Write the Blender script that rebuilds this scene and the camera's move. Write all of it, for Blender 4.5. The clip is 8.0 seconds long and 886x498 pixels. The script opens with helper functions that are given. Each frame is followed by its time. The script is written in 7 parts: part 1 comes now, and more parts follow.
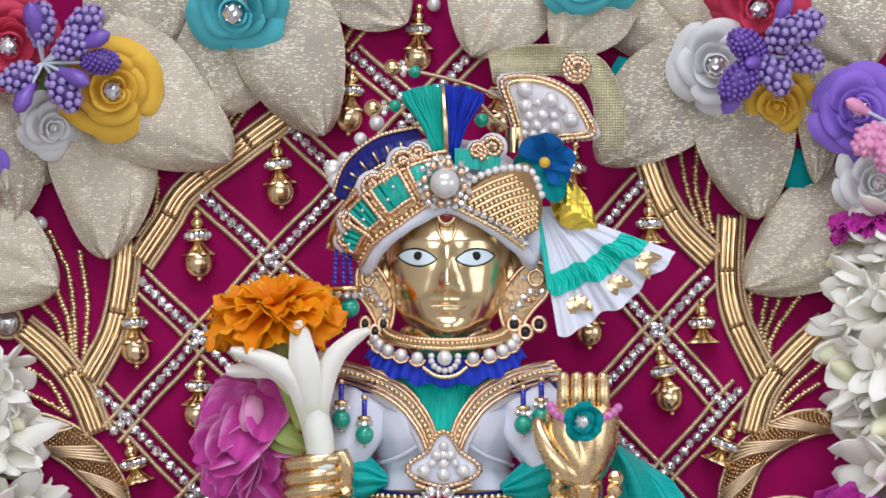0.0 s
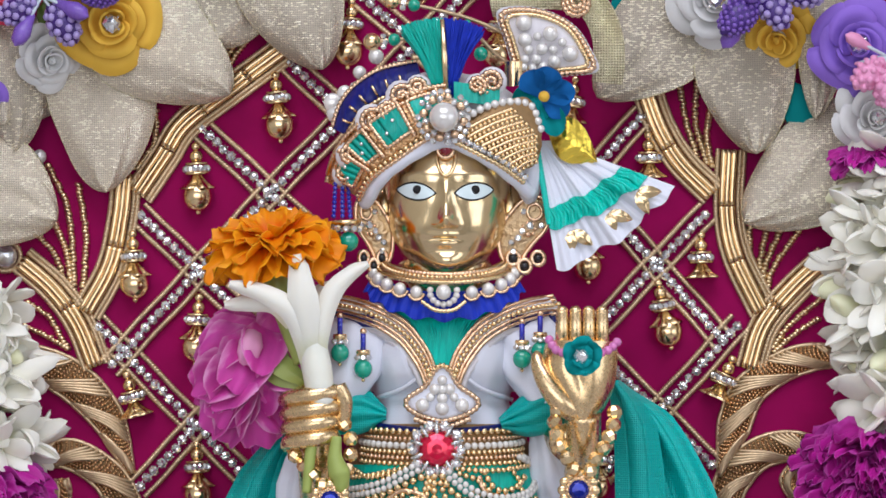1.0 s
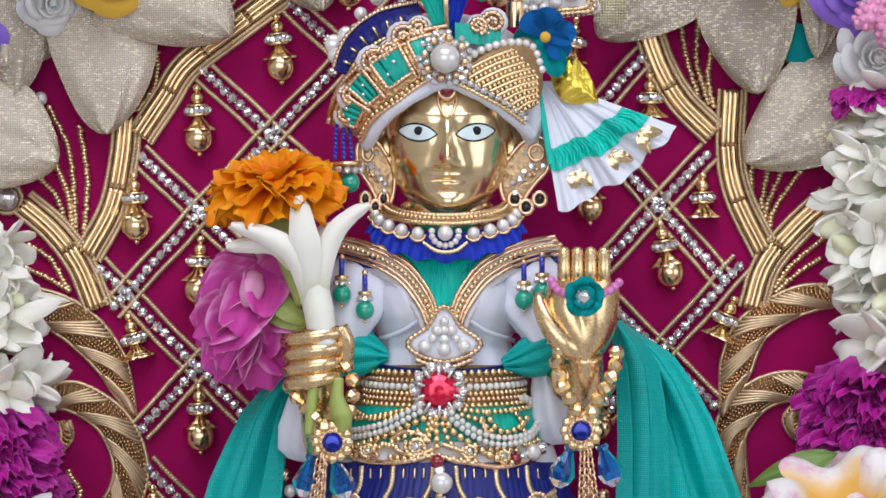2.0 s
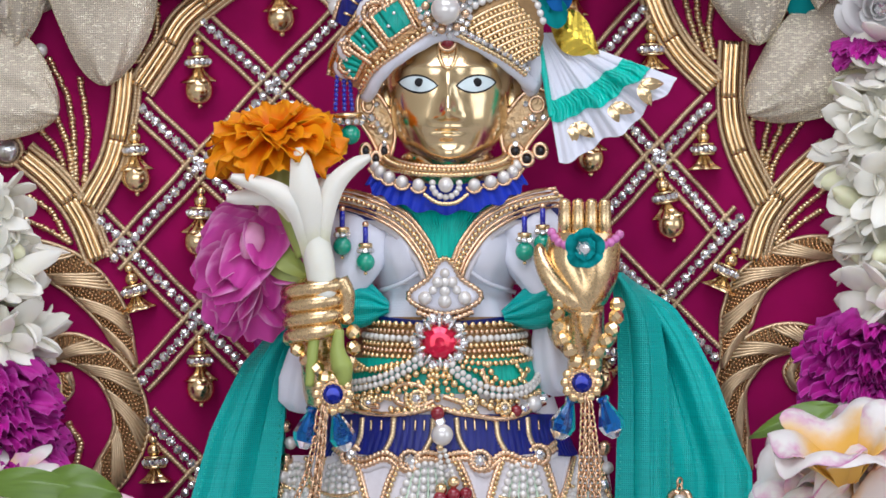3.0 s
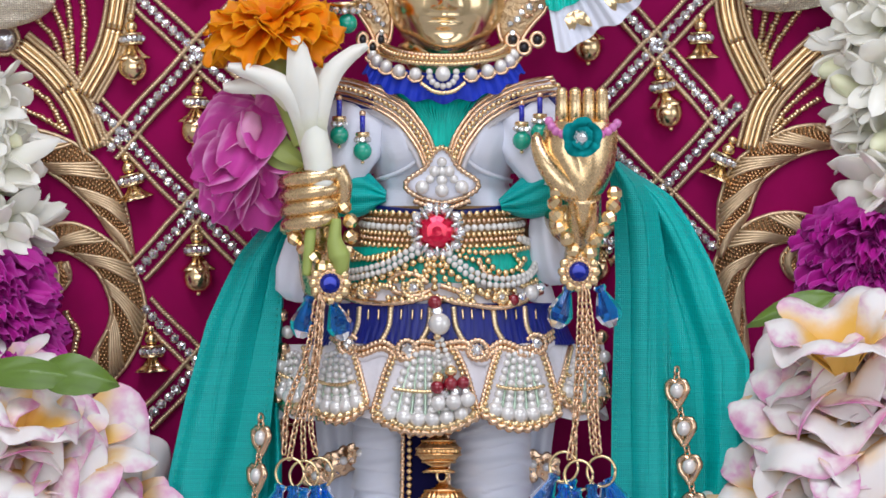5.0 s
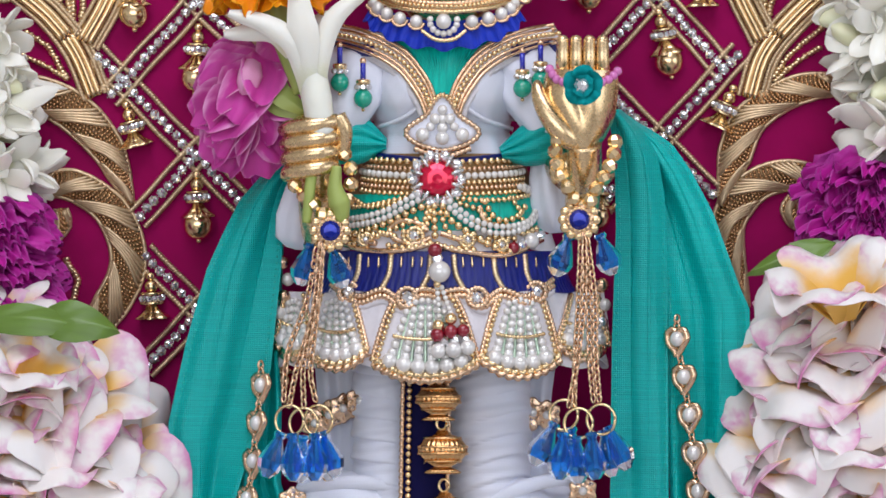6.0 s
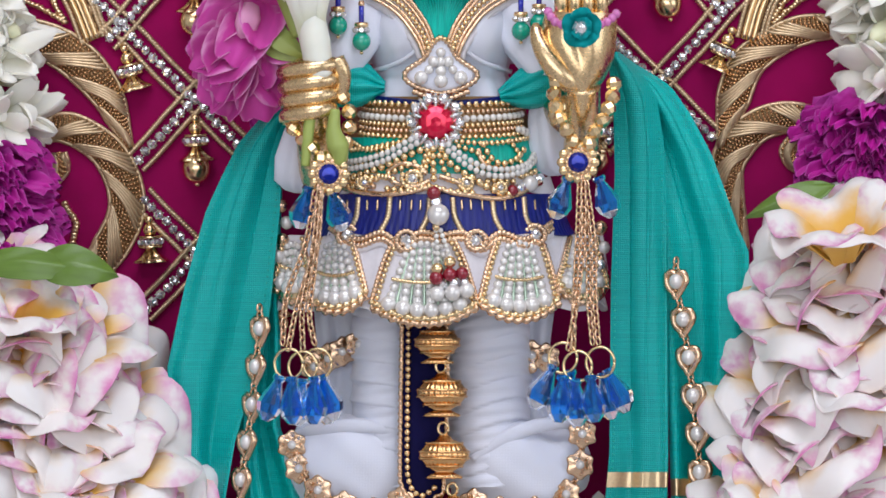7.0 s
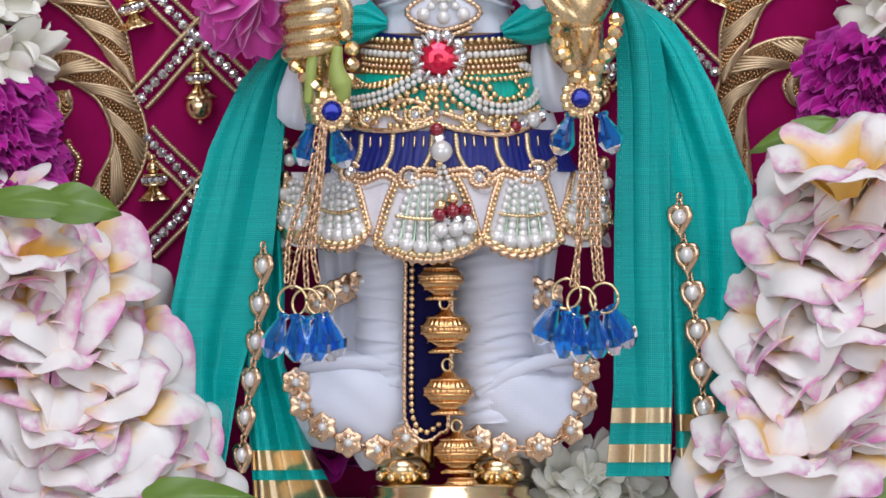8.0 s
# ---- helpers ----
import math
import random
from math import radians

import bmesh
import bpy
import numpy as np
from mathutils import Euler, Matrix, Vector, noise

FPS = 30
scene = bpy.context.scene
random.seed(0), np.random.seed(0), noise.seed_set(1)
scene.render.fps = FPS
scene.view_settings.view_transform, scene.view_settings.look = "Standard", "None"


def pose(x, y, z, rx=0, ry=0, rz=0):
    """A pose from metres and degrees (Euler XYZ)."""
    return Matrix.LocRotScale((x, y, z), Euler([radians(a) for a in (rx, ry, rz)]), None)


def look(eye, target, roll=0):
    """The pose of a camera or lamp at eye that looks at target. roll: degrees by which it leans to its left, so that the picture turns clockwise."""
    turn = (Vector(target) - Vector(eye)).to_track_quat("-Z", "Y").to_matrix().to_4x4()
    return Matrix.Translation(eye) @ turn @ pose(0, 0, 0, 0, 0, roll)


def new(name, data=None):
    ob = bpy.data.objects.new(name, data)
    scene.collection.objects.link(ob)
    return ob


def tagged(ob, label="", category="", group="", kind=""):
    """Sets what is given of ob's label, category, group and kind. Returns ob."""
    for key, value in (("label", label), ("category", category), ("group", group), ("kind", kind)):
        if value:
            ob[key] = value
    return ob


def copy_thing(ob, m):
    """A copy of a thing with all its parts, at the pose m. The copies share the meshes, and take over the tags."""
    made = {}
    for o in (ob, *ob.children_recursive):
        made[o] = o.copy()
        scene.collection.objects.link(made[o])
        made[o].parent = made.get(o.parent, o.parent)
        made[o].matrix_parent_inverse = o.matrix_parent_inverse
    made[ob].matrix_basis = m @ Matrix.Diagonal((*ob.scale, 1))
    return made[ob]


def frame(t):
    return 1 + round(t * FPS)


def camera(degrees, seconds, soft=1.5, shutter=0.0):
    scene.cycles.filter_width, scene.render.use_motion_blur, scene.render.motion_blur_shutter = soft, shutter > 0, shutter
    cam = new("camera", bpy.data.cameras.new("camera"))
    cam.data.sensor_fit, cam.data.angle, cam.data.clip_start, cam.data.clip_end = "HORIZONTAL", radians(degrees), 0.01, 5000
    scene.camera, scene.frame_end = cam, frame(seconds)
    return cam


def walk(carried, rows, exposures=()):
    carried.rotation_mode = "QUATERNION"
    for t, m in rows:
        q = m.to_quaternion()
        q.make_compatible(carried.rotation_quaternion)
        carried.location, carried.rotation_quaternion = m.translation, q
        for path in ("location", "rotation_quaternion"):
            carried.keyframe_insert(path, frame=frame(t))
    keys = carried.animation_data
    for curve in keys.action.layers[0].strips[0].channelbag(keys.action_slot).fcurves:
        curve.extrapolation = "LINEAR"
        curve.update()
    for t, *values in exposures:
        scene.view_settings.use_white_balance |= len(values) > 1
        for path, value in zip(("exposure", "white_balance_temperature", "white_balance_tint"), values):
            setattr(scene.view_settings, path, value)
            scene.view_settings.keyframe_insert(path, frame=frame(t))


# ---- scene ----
# A dressed brass deity on an altar, seen through a long lens by a camera that tilts slowly down.
# All places are given on a grid of U metres: u to the right, v down, d out from the backdrop.
U = 0.0002
DIST = 2.2422
EYE_Z = 1.45
cam = camera(8.0, 8.0, soft=1.6)
# seconds, aim to the right and down on the grid, roll, dolly in grid units
AIM = [
    (0.0, 0.0, 0.0, 0.0, 0), (0.5, 1.1, 57.3, 0.098, 4), (1.0, 1.9, 116.9, 0.111, 10), (1.5, 1.7, 172.4, -0.015, 13),
    (3.0, -2.1, 306.4, -0.077, 25), (3.5, -1.8, 349.5, -0.021, 26), (4.0, 1.3, 400.2, -0.043, 24), (4.5, 3.1, 453.0, -0.144, 28),
    (6.0, 2.2, 595.1, 0.033, 36), (6.5, 4.9, 642.4, 0.021, 43), (7.0, 4.2, 696.0, -0.086, 44), (7.5, 0.9, 753.7, -0.247, 43), (8.0, -2.3, 808.3, -0.346, 46),
]
walk(cam, [(t, look((0, -DIST + g * U, EYE_Z), (a * U, 0, EYE_Z - b * U), r)) for t, a, b, r, g in AIM], exposures=[(0.0, 0.0), (8.0, 0.0)])

# ---- world and light ----
world = bpy.data.worlds.new("world")
scene.world = world
world.use_nodes = True
wn = world.node_tree.nodes
sky = wn.new("ShaderNodeTexSky")
sky.sky_type, sky.sun_disc, sky.sun_elevation, sky.sun_rotation = "NISHITA", False, radians(48), radians(200)
wn["Background"].inputs[1].default_value = 0.12
world.node_tree.links.new(sky.outputs[0], wn["Background"].inputs[0])


def soft_lamp(name, place, target, sx, sy, watts, tint):
    data = bpy.data.lights.new(name, "AREA")
    data.shape, data.size, data.size_y, data.energy, data.color = "RECTANGLE", sx, sy, watts, tint
    ob = new(name, data)
    ob.matrix_world = look(place, target)
    return ob


# Added lamp: broad frontal fill in an invented opening behind the camera.
soft_lamp("front_fill", (-0.4, -4.38, 1.9), (-0.2, 0, 1.4), 3.6, 1.9, 43, (0.865, 0.89, 1.0))
# Added overhead lamp, brightens the petals from above; its ceiling opening is invented.
soft_lamp("top_fill", (0.0, -1.3, 2.98), (0.0, -1.2, 0), 1.6, 1.2, 27, (0.865, 0.89, 1.0))
# Added lamp on the right, gives the brass face a brighter cheek.
soft_lamp("side_fill", (2.55, -1.9, 1.75), (0.0, -0.3, 1.3), 2.2, 1.5, 17, (0.865, 0.895, 1.0))


# ---- materials ----
def link(nt, a, b):
    nt.links.new(a, b)


def mat(name, col, rough=0.5, metal=0.0, var=0.18, scale=300.0, bump=0.15, bscale=2500.0, dist=0.0002, sheen=0.0, coat=0.0,
        weave=0.0, trans=0.0, ior=1.5, tone=None, spec=0.5, slub=None, edge=None, base=None, glint=0.0, patchy=1.3, soft_glow=0.0, thread=0.0):
    m = bpy.data.materials.new(name)
    m.use_nodes = True
    nt = m.node_tree
    b = nt.nodes["Principled BSDF"]
    tc = nt.nodes.new("ShaderNodeTexCoord")
    big = nt.nodes.new("ShaderNodeTexNoise")
    big.inputs["Scale"].default_value, big.inputs["Detail"].default_value = scale, 4
    if slub:  # threads drawn out along one way
        mp = nt.nodes.new("ShaderNodeMapping")
        mp.inputs["Scale"].default_value = slub
        link(nt, tc.outputs["Object"], mp.inputs["Vector"])
        link(nt, mp.outputs[0], big.inputs["Vector"])
    else:
        link(nt, tc.outputs["Object"], big.inputs["Vector"])
    mix = nt.nodes.new("ShaderNodeMix")
    mix.data_type = "RGBA"
    lo = [max(0.0, c * (1 - var)) for c in col] if tone is None else tone
    hi = [min(1.0, c * (1 + var)) for c in col]
    mix.inputs[6].default_value, mix.inputs[7].default_value = (*lo, 1), (*hi, 1)
    link(nt, big.outputs["Fac"], mix.inputs[0])
    colour = mix.outputs[2]
    info = nt.nodes.new("ShaderNodeObjectInfo")
    hue = nt.nodes.new("ShaderNodeHueSaturation")
    rng = nt.nodes.new("ShaderNodeMapRange")
    rng.inputs[3].default_value, rng.inputs[4].default_value = 1 - var * 0.5, 1 + var * 0.5
    link(nt, info.outputs["Random"], rng.inputs[0])
    link(nt, rng.outputs[0], hue.inputs["Value"])
    link(nt, colour, hue.inputs["Color"])
    colour = hue.outputs[0]
    if edge or base:  # petal pigments along and across the blade
        sep = nt.nodes.new("ShaderNodeSeparateXYZ")
        link(nt, tc.outputs["UV"], sep.inputs[0])
        for which, spec_ in (("edge", edge), ("base", base)):
            if not spec_:
                continue
            c2, a, z = spec_
            ramp = nt.nodes.new("ShaderNodeMapRange")
            ramp.interpolation_type = "SMOOTHSTEP"
            ramp.inputs[1].default_value, ramp.inputs[2].default_value = a, z
            wob = nt.nodes.new("ShaderNodeMath")
            wob.operation = "MULTIPLY_ADD"
            wob.inputs[1].default_value = patchy if which == "edge" else 0.5
            link(nt, big.outputs["Fac"], wob.inputs[0])
            link(nt, sep.outputs["Y" if which == "edge" else "X"], wob.inputs[2])
            link(nt, wob.outputs[0], ramp.inputs[0])
            mm = nt.nodes.new("ShaderNodeMix")
            mm.data_type = "RGBA"
            mm.inputs[7].default_value = (*c2, 1)
            link(nt, ramp.outputs[0], mm.inputs[0])
            link(nt, colour, mm.inputs[6])
            colour = mm.outputs[2]
    link(nt, colour, b.inputs["Base Color"])
    fine = nt.nodes.new("ShaderNodeTexNoise")
    fine.inputs["Scale"].default_value, fine.inputs["Detail"].default_value = bscale, 3
    link(nt, tc.outputs["Object"], fine.inputs["Vector"])
    rr = nt.nodes.new("ShaderNodeMapRange")
    rr.inputs[3].default_value, rr.inputs[4].default_value = max(0.02, rough * 0.7), min(1, rough * 1.3)
    link(nt, fine.outputs["Fac"], rr.inputs[0])
    link(nt, rr.outputs[0], b.inputs["Roughness"])
    height = big.outputs["Fac"] if slub else fine.outputs["Fac"]
    if weave:
        waves = []
        for ax in ("X", "Z"):
            w = nt.nodes.new("ShaderNodeTexWave")
            w.bands_direction = ax
            w.inputs["Scale"].default_value, w.inputs["Distortion"].default_value = weave, 2.2
            w.inputs["Detail Scale"].default_value = 3
            link(nt, tc.outputs["Object"], w.inputs["Vector"])
            waves.append(w)
        mx = nt.nodes.new("ShaderNodeMath")
        mx.operation = "ADD"
        link(nt, waves[0].outputs["Fac"], mx.inputs[0])
        link(nt, waves[1].outputs["Fac"], mx.inputs[1])
        height = mx.outputs[0]
        if thread:  # darker gaps between the threads
            gap = nt.nodes.new("ShaderNodeMapRange")
            gap.inputs[2].default_value, gap.inputs[3].default_value, gap.inputs[4].default_value = 2.0, 1 - thread, 1 + thread
            link(nt, height, gap.inputs[0])
            shade = nt.nodes.new("ShaderNodeHueSaturation")
            link(nt, gap.outputs[0], shade.inputs["Value"])
            link(nt, colour, shade.inputs["Color"])
            colour = shade.outputs[0]
            link(nt, colour, b.inputs["Base Color"])
    bp = nt.nodes.new("ShaderNodeBump")
    bp.inputs["Strength"].default_value, bp.inputs["Distance"].default_value = bump, dist
    link(nt, height, bp.inputs["Height"])
    normal = bp.outputs[0]
    if glint:  # scattered metal flecks woven into the cloth
        vor = nt.nodes.new("ShaderNodeTexVoronoi")
        vor.inputs["Scale"].default_value = glint
        dash = nt.nodes.new("ShaderNodeMapping")
        dash.inputs["Rotation"].default_value, dash.inputs["Scale"].default_value = (0, 0.5, 0), (0.55, 0.55, 1.5)
        link(nt, tc.outputs["Object"], dash.inputs["Vector"])
        link(nt, dash.outputs[0], vor.inputs["Vector"])
        sepc = nt.nodes.new("ShaderNodeSeparateColor")
        link(nt, vor.outputs["Color"], sepc.inputs[0])
        patch = nt.nodes.new("ShaderNodeTexNoise")
        patch.inputs["Scale"].default_value = 45
        link(nt, tc.outputs["Object"], patch.inputs["Vector"])
        add = nt.nodes.new("ShaderNodeMath")
        add.operation = "MULTIPLY_ADD"
        add.inputs[1].default_value = 1.1
        link(nt, patch.outputs["Fac"], add.inputs[0])
        link(nt, sepc.outputs[0], add.inputs[2])
        gt = nt.nodes.new("ShaderNodeMath")
        gt.operation = "GREATER_THAN"
        gt.inputs[1].default_value = 1.33
        link(nt, add.outputs[0], gt.inputs[0])
        link(nt, gt.outputs[0], b.inputs["Metallic"])
        cm = nt.nodes.new("ShaderNodeMix")
        cm.data_type = "RGBA"
        cm.inputs[7].default_value = (1.0, 0.94, 0.78, 1)
        link(nt, gt.outputs[0], cm.inputs[0])
        link(nt, colour, cm.inputs[6])
        link(nt, cm.outputs[2], b.inputs["Base Color"])
        b2 = nt.nodes.new("ShaderNodeBump")
        b2.inputs["Strength"].default_value, b2.inputs["Distance"].default_value = 0.9, 0.0004
        link(nt, sepc.outputs[1], b2.inputs["Height"])
        link(nt, normal, b2.inputs["Normal"])
        normal = b2.outputs[0]
    else:
        b.inputs["Metallic"].default_value = metal
    link(nt, normal, b.inputs["Normal"])
    b.inputs["IOR"].default_value = ior
    b.inputs["Specular IOR Level"].default_value = spec
    b.inputs["Sheen Weight"].default_value = sheen
    b.inputs["Coat Weight"].default_value = coat
    if soft_glow:  # light soaking through petals
        b.inputs["Subsurface Weight"].default_value = soft_glow
        b.inputs["Subsurface Scale"].default_value = 0.003
        b.inputs["Subsurface Radius"].default_value = (1.0, 0.9, 0.8)
    b.inputs["Transmission Weight"].default_value = trans
    return m


VELVET = mat("magenta_velvet", (0.27, 0.002, 0.075), 0.95, var=0.3, scale=60, bump=0.3, bscale=4000, spec=0.12)
BRASS = mat("polished_brass", (0.84, 0.65, 0.38), 0.19, 1.0, var=0.06, scale=90, bump=0.05, bscale=350, dist=0.0004)
GOLD = mat("bright_gold", (0.86, 0.65, 0.37), 0.2, 1.0, var=0.12, scale=400, bump=0.08, bscale=1500)
ROSEGOLD = mat("rose_gold", (0.8, 0.55, 0.36), 0.25, 1.0, var=0.15, scale=400, bump=0.12)
CORD = mat("gold_thread", (0.66, 0.49, 0.3), 0.38, 0.75, var=0.22, scale=500, bump=0.25)
BUGLE = mat("gold_bugle", (0.86, 0.63, 0.37), 0.22, 1.0, var=0.18, scale=300, bump=0.12, bscale=900)
SATINGOLD = mat("antique_gold_thread", (0.3, 0.18, 0.08), 0.48, 0.6, var=0.3, scale=300, bump=0.5, bscale=3000)
SEQUIN = mat("gold_sequin", (0.9, 0.66, 0.4), 0.34, 1.0, var=0.2, scale=900, bump=0.4, bscale=1800)
BRONZE = mat("bronze_sequin", (0.56, 0.33, 0.16), 0.26, 1.0, var=0.4, scale=900, bump=0.5, bscale=1800)
STONE = mat("foiled_crystal", (0.92, 0.93, 0.96), 0.07, 0.76, var=0.3, scale=2200, bump=0.35, bscale=1300, dist=0.0004)
PEARL = mat("pearl", (0.78, 0.755, 0.72), 0.16, 0.22, var=0.1, scale=200, bump=0.02, coat=1.0, spec=0.9)
SEEDPEARL = mat("seed_pearl", (0.8, 0.775, 0.73), 0.2, 0.1, var=0.15, scale=300, bump=0.05, coat=0.9, spec=0.7)
ORGANZA = mat("gold_organza", (0.64, 0.56, 0.44), 0.48, var=0.35, scale=45, bump=0.6, weave=400.0, dist=0.0003, spec=0.3, glint=1500.0, thread=0.24)
RIBBONGOLD = mat("gold_mesh_ribbon", (0.88, 0.74, 0.5), 0.36, 0.6, var=0.3, scale=400, bump=0.9, weave=330.0, dist=0.0004, thread=0.12)
TEAL = mat("teal_taffeta", (0.0, 0.44, 0.41), 0.36, var=0.28, scale=1.0, slub=(70.0, 60.0, 1900.0), bump=0.6, weave=430.0, thread=0.1, dist=0.0002, spec=0.35)
TEALTHREAD = mat("teal_silk_thread", (0.0, 0.47, 0.38), 0.32, var=0.5, scale=1.0, slub=(1300.0, 300.0, 120.0), bump=0.7, bscale=3000, spec=0.4)
MATTEBRASS = mat("satin_brass", (0.82, 0.6, 0.34), 0.27, 1.0, var=0.1, scale=150, bump=0.12, bscale=900, dist=0.0003)
ANTIQUE = mat("antique_chased_gold", (0.54, 0.38, 0.22), 0.32, 1.0, var=0.35, scale=500, bump=0.9, bscale=500, dist=0.0012)
FILI = mat("chased_gold", (0.78, 0.5, 0.27), 0.28, 1.0, var=0.3, scale=500, bump=0.9, bscale=600, dist=0.0012)
NAVY = mat("royal_blue_thread", (0.005, 0.01, 0.15), 0.34, var=0.7, scale=1.0, slub=(1000.0, 300.0, 90.0), bump=0.9, bscale=3000, dist=0.0003, spec=0.4)
DARKNAVY = mat("dark_navy_velvet", (0.008, 0.007, 0.06), 0.8, var=0.3, scale=200, bump=0.3, spec=0.1)
IRIS = mat("iridescent_strip", (0.56, 0.72, 0.55), 0.2, 0.3, var=0.3, scale=800, bump=0.3, coat=0.5)
ROYAL = mat("royal_blue_ruffle", (0.01, 0.035, 0.45), 0.5, var=0.3, scale=300, bump=0.3, spec=0.25)
SATIN = mat("white_satin", (0.74, 0.76, 0.85), 0.42, var=0.05, scale=60, bump=0.25, weave=600.0, dist=0.00012, sheen=0.3)
FELT = mat("white_felt", (0.72, 0.69, 0.72), 0.9, var=0.1, scale=500, bump=0.6, sheen=0.3)
RUBY = mat("ruby_glass", (0.68, 0.004, 0.05), 0.05, 0.45, var=0.5, scale=500, bump=0.1, bscale=700, coat=0.6)
MAROON = mat("maroon_bead", (0.25, 0.005, 0.02), 0.12, 0.1, var=0.2, scale=300, bump=0.02, coat=0.8)
SAPPHIRE = mat("sapphire_glass", (0.0, 0.012, 0.28), 0.05, 0.45, var=0.4, scale=700, bump=0.1, bscale=900, coat=0.4)
CRYSTAL = mat("blue_crystal", (0.02, 0.28, 0.9), 0.05, 0.0, var=0.25, scale=200, bump=0.0, trans=0.88, ior=1.38, spec=0.5)
JADE = mat("green_glass_bead", (0.0, 0.36, 0.24), 0.1, 0.0, var=0.1, scale=200, bump=0.02, coat=0.8)
BLUEBEAD = mat("blue_seed_bead", (0.01, 0.02, 0.42), 0.15, 0.0, var=0.2, scale=300, bump=0.02, coat=0.8)
PINKBEAD = mat("pink_seed_bead", (0.68, 0.2, 0.5), 0.2, 0.0, var=0.15, scale=300, bump=0.02, coat=0.6)
BLACKSTONE = mat("black_stone", (0.02, 0.02, 0.025), 0.1, 0.2, var=0.2)
EYEWHITE = mat("white_enamel", (0.7, 0.82, 0.84), 0.2, var=0.03, scale=100, bump=0.02, coat=0.5)
EYELINE = mat("dark_enamel", (0.015, 0.014, 0.015), 0.5, var=0.2, spec=0.2)
CYANROSE = mat("cyan_foam", (0.09, 0.5, 0.56), 0.6, var=0.12, scale=60, bump=0.1, spec=0.25)
YELLOWROSE = mat("yellow_foam", (0.78, 0.47, 0.06), 0.6, var=0.12, scale=60, bump=0.1, spec=0.25)
REDROSE = mat("crimson_foam", (0.62, 0.05, 0.11), 0.6, var=0.12, scale=60, bump=0.1, spec=0.25)
WHITEROSE = mat("white_foam", (0.7, 0.7, 0.69), 0.6, var=0.06, scale=60, bump=0.1, spec=0.25)
PURPLEROSE = mat("purple_foam", (0.26, 0.14, 0.6), 0.6, var=0.12, scale=60, bump=0.1, spec=0.25)
POD = mat("violet_plastic", (0.06, 0.025, 0.18), 0.35, var=0.25, scale=150, bump=0.1, spec=0.4)
LANTERN = mat("filigree_gold", (0.84, 0.5, 0.22), 0.2, 1.0, var=0.15, scale=400, bump=0.12)
LILAC = mat("lilac_plastic", (0.2, 0.1, 0.46), 0.28, var=0.2, scale=150, bump=0.05)
BERRY = mat("lilac_berry", (0.36, 0.28, 0.56), 0.4, var=0.12, scale=200)
PALESTEM = mat("pale_stem", (0.55, 0.62, 0.68), 0.5, var=0.1)
PINKPOD = mat("pink_plastic", (0.74, 0.3, 0.5), 0.35, var=0.12)
TUBEROSE = mat("tuberose_petal", (0.93, 0.9, 0.78), 0.38, var=0.06, scale=6000, bump=0.1, bscale=60000, spec=0.4, soft_glow=0.45, base=((0.8, 0.8, 0.55), 0.62, 0.4))
MAGENTA = mat("magenta_petal", (0.44, 0.012, 0.27), 0.5, var=0.4, scale=1.0, slub=(9000.0, 9000.0, 36000.0), bump=0.5, bscale=60000, dist=0.0005, spec=0.3, edge=((0.48, 0.06, 0.36), 1.3, 1.75))
PINKBLOOM = mat("pink_rose_petal", (0.66, 0.055, 0.37), 0.5, var=0.3, scale=1.0, slub=(8000.0, 8000.0, 24000.0), bump=0.35, bscale=50000, dist=0.0004, spec=0.3, soft_glow=0.3, patchy=1.6, edge=((0.8, 0.32, 0.6), 1.4, 2.0))
PINKBUD = mat("pale_pink_petal", (0.8, 0.34, 0.56), 0.45, var=0.3, scale=120, bump=0.2, bscale=400, spec=0.3, soft_glow=0.3)
TUBE = mat("tuberose_tube", (0.82, 0.82, 0.72), 0.42, var=0.06, scale=150, bump=0.1, bscale=800, spec=0.35, soft_glow=0.4)
FRANGI = mat("pale_frangipani_petal", (0.96, 0.89, 0.84), 0.42, var=0.05, scale=11000, bump=0.12, bscale=60000, spec=0.35, soft_glow=0.4, patchy=2.6,
             edge=((0.7, 0.16, 0.44), 1.9, 2.55), base=((0.95, 0.52, 0.1), 0.82, 0.5))
MARIGOLD = mat("marigold_petal", (1.0, 0.255, 0.002), 0.5, var=0.2, scale=1.0, slub=(6000.0, 6000.0, 30000.0), bump=0.3, bscale=60000, dist=0.0004, spec=0.25, soft_glow=0.3, patchy=0.8,
               edge=((1.0, 0.36, 0.006), 1.1, 1.4), base=((0.92, 0.15, 0.0), 0.7, 0.35))
LEAF = mat("green_leaf", (0.12, 0.21, 0.03), 0.35, var=0.35, scale=1.0, slub=(9000.0, 9000.0, 26000.0), bump=0.2, bscale=50000, dist=0.0003)
STEM = mat("green_stem", (0.33, 0.4, 0.1), 0.45, var=0.2, scale=100, bump=0.1)
BLUEFELT = mat("blue_felt", (0.006, 0.09, 0.28), 0.9, var=0.25, scale=200, bump=0.4, spec=0.1)
TEALFELT = mat("teal_felt", (0.0, 0.25, 0.26), 0.85, var=0.25, scale=200, bump=0.4, spec=0.15)
GOLDFOIL = mat("gold_foil", (0.84, 0.62, 0.09), 0.22, 0.9, var=0.2, scale=200, bump=0.4, bscale=700, dist=0.0005)
# Plaster of the invented room, kept pale so its bounce lifts dark parts.
PLASTER = mat("cream_plaster", (0.74, 0.71, 0.67), 0.8, var=0.12, scale=3, bump=0.1, bscale=120)
MARBLE = mat("grey_marble", (0.5, 0.49, 0.48), 0.3, var=0.12, scale=4, bump=0.02)


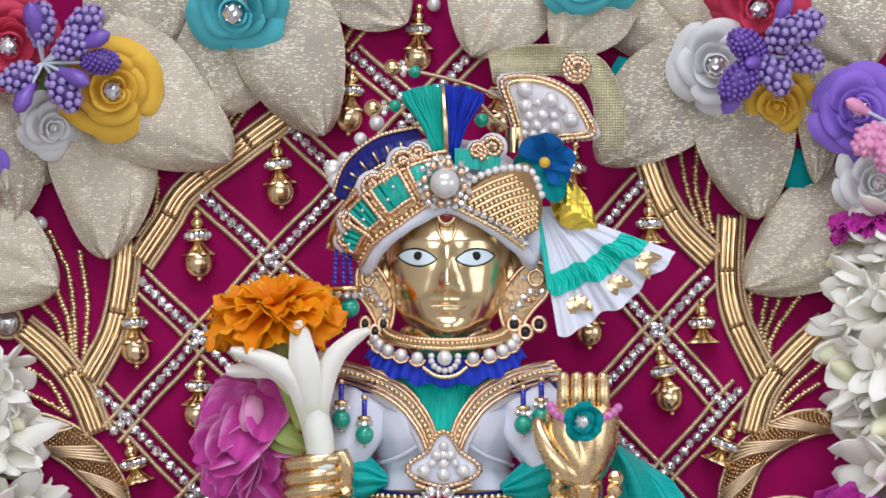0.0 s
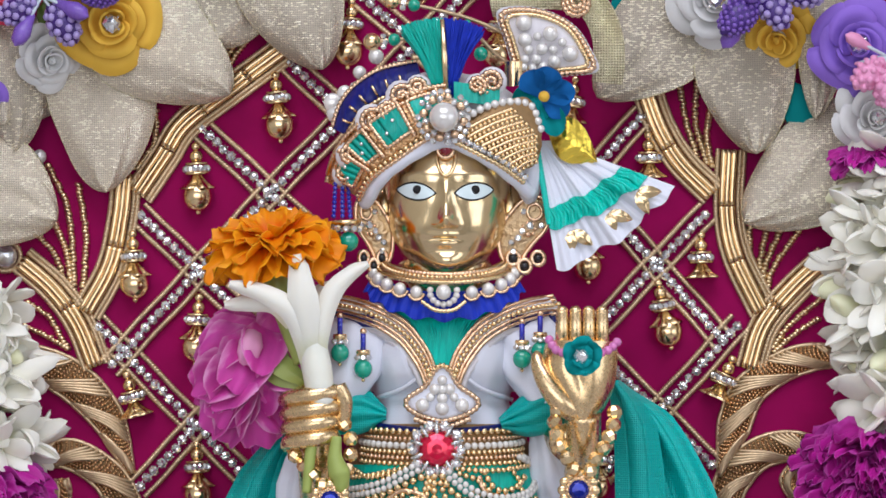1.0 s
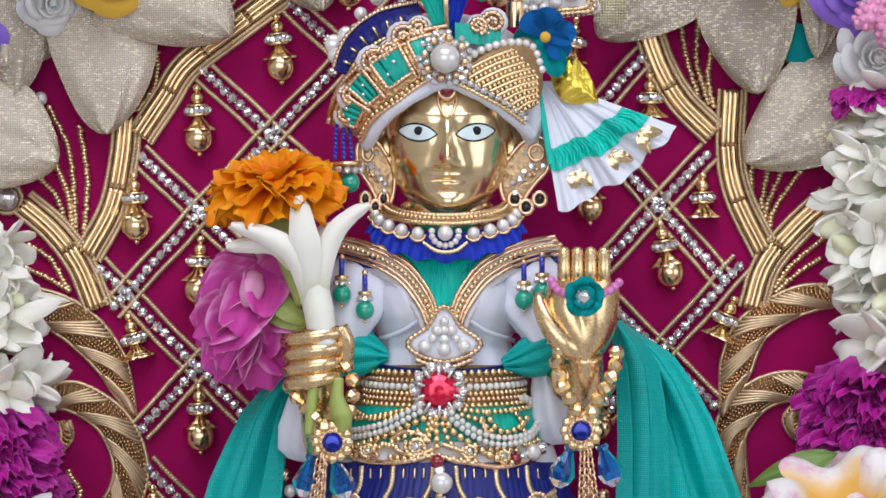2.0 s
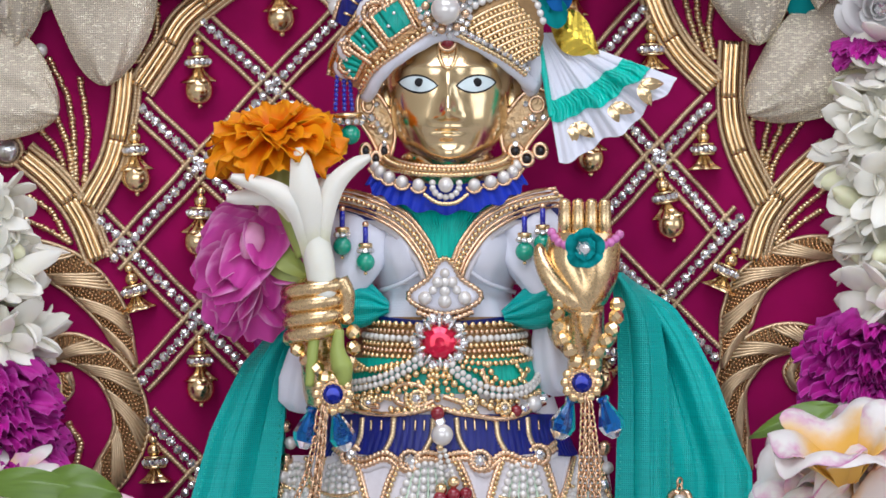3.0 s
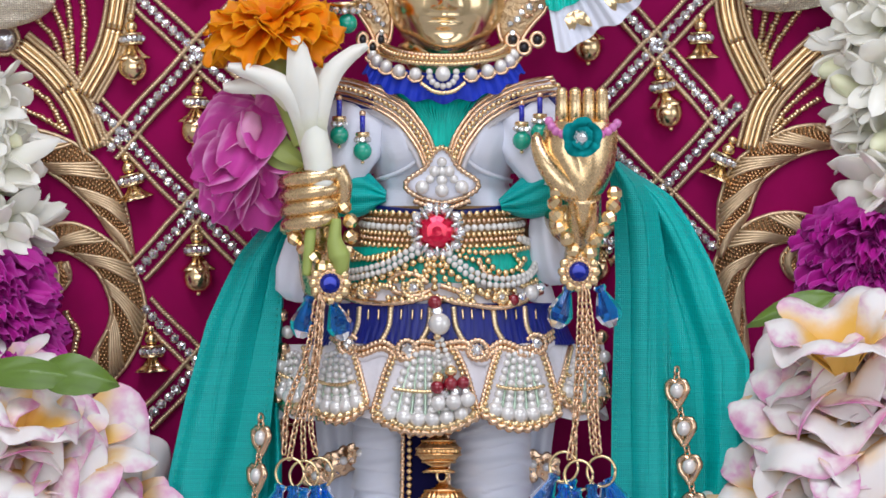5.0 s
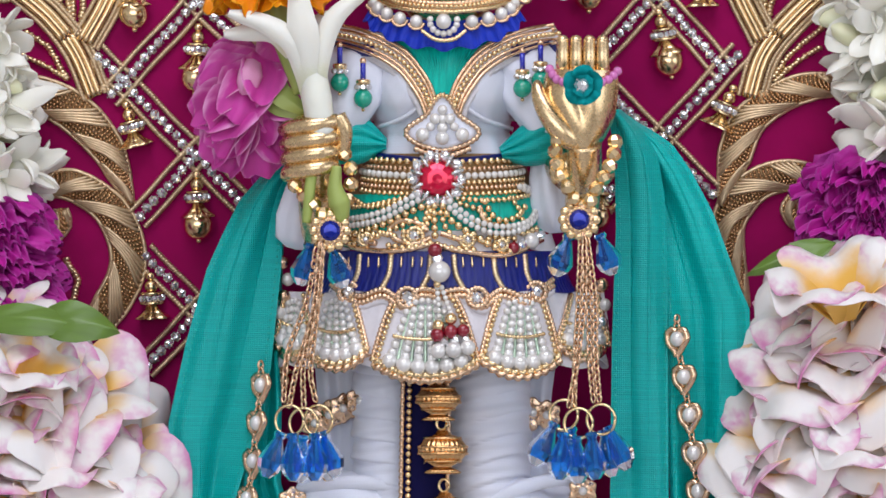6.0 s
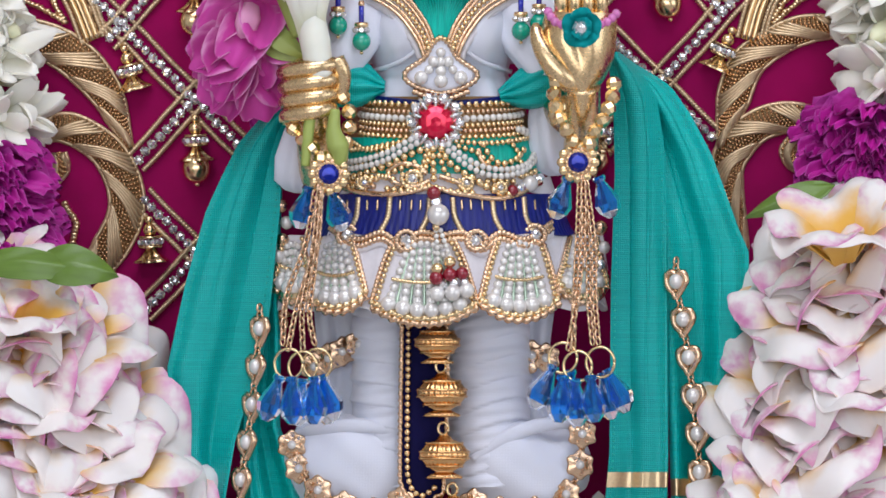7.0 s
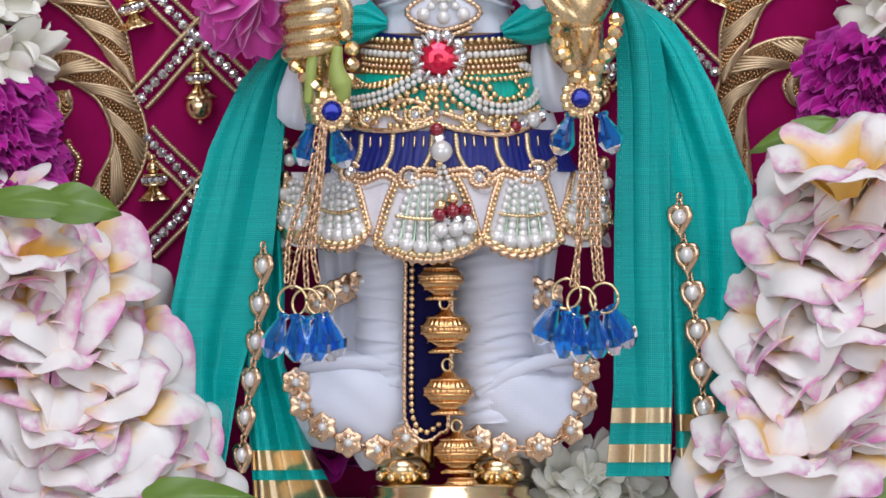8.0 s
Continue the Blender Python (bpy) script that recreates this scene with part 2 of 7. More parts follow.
# ---- mesh helpers: grid coordinates (u, v, d) ----
def W(a):
    a = np.asarray(a, float).reshape(-1, 3)
    k = (DIST - a[:, 2] * U) / DIST
    return np.stack([(a[:, 0] - 784) * U * k, -a[:, 2] * U, EYE_Z - (a[:, 1] - 441) * U * k], 1)


class Geo:
    def __init__(self):
        self.v, self.f, self.m, self.uv, self.n = [], [], [], [], 0

    def add(self, v, f, slot=0, uv=None):
        v = np.asarray(v, float).reshape(-1, 3)
        self.v.append(v)
        self.uv.append(np.zeros((len(v), 2)) if uv is None else np.asarray(uv, float).reshape(-1, 2))
        f = np.asarray(f, int) + self.n
        self.f += f.tolist()
        self.m += [slot] * len(f)
        self.n += len(v)
        return self


def ring_faces(rows, n, close=True):
    i, j = np.meshgrid(np.arange(rows - 1), np.arange(n if close else n - 1), indexing="ij")
    a, b = i * n + j, i * n + (j + 1) % n
    return np.stack([a, b, b + n, a + n], -1).reshape(-1, 4)


def spline(pts, step=6.0):
    p = np.asarray(pts, float)
    if p.shape[1] == 2:
        p = np.concatenate([p, np.zeros((len(p), 1))], 1)
    q = np.vstack([2 * p[0] - p[1], p, 2 * p[-1] - p[-2]])
    out = []
    for i in range(1, len(q) - 2):
        n = max(2, int(np.linalg.norm(q[i + 1] - q[i]) / step))
        t = np.linspace(0, 1, n, endpoint=False)[:, None]
        a, b, c, d = q[i - 1], q[i], q[i + 1], q[i + 2]
        out.append(0.5 * (2 * b + (c - a) * t + (2 * a - 5 * b + 4 * c - d) * t ** 2 + (3 * b - a - 3 * c + d) * t ** 3))
    out.append(p[-1:])
    return np.vstack(out)


def soft(x, xs, ys):
    """Smooth curve through (xs, ys) read at x."""
    p = spline([(a * 1.0, b * 1.0, 0.0) for a, b in zip(xs, ys)], 0.5)
    return np.interp(x, p[:, 0], p[:, 1])


def even(pts, gap):
    p = np.asarray(pts, float)
    s = np.concatenate([[0], np.cumsum(np.linalg.norm(np.diff(p, axis=0), axis=1))])
    n = max(2, int(round(s[-1] / gap)) + 1)
    t = np.linspace(0, s[-1], n)
    return np.stack([np.interp(t, s, p[:, k]) for k in range(3)], 1)


def frames(p):
    t = np.gradient(p, axis=0)
    t /= np.linalg.norm(t, axis=1)[:, None] + 1e-9
    ref = np.array([0, 0, 1.0])
    a = np.cross(t, ref)
    weak = np.linalg.norm(a, axis=1) < 0.1
    a[weak] = np.cross(t[weak], [1.0, 0, 0])
    a /= np.linalg.norm(a, axis=1)[:, None] + 1e-9
    return t, a, np.cross(a, t)


def tube(g, p, r, n=8, twist=0.0, pitch=6.0, flat=1.0, slot=0):
    """A round bar along p; twist gives it the ridges of a twisted cord."""
    p = np.asarray(p, float)
    _, a, b = frames(p)
    s = np.concatenate([[0], np.cumsum(np.linalg.norm(np.diff(p, axis=0), axis=1))])
    th = np.arange(n) * 2 * np.pi / n
    rr = np.broadcast_to(np.asarray(r, float), (len(p),))[:, None] * (1 + twist * np.cos(2 * np.pi * s[:, None] / pitch + th[None, :]))
    v = p[:, None] + a[:, None] * (rr * np.cos(th))[..., None] + b[:, None] * (rr * np.sin(th) * flat)[..., None]
    v = np.concatenate([v.reshape(-1, 3), p[:1], p[-1:]])
    m = len(p) * n
    caps = [[(j + 1) % n, j, m, m] for j in range(n)] + [[m - n + j, m - n + (j + 1) % n, m + 1, m + 1] for j in range(n)]
    g.add(v, ring_faces(len(p), n), slot)
    g.f += [[g.n - len(v) + q for q in c[:3]] for c in caps]
    g.m += [slot] * len(caps)
    return g


def cord(g, pts, r=4.6, step=1.8, pitch=6.0):
    return tube(g, even(pts, step), r, 6, 0.2, pitch)


def lathe(g, c, prof, axis=(0, 1, 0), n=14, slot=0, lobes=0, depth=0.0):
    """prof: rows of radius and height along axis from c."""
    ax = np.asarray(axis, float) / np.linalg.norm(axis)
    a = np.cross(ax, [0, 0, 1.0] if abs(ax[2]) < 0.9 else [1.0, 0, 0])
    a /= np.linalg.norm(a)
    b = np.cross(ax, a)
    th = np.arange(n) * 2 * np.pi / n
    pr = np.asarray(prof, float)
    mod = 1 + depth * np.cos(lobes * th)
    v = np.asarray(c, float) + pr[:, 1][:, None, None] * ax + pr[:, 0][:, None, None] * mod[None, :, None] * (np.cos(th)[:, None] * a + np.sin(th)[:, None] * b)
    return g.add(v, ring_faces(len(pr), n)[:, ::-1], slot)


def ball(g, c, r, n=10, m=7, slot=0):
    r = np.broadcast_to(np.asarray(r, float), (3,))
    ph = np.linspace(0, np.pi, m)[:, None]
    th = np.arange(n)[None] * 2 * np.pi / n
    v = np.stack([np.sin(ph) * np.cos(th), np.broadcast_to(-np.cos(ph), (m, n)), np.sin(ph) * np.sin(th)], -1) * r + np.asarray(c, float)
    return g.add(v, ring_faces(m, n)[:, ::-1], slot)


def beads(g, pts, r, n=8, m=5, slot=0):
    for p in pts:
        ball(g, p, r, n, m, slot)
    return g


def sheet(g, fn, nu=16, nv=10, thick=2.0, slot=0):
    """A sheet with two faces and a rim; fn(s, t) gives points for s, t in 0..1."""
    s, t = np.meshgrid(np.linspace(0, 1, nu), np.linspace(0, 1, nv), indexing="ij")
    p = np.stack(np.broadcast_arrays(*fn(s, t)), -1).astype(float)
    nrm = np.cross(np.gradient(p, axis=0), np.gradient(p, axis=1))
    nrm /= np.linalg.norm(nrm, axis=2)[..., None] + 1e-9
    uv = np.stack([s, np.abs(2 * t - 1)], -1).reshape(-1, 2)
    a, b = (p + nrm * thick / 2).reshape(-1, 3), (p - nrm * thick / 2).reshape(-1, 3)
    f = ring_faces(nu, nv, False)
    k = nu * nv
    edge = list(range(nv)) + [i * nv + nv - 1 for i in range(1, nu)] + [(nu - 1) * nv + j for j in range(nv - 2, -1, -1)] + [i * nv for i in range(nu - 2, 0, -1)]
    ring = np.array(edge)
    m = len(ring)
    i = np.arange(m)
    rim = np.stack([i, (i + 1) % m, (i + 1) % m + m, i + m], 1) + 2 * k
    return g.add(np.vstack([a, b, a[ring], b[ring]]), np.vstack([f, f[:, ::-1] + k, rim]), slot, np.vstack([uv, uv, uv[ring], uv[ring]]))


def slab(g, outline, d0, d1, dome=0.0, slot=0):
    """A flat piece with the given outline, front face at d1, slightly domed."""
    o = np.asarray(outline, float)
    c = o.mean(0)
    n = len(o)
    rows = [np.c_[o, np.full(n, d0)], np.c_[o, np.full(n, d1)]]
    for k in (0.85, 0.5, 0.02):
        rows.append(np.c_[c + (o - c) * k, np.full(n, d1 + dome * (1 - k * k))])
    rows.insert(0, np.c_[c + (o - c) * 0.02, np.full(n, d0)])
    f = ring_faces(len(rows), n)
    area = np.sum(o[:, 0] * np.roll(o[:, 1], -1) - o[:, 1] * np.roll(o[:, 0], -1))
    return g.add(np.vstack(rows), f if area > 0 else f[:, ::-1], slot)


def to_mesh(g, name, mats, world=True, smooth=True, centre=(0, 0, 0)):
    v = np.vstack(g.v)
    v = W(v) - np.asarray(centre) if world else np.stack([v[:, 0], -v[:, 2], -v[:, 1]], 1) * U
    me = bpy.data.meshes.new(name)
    me.from_pydata(v.tolist(), [], [f[::-1] for f in g.f])
    for m in mats if isinstance(mats, (list, tuple)) else [mats]:
        me.materials.append(m)
    me.polygons.foreach_set("use_smooth", [smooth] * len(me.polygons))
    me.polygons.foreach_set("material_index", g.m)
    uv = me.uv_layers.new(name="uv")
    idx = np.zeros(len(me.loops), int)
    me.loops.foreach_get("vertex_index", idx)
    uv.data.foreach_set("uv", np.vstack(g.uv)[idx].ravel())
    me.update()
    return me


def thing(name, at, label, category, group="", kind=""):
    """An Empty at the grid place at, to hold the parts of a thing."""
    ob = tagged(new(name), label, category, group, kind)
    ob.location = W(at)[0]
    ob.empty_display_size = 0.01
    return ob


def base_of(ob):
    while ob.parent:
        ob = ob.parent
    return np.array(ob.location)


def part(name, g, material, parent, label="", smooth=True, kind=""):
    me = to_mesh(g, name, material, True, smooth, base_of(parent))
    ob = tagged(new(name, me), label, kind=kind)
    ob.parent = parent
    return ob


def solo(name, g, material, label, category, group="", kind="", smooth=True):
    """A thing of one mesh."""
    v = np.vstack(g.v)
    c = W([(v[:, 0].mean(), v[:, 1].max(), v[:, 2].mean())])[0]
    ob = tagged(new(name, to_mesh(g, name, material, True, smooth, c)), label, category, group, kind)
    ob.location = c
    return ob


SHARED = {}
TILTS = random.Random(99)


def shape(key, material):
    """Small shared meshes of radius 1 grid unit: ball, gem, ring."""
    k = (key, material.name)
    if k not in SHARED:
        g = Geo()
        if key == "ball":
            ball(g, (0, 0, 0), 1, 14, 9)
        elif key == "gem":
            lathe(g, (0, 0, -0.3), [(0.0, 0), (0.98, 0.05), (1.0, 0.35), (0.62, 0.72), (0.0, 0.74)], (0, 0, 1), 8)
        elif key == "claw_gem":
            lathe(g, (0, 0, -0.3), [(0.0, 0), (0.9, 0.02), (0.97, 0.2), (0.72, 0.6), (0.34, 0.84), (0.0, 0.8)], (0, 0, 1), 8, lobes=4, depth=0.07)
            for i in range(4):
                a = i * np.pi / 2 + 0.78
                ball(g, (0.9 * np.cos(a), 0.9 * np.sin(a), 0.12), 0.14, 6, 4)
        elif key == "nugget":
            lathe(g, (0, 0, 0), [(0, -1), (0.55, -0.9), (1.0, -0.35), (1.0, 0.35), (0.55, 0.9), (0, 1)], (0, 1, 0.2), 7)
        SHARED[k] = to_mesh(g, key, material, False, key == "ball")
    return SHARED[k]


def bit(name, c, r, material, parent, key="ball", label="", turn=0.0, squash=(1, 1, 1)):
    """One bead, pearl or stone as a part, on shared mesh data."""
    ob = tagged(new(name, shape(key, material)), label)
    ob.parent = parent
    k = (DIST - c[2] * U) / DIST
    ob.location = W(c)[0] - base_of(parent)
    tip = 0.0 if key == "ball" else 0.38
    ob.rotation_euler = (TILTS.uniform(-tip, tip), turn, TILTS.uniform(-tip, tip))
    ob.scale = np.array(squash) * r * k
    return ob


def dome(u, v, d0, uc, vc, hw, hh, dep):
    q = np.clip(1 - ((np.asarray(u) - uc) / hw) ** 2 - ((np.asarray(v) - vc) / hh) ** 2, 0, 1)
    return d0 + dep * np.sqrt(q)


# ---- unseen room, added for bounced light and reflections on the altar ----
def box_piece(name, lo, hi, material, label, category="", kind="structure"):
    me = bpy.data.meshes.new(name)
    bm = bmesh.new()
    bmesh.ops.create_cube(bm, size=1.0)
    c, sz = (np.array(lo) + hi) / 2, np.array(hi) - np.array(lo)
    for q in bm.verts:
        q.co = Vector(q.co * Vector(sz))
    bmesh.ops.bevel(bm, geom=bm.edges[:], offset=0.003, segments=1, affect="EDGES")
    bm.to_mesh(me)
    bm.free()
    me.materials.append(material)
    ob = tagged(new(name, me), label, category, kind=kind)
    ob.location = c
    return ob


box_piece("floor", (-2.6, -4.6, -0.1), (2.6, 0.6, 0), MARBLE, "unseen grey marble floor added to bounce light", "floor")
box_piece("wall_north", (-2.6, 0.5, 0), (2.6, 0.6, 3.1), PLASTER, "unseen cream plaster wall added behind the altar", "wall")
box_piece("wall_west", (-2.7, -4.6, 0), (-2.6, 0.6, 3.1), PLASTER, "unseen cream plaster side wall added to bounce light", "wall")
for nm, lo, hi in (("wall_east_low", (2.6, -4.6, 0), (2.7, 0.6, 0.95)), ("wall_east_top", (2.6, -4.6, 2.55), (2.7, 0.6, 3.1)),
                   ("wall_east_side", (2.6, -4.6, 0.95), (2.7, -3.05, 2.55)), ("wall_east_end", (2.6, -0.75, 0.95), (2.7, 0.6, 2.55))):
    box_piece(nm, lo, hi, PLASTER, "unseen cream plaster wall added around the side lamp's opening", "wall")
for nm, lo, hi in (("wall_south_low", (-2.6, -4.6, 0), (2.6, -4.5, 0.9)), ("wall_south_top", (-2.6, -4.6, 2.9), (2.6, -4.5, 3.1)),
                   ("wall_south_side", (-2.6, -4.6, 0.9), (-2.25, -4.5, 2.9)), ("wall_south_end", (1.45, -4.6, 0.9), (2.6, -4.5, 2.9))):
    box_piece(nm, lo, hi, PLASTER, "unseen cream plaster wall added around the front lamp's opening", "wall")
for nm, lo, hi in (("ceiling_front", (-2.6, -4.5, 3.0), (2.6, -2.0, 3.1)), ("ceiling_back", (-2.6, -0.6, 3.0), (2.6, 0.5, 3.1)),
                   ("ceiling_west", (-2.6, -2.0, 3.0), (-0.9, -0.6, 3.1)), ("ceiling_east", (0.9, -2.0, 3.0), (2.6, -0.6, 3.1))):
    box_piece(nm, lo, hi, PLASTER, "unseen cream plaster ceiling added beside the top lamp's opening", "ceiling")
# Invented pale block: serves as a reflector for the shaded lower folds.
box_piece("altar", (-0.5, -0.35, 0), (0.5, 0.3, EYE_Z - 1249.5 * U), MARBLE, "made-up pale marble altar block bouncing light up under the brass deity", "altar", "structure")

# ---- velvet backdrop with its gold embroidery ----
rng = random.Random(7)
box_piece("velvet_backdrop", (-0.4, 0.0, EYE_Z - 1252 * U), (0.4, 0.03, EYE_Z + 0.25), VELVET, "deep magenta velvet panel with gold embroidery", "backdrop")

BANDS = [
    (352, 340, 600, 572), (245, 492, 352, 597), (352, 597, 560, 800), (172, 690, 470, 995), (256, 1042, 480, 1275), (508, 222, 625, 335),
    (622, 95, 770, 225), (842, 88, 482, 458), (482, 458, 195, 770), (560, 645, 345, 877), (345, 877, 245, 985), (480, 1015, 258, 1250),
    (1140, 318, 990, 485), (1255, 490, 1163, 585), (1163, 585, 1000, 760), (1312, 686, 1060, 965), (1050, 458, 1163, 585),
    (1163, 585, 1285, 724), (1010, 690, 1268, 945),
]
for i, (u0, v0, u1, v1) in enumerate(BANDS):
    lift = 0 if (u1 - u0) * (v1 - v0) > 0 else 2.5
    a, b = np.array([u0, v0, 5.0 + lift]), np.array([u1, v1, 5.0 + lift])
    w = (b - a) / np.linalg.norm(b - a)
    side = np.array([-w[1], w[0], 0])
    band = thing("rhinestone_band", (a + b) / 2, "lattice strip of clear rhinestones edged with twisted gold cord on velvet", "trim", "rhinestone lattice on the backdrop")
    for sgn in (-1, 1):
        wob = lambda p: p + side * np.sin(np.arange(len(p)) * 0.35)[:, None] * 0.9
        part("cord", cord(Geo(), wob(even([a + side * sgn * 19, b + side * sgn * 19], 8)), 4.8), CORD, band)
    for p in even([a + w * 9, b - w * 9], 17.5):
        p = p + side * rng.uniform(-1.4, 1.4)
        bit("rhinestone", p + np.array([0, 0, 4]), 9.6 * rng.uniform(0.92, 1.05), STONE, band, "claw_gem", turn=rng.uniform(0, 3))


def bell(full=True):
    ob = thing("bell_pendant", (784, 441, 0), "gold bell bead pendant with a rhinestone ring on velvet" if full else "gold bell cap with a rhinestone ring and no clapper", "pendant", "bell pendants on the backdrop")
    bit("top_bead", (784, 441, 10), 8, GOLD, ob)
    bit("neck_bead", (784, 459, 12), 12, GOLD, ob)
    part("ring", lathe(lathe(Geo(), (784, 472, 13), [(8, -3), (20, -3), (20, 1), (8, 1)]), (784, 489, 13), [(8, -3), (22, -3), (22, 1), (8, 1)]), GOLD, ob)
    for i in range(7):
        a = np.pi * (i - 3) / 6.2
        bit("rhinestone", (784 + 19 * np.sin(a), 480, 13 + 18 * np.cos(a)), 6.5, STONE, ob, "gem")
    g = lathe(Geo(), (784, 490, 13), [(7, 0), (12, 8), (19, 17), (27, 26), (29, 25), (25, 21), (18, 15)], n=30, lobes=6, depth=0.16)
    part("petal_cap", g, GOLD, ob)
    if full:
        part("ball", ball(ball(Geo(), (784, 529, 18), (26, 27, 24), 20, 14), (784, 557, 18), 5), GOLD, ob)
    return ob


first_bell = bell()
BELLS = [(350, 378, -3), (240, 533, -4), (353, 645, 4), (354, 905, -3), (746, 14, 0), (620, 122, 5), (1020, 258, 8),
         (1163, 618, -11), (1040, 500, -2), (882, 128, 6), (1062, 890, 3), (500, 1180, 0)]
first_bell.matrix_basis = Matrix.Translation(W([(489, 252, 0)])[0]) @ pose(0, 0, 0, 0, -5, 0)
for u, v, lean in BELLS:
    copy_thing(first_bell, Matrix.Translation(W([(u, v, 0)])[0]) @ pose(0, 0, 0, 0, lean, rng.uniform(-25, 25)))
cap_bell = bell(False)
cap_bell.matrix_basis = Matrix.Translation(W([(1148, 357, 0)])[0]) @ pose(0, 0, 0, 0, -2, 0)
for u, v, lean in ((1246, 533, -2), (1297, 752, 24), (226, 782, -14), (266, 1084, -3)):
    copy_thing(cap_bell, Matrix.Translation(W([(u, v, 0)])[0]) @ pose(0, 0, 0, 0, lean, rng.uniform(-25, 25)))

ARCS = [
    [(38, 580), (95, 630), (140, 690), (172, 768)], [(222, 425), (216, 500), (196, 590), (152, 672)], [(515, 195), (425, 262), (330, 335), (290, 395), (245, 462)],
    [(1140, 270), (1168, 345), (1205, 405), (1262, 462)], [(1292, 380), (1288, 490), (1303, 570), (1350, 668)], [(1465, 570), (1405, 625), (1352, 690), (1326, 770)],
]
for path in ARCS:
    p = spline([(u, v, 8) for u, v in path], 5)
    _, a, _ = frames(p)
    arc = thing("gold_arc", p[len(p) // 2], "curved arch of gold bugle tubes between gold cords", "trim", "gold arches on the backdrop")
    for off in (-20, 20, 27):
        part("cord", cord(Geo(), p + a * off, 4.4), CORD, arc)
    for lane in (-9, 0, 9):
        s0 = np.concatenate([[0], np.cumsum(np.linalg.norm(np.diff(p, axis=0), axis=1))])
        cuts = np.linspace(0, s0[-1], max(2, int(s0[-1] / 96) + 1))
        for lo_, hi_ in zip(cuts[:-1], cuts[1:]):
            q = np.stack([np.interp(np.linspace(lo_ + 0.5, hi_ - 0.5, 14), s0, p[:, k] + a[:, k] * lane) for k in range(3)], 1) + [0, 0, 3 - abs(lane) * 0.3]
            part("bugle_tube", tube(Geo(), q, 5.9, 10), BUGLE, arc)

SPRAYS = [
    [(452, 120), (425, 180), (385, 245)], [(470, 150), (430, 200), (395, 250)], [(92, 420), (125, 500), (135, 650)], [(142, 445), (155, 540), (148, 640)],
    [(68, 532), (100, 570), (116, 618)], [(100, 515), (122, 570), (128, 625)], [(52, 655), (90, 680), (122, 735)], [(45, 695), (80, 710), (122, 735)],
    [(236, 320), (238, 360), (236, 400)], [(256, 315), (252, 370), (238, 415)], [(278, 315), (275, 370), (245, 415)], [(670, 30), (640, 60), (615, 90)], [(650, 10), (625, 45), (610, 75)],
    [(1204, 265), (1215, 330), (1235, 395)], [(1235, 255), (1232, 330), (1252, 405)], [(1258, 310), (1252, 360), (1262, 410)], [(1405, 310), (1375, 345), (1360, 385)],
    [(1330, 505), (1328, 560), (1338, 600)], [(1362, 508), (1348, 570), (1345, 610)], [(1388, 512), (1358, 580), (1350, 625)], [(1415, 525), (1370, 590), (1358, 635)],
    [(1460, 640), (1400, 690), (1370, 730)], [(1450, 680), (1410, 705), (1372, 738)], [(120, 1055), (140, 1090), (132, 1130)],
]
for path in SPRAYS:
    p = even(spline([(u, v, 4) for u, v in path], 4), 7)
    g = Geo()
    for q in p:
        lathe(g, q + [0, -3, 0], [(0, 0), (6.4, 0.4), (6.7, 6.2), (0, 6.8)], (rng.uniform(-0.35, 0.35), 1, rng.uniform(-0.35, 0.35)), 6)
    spray = thing("bead_spray", p[0], "thin curved string of tiny sparkling gold beads on velvet", "trim", "bead sprays on the backdrop")
    part("beading", g, SEQUIN, spray, kind="stuff")
    part("thread", tube(Geo(), p, 1.6, 5), CORD, spray)
for u, v, r in ((72, 396, 13), (30, 648, 15), (25, 692, 12), (706, 12, 13), (768, 8, 13), (1424, 302, 14), (1415, 525, 7), (52, 655, 7), (46, 695, 7), (88, 412, 7)):
    solo("pearl", ball(Geo(), (u, v, r * 0.8 + 2), r, 18, 12), PEARL if r > 8 else GOLD, "round bead sewn to the velvet backdrop", "pearl", "pearls on the backdrop")
for u, v in ((12, 572), (366, 204)):
    boss = thing("mirror_boss", (u, v, 4), "domed clear stone in a ring of gold cord", "ornament")
    part("dome", ball(Geo(), (u, v, 6), (22, 22, 14), 18, 10), STONE, boss)
    a = np.linspace(0, 6.28, 30)
    part("cord", cord(Geo(), np.c_[u + 27 * np.cos(a), v + 27 * np.sin(a), np.full(30, 6)], 4.5), CORD, boss)


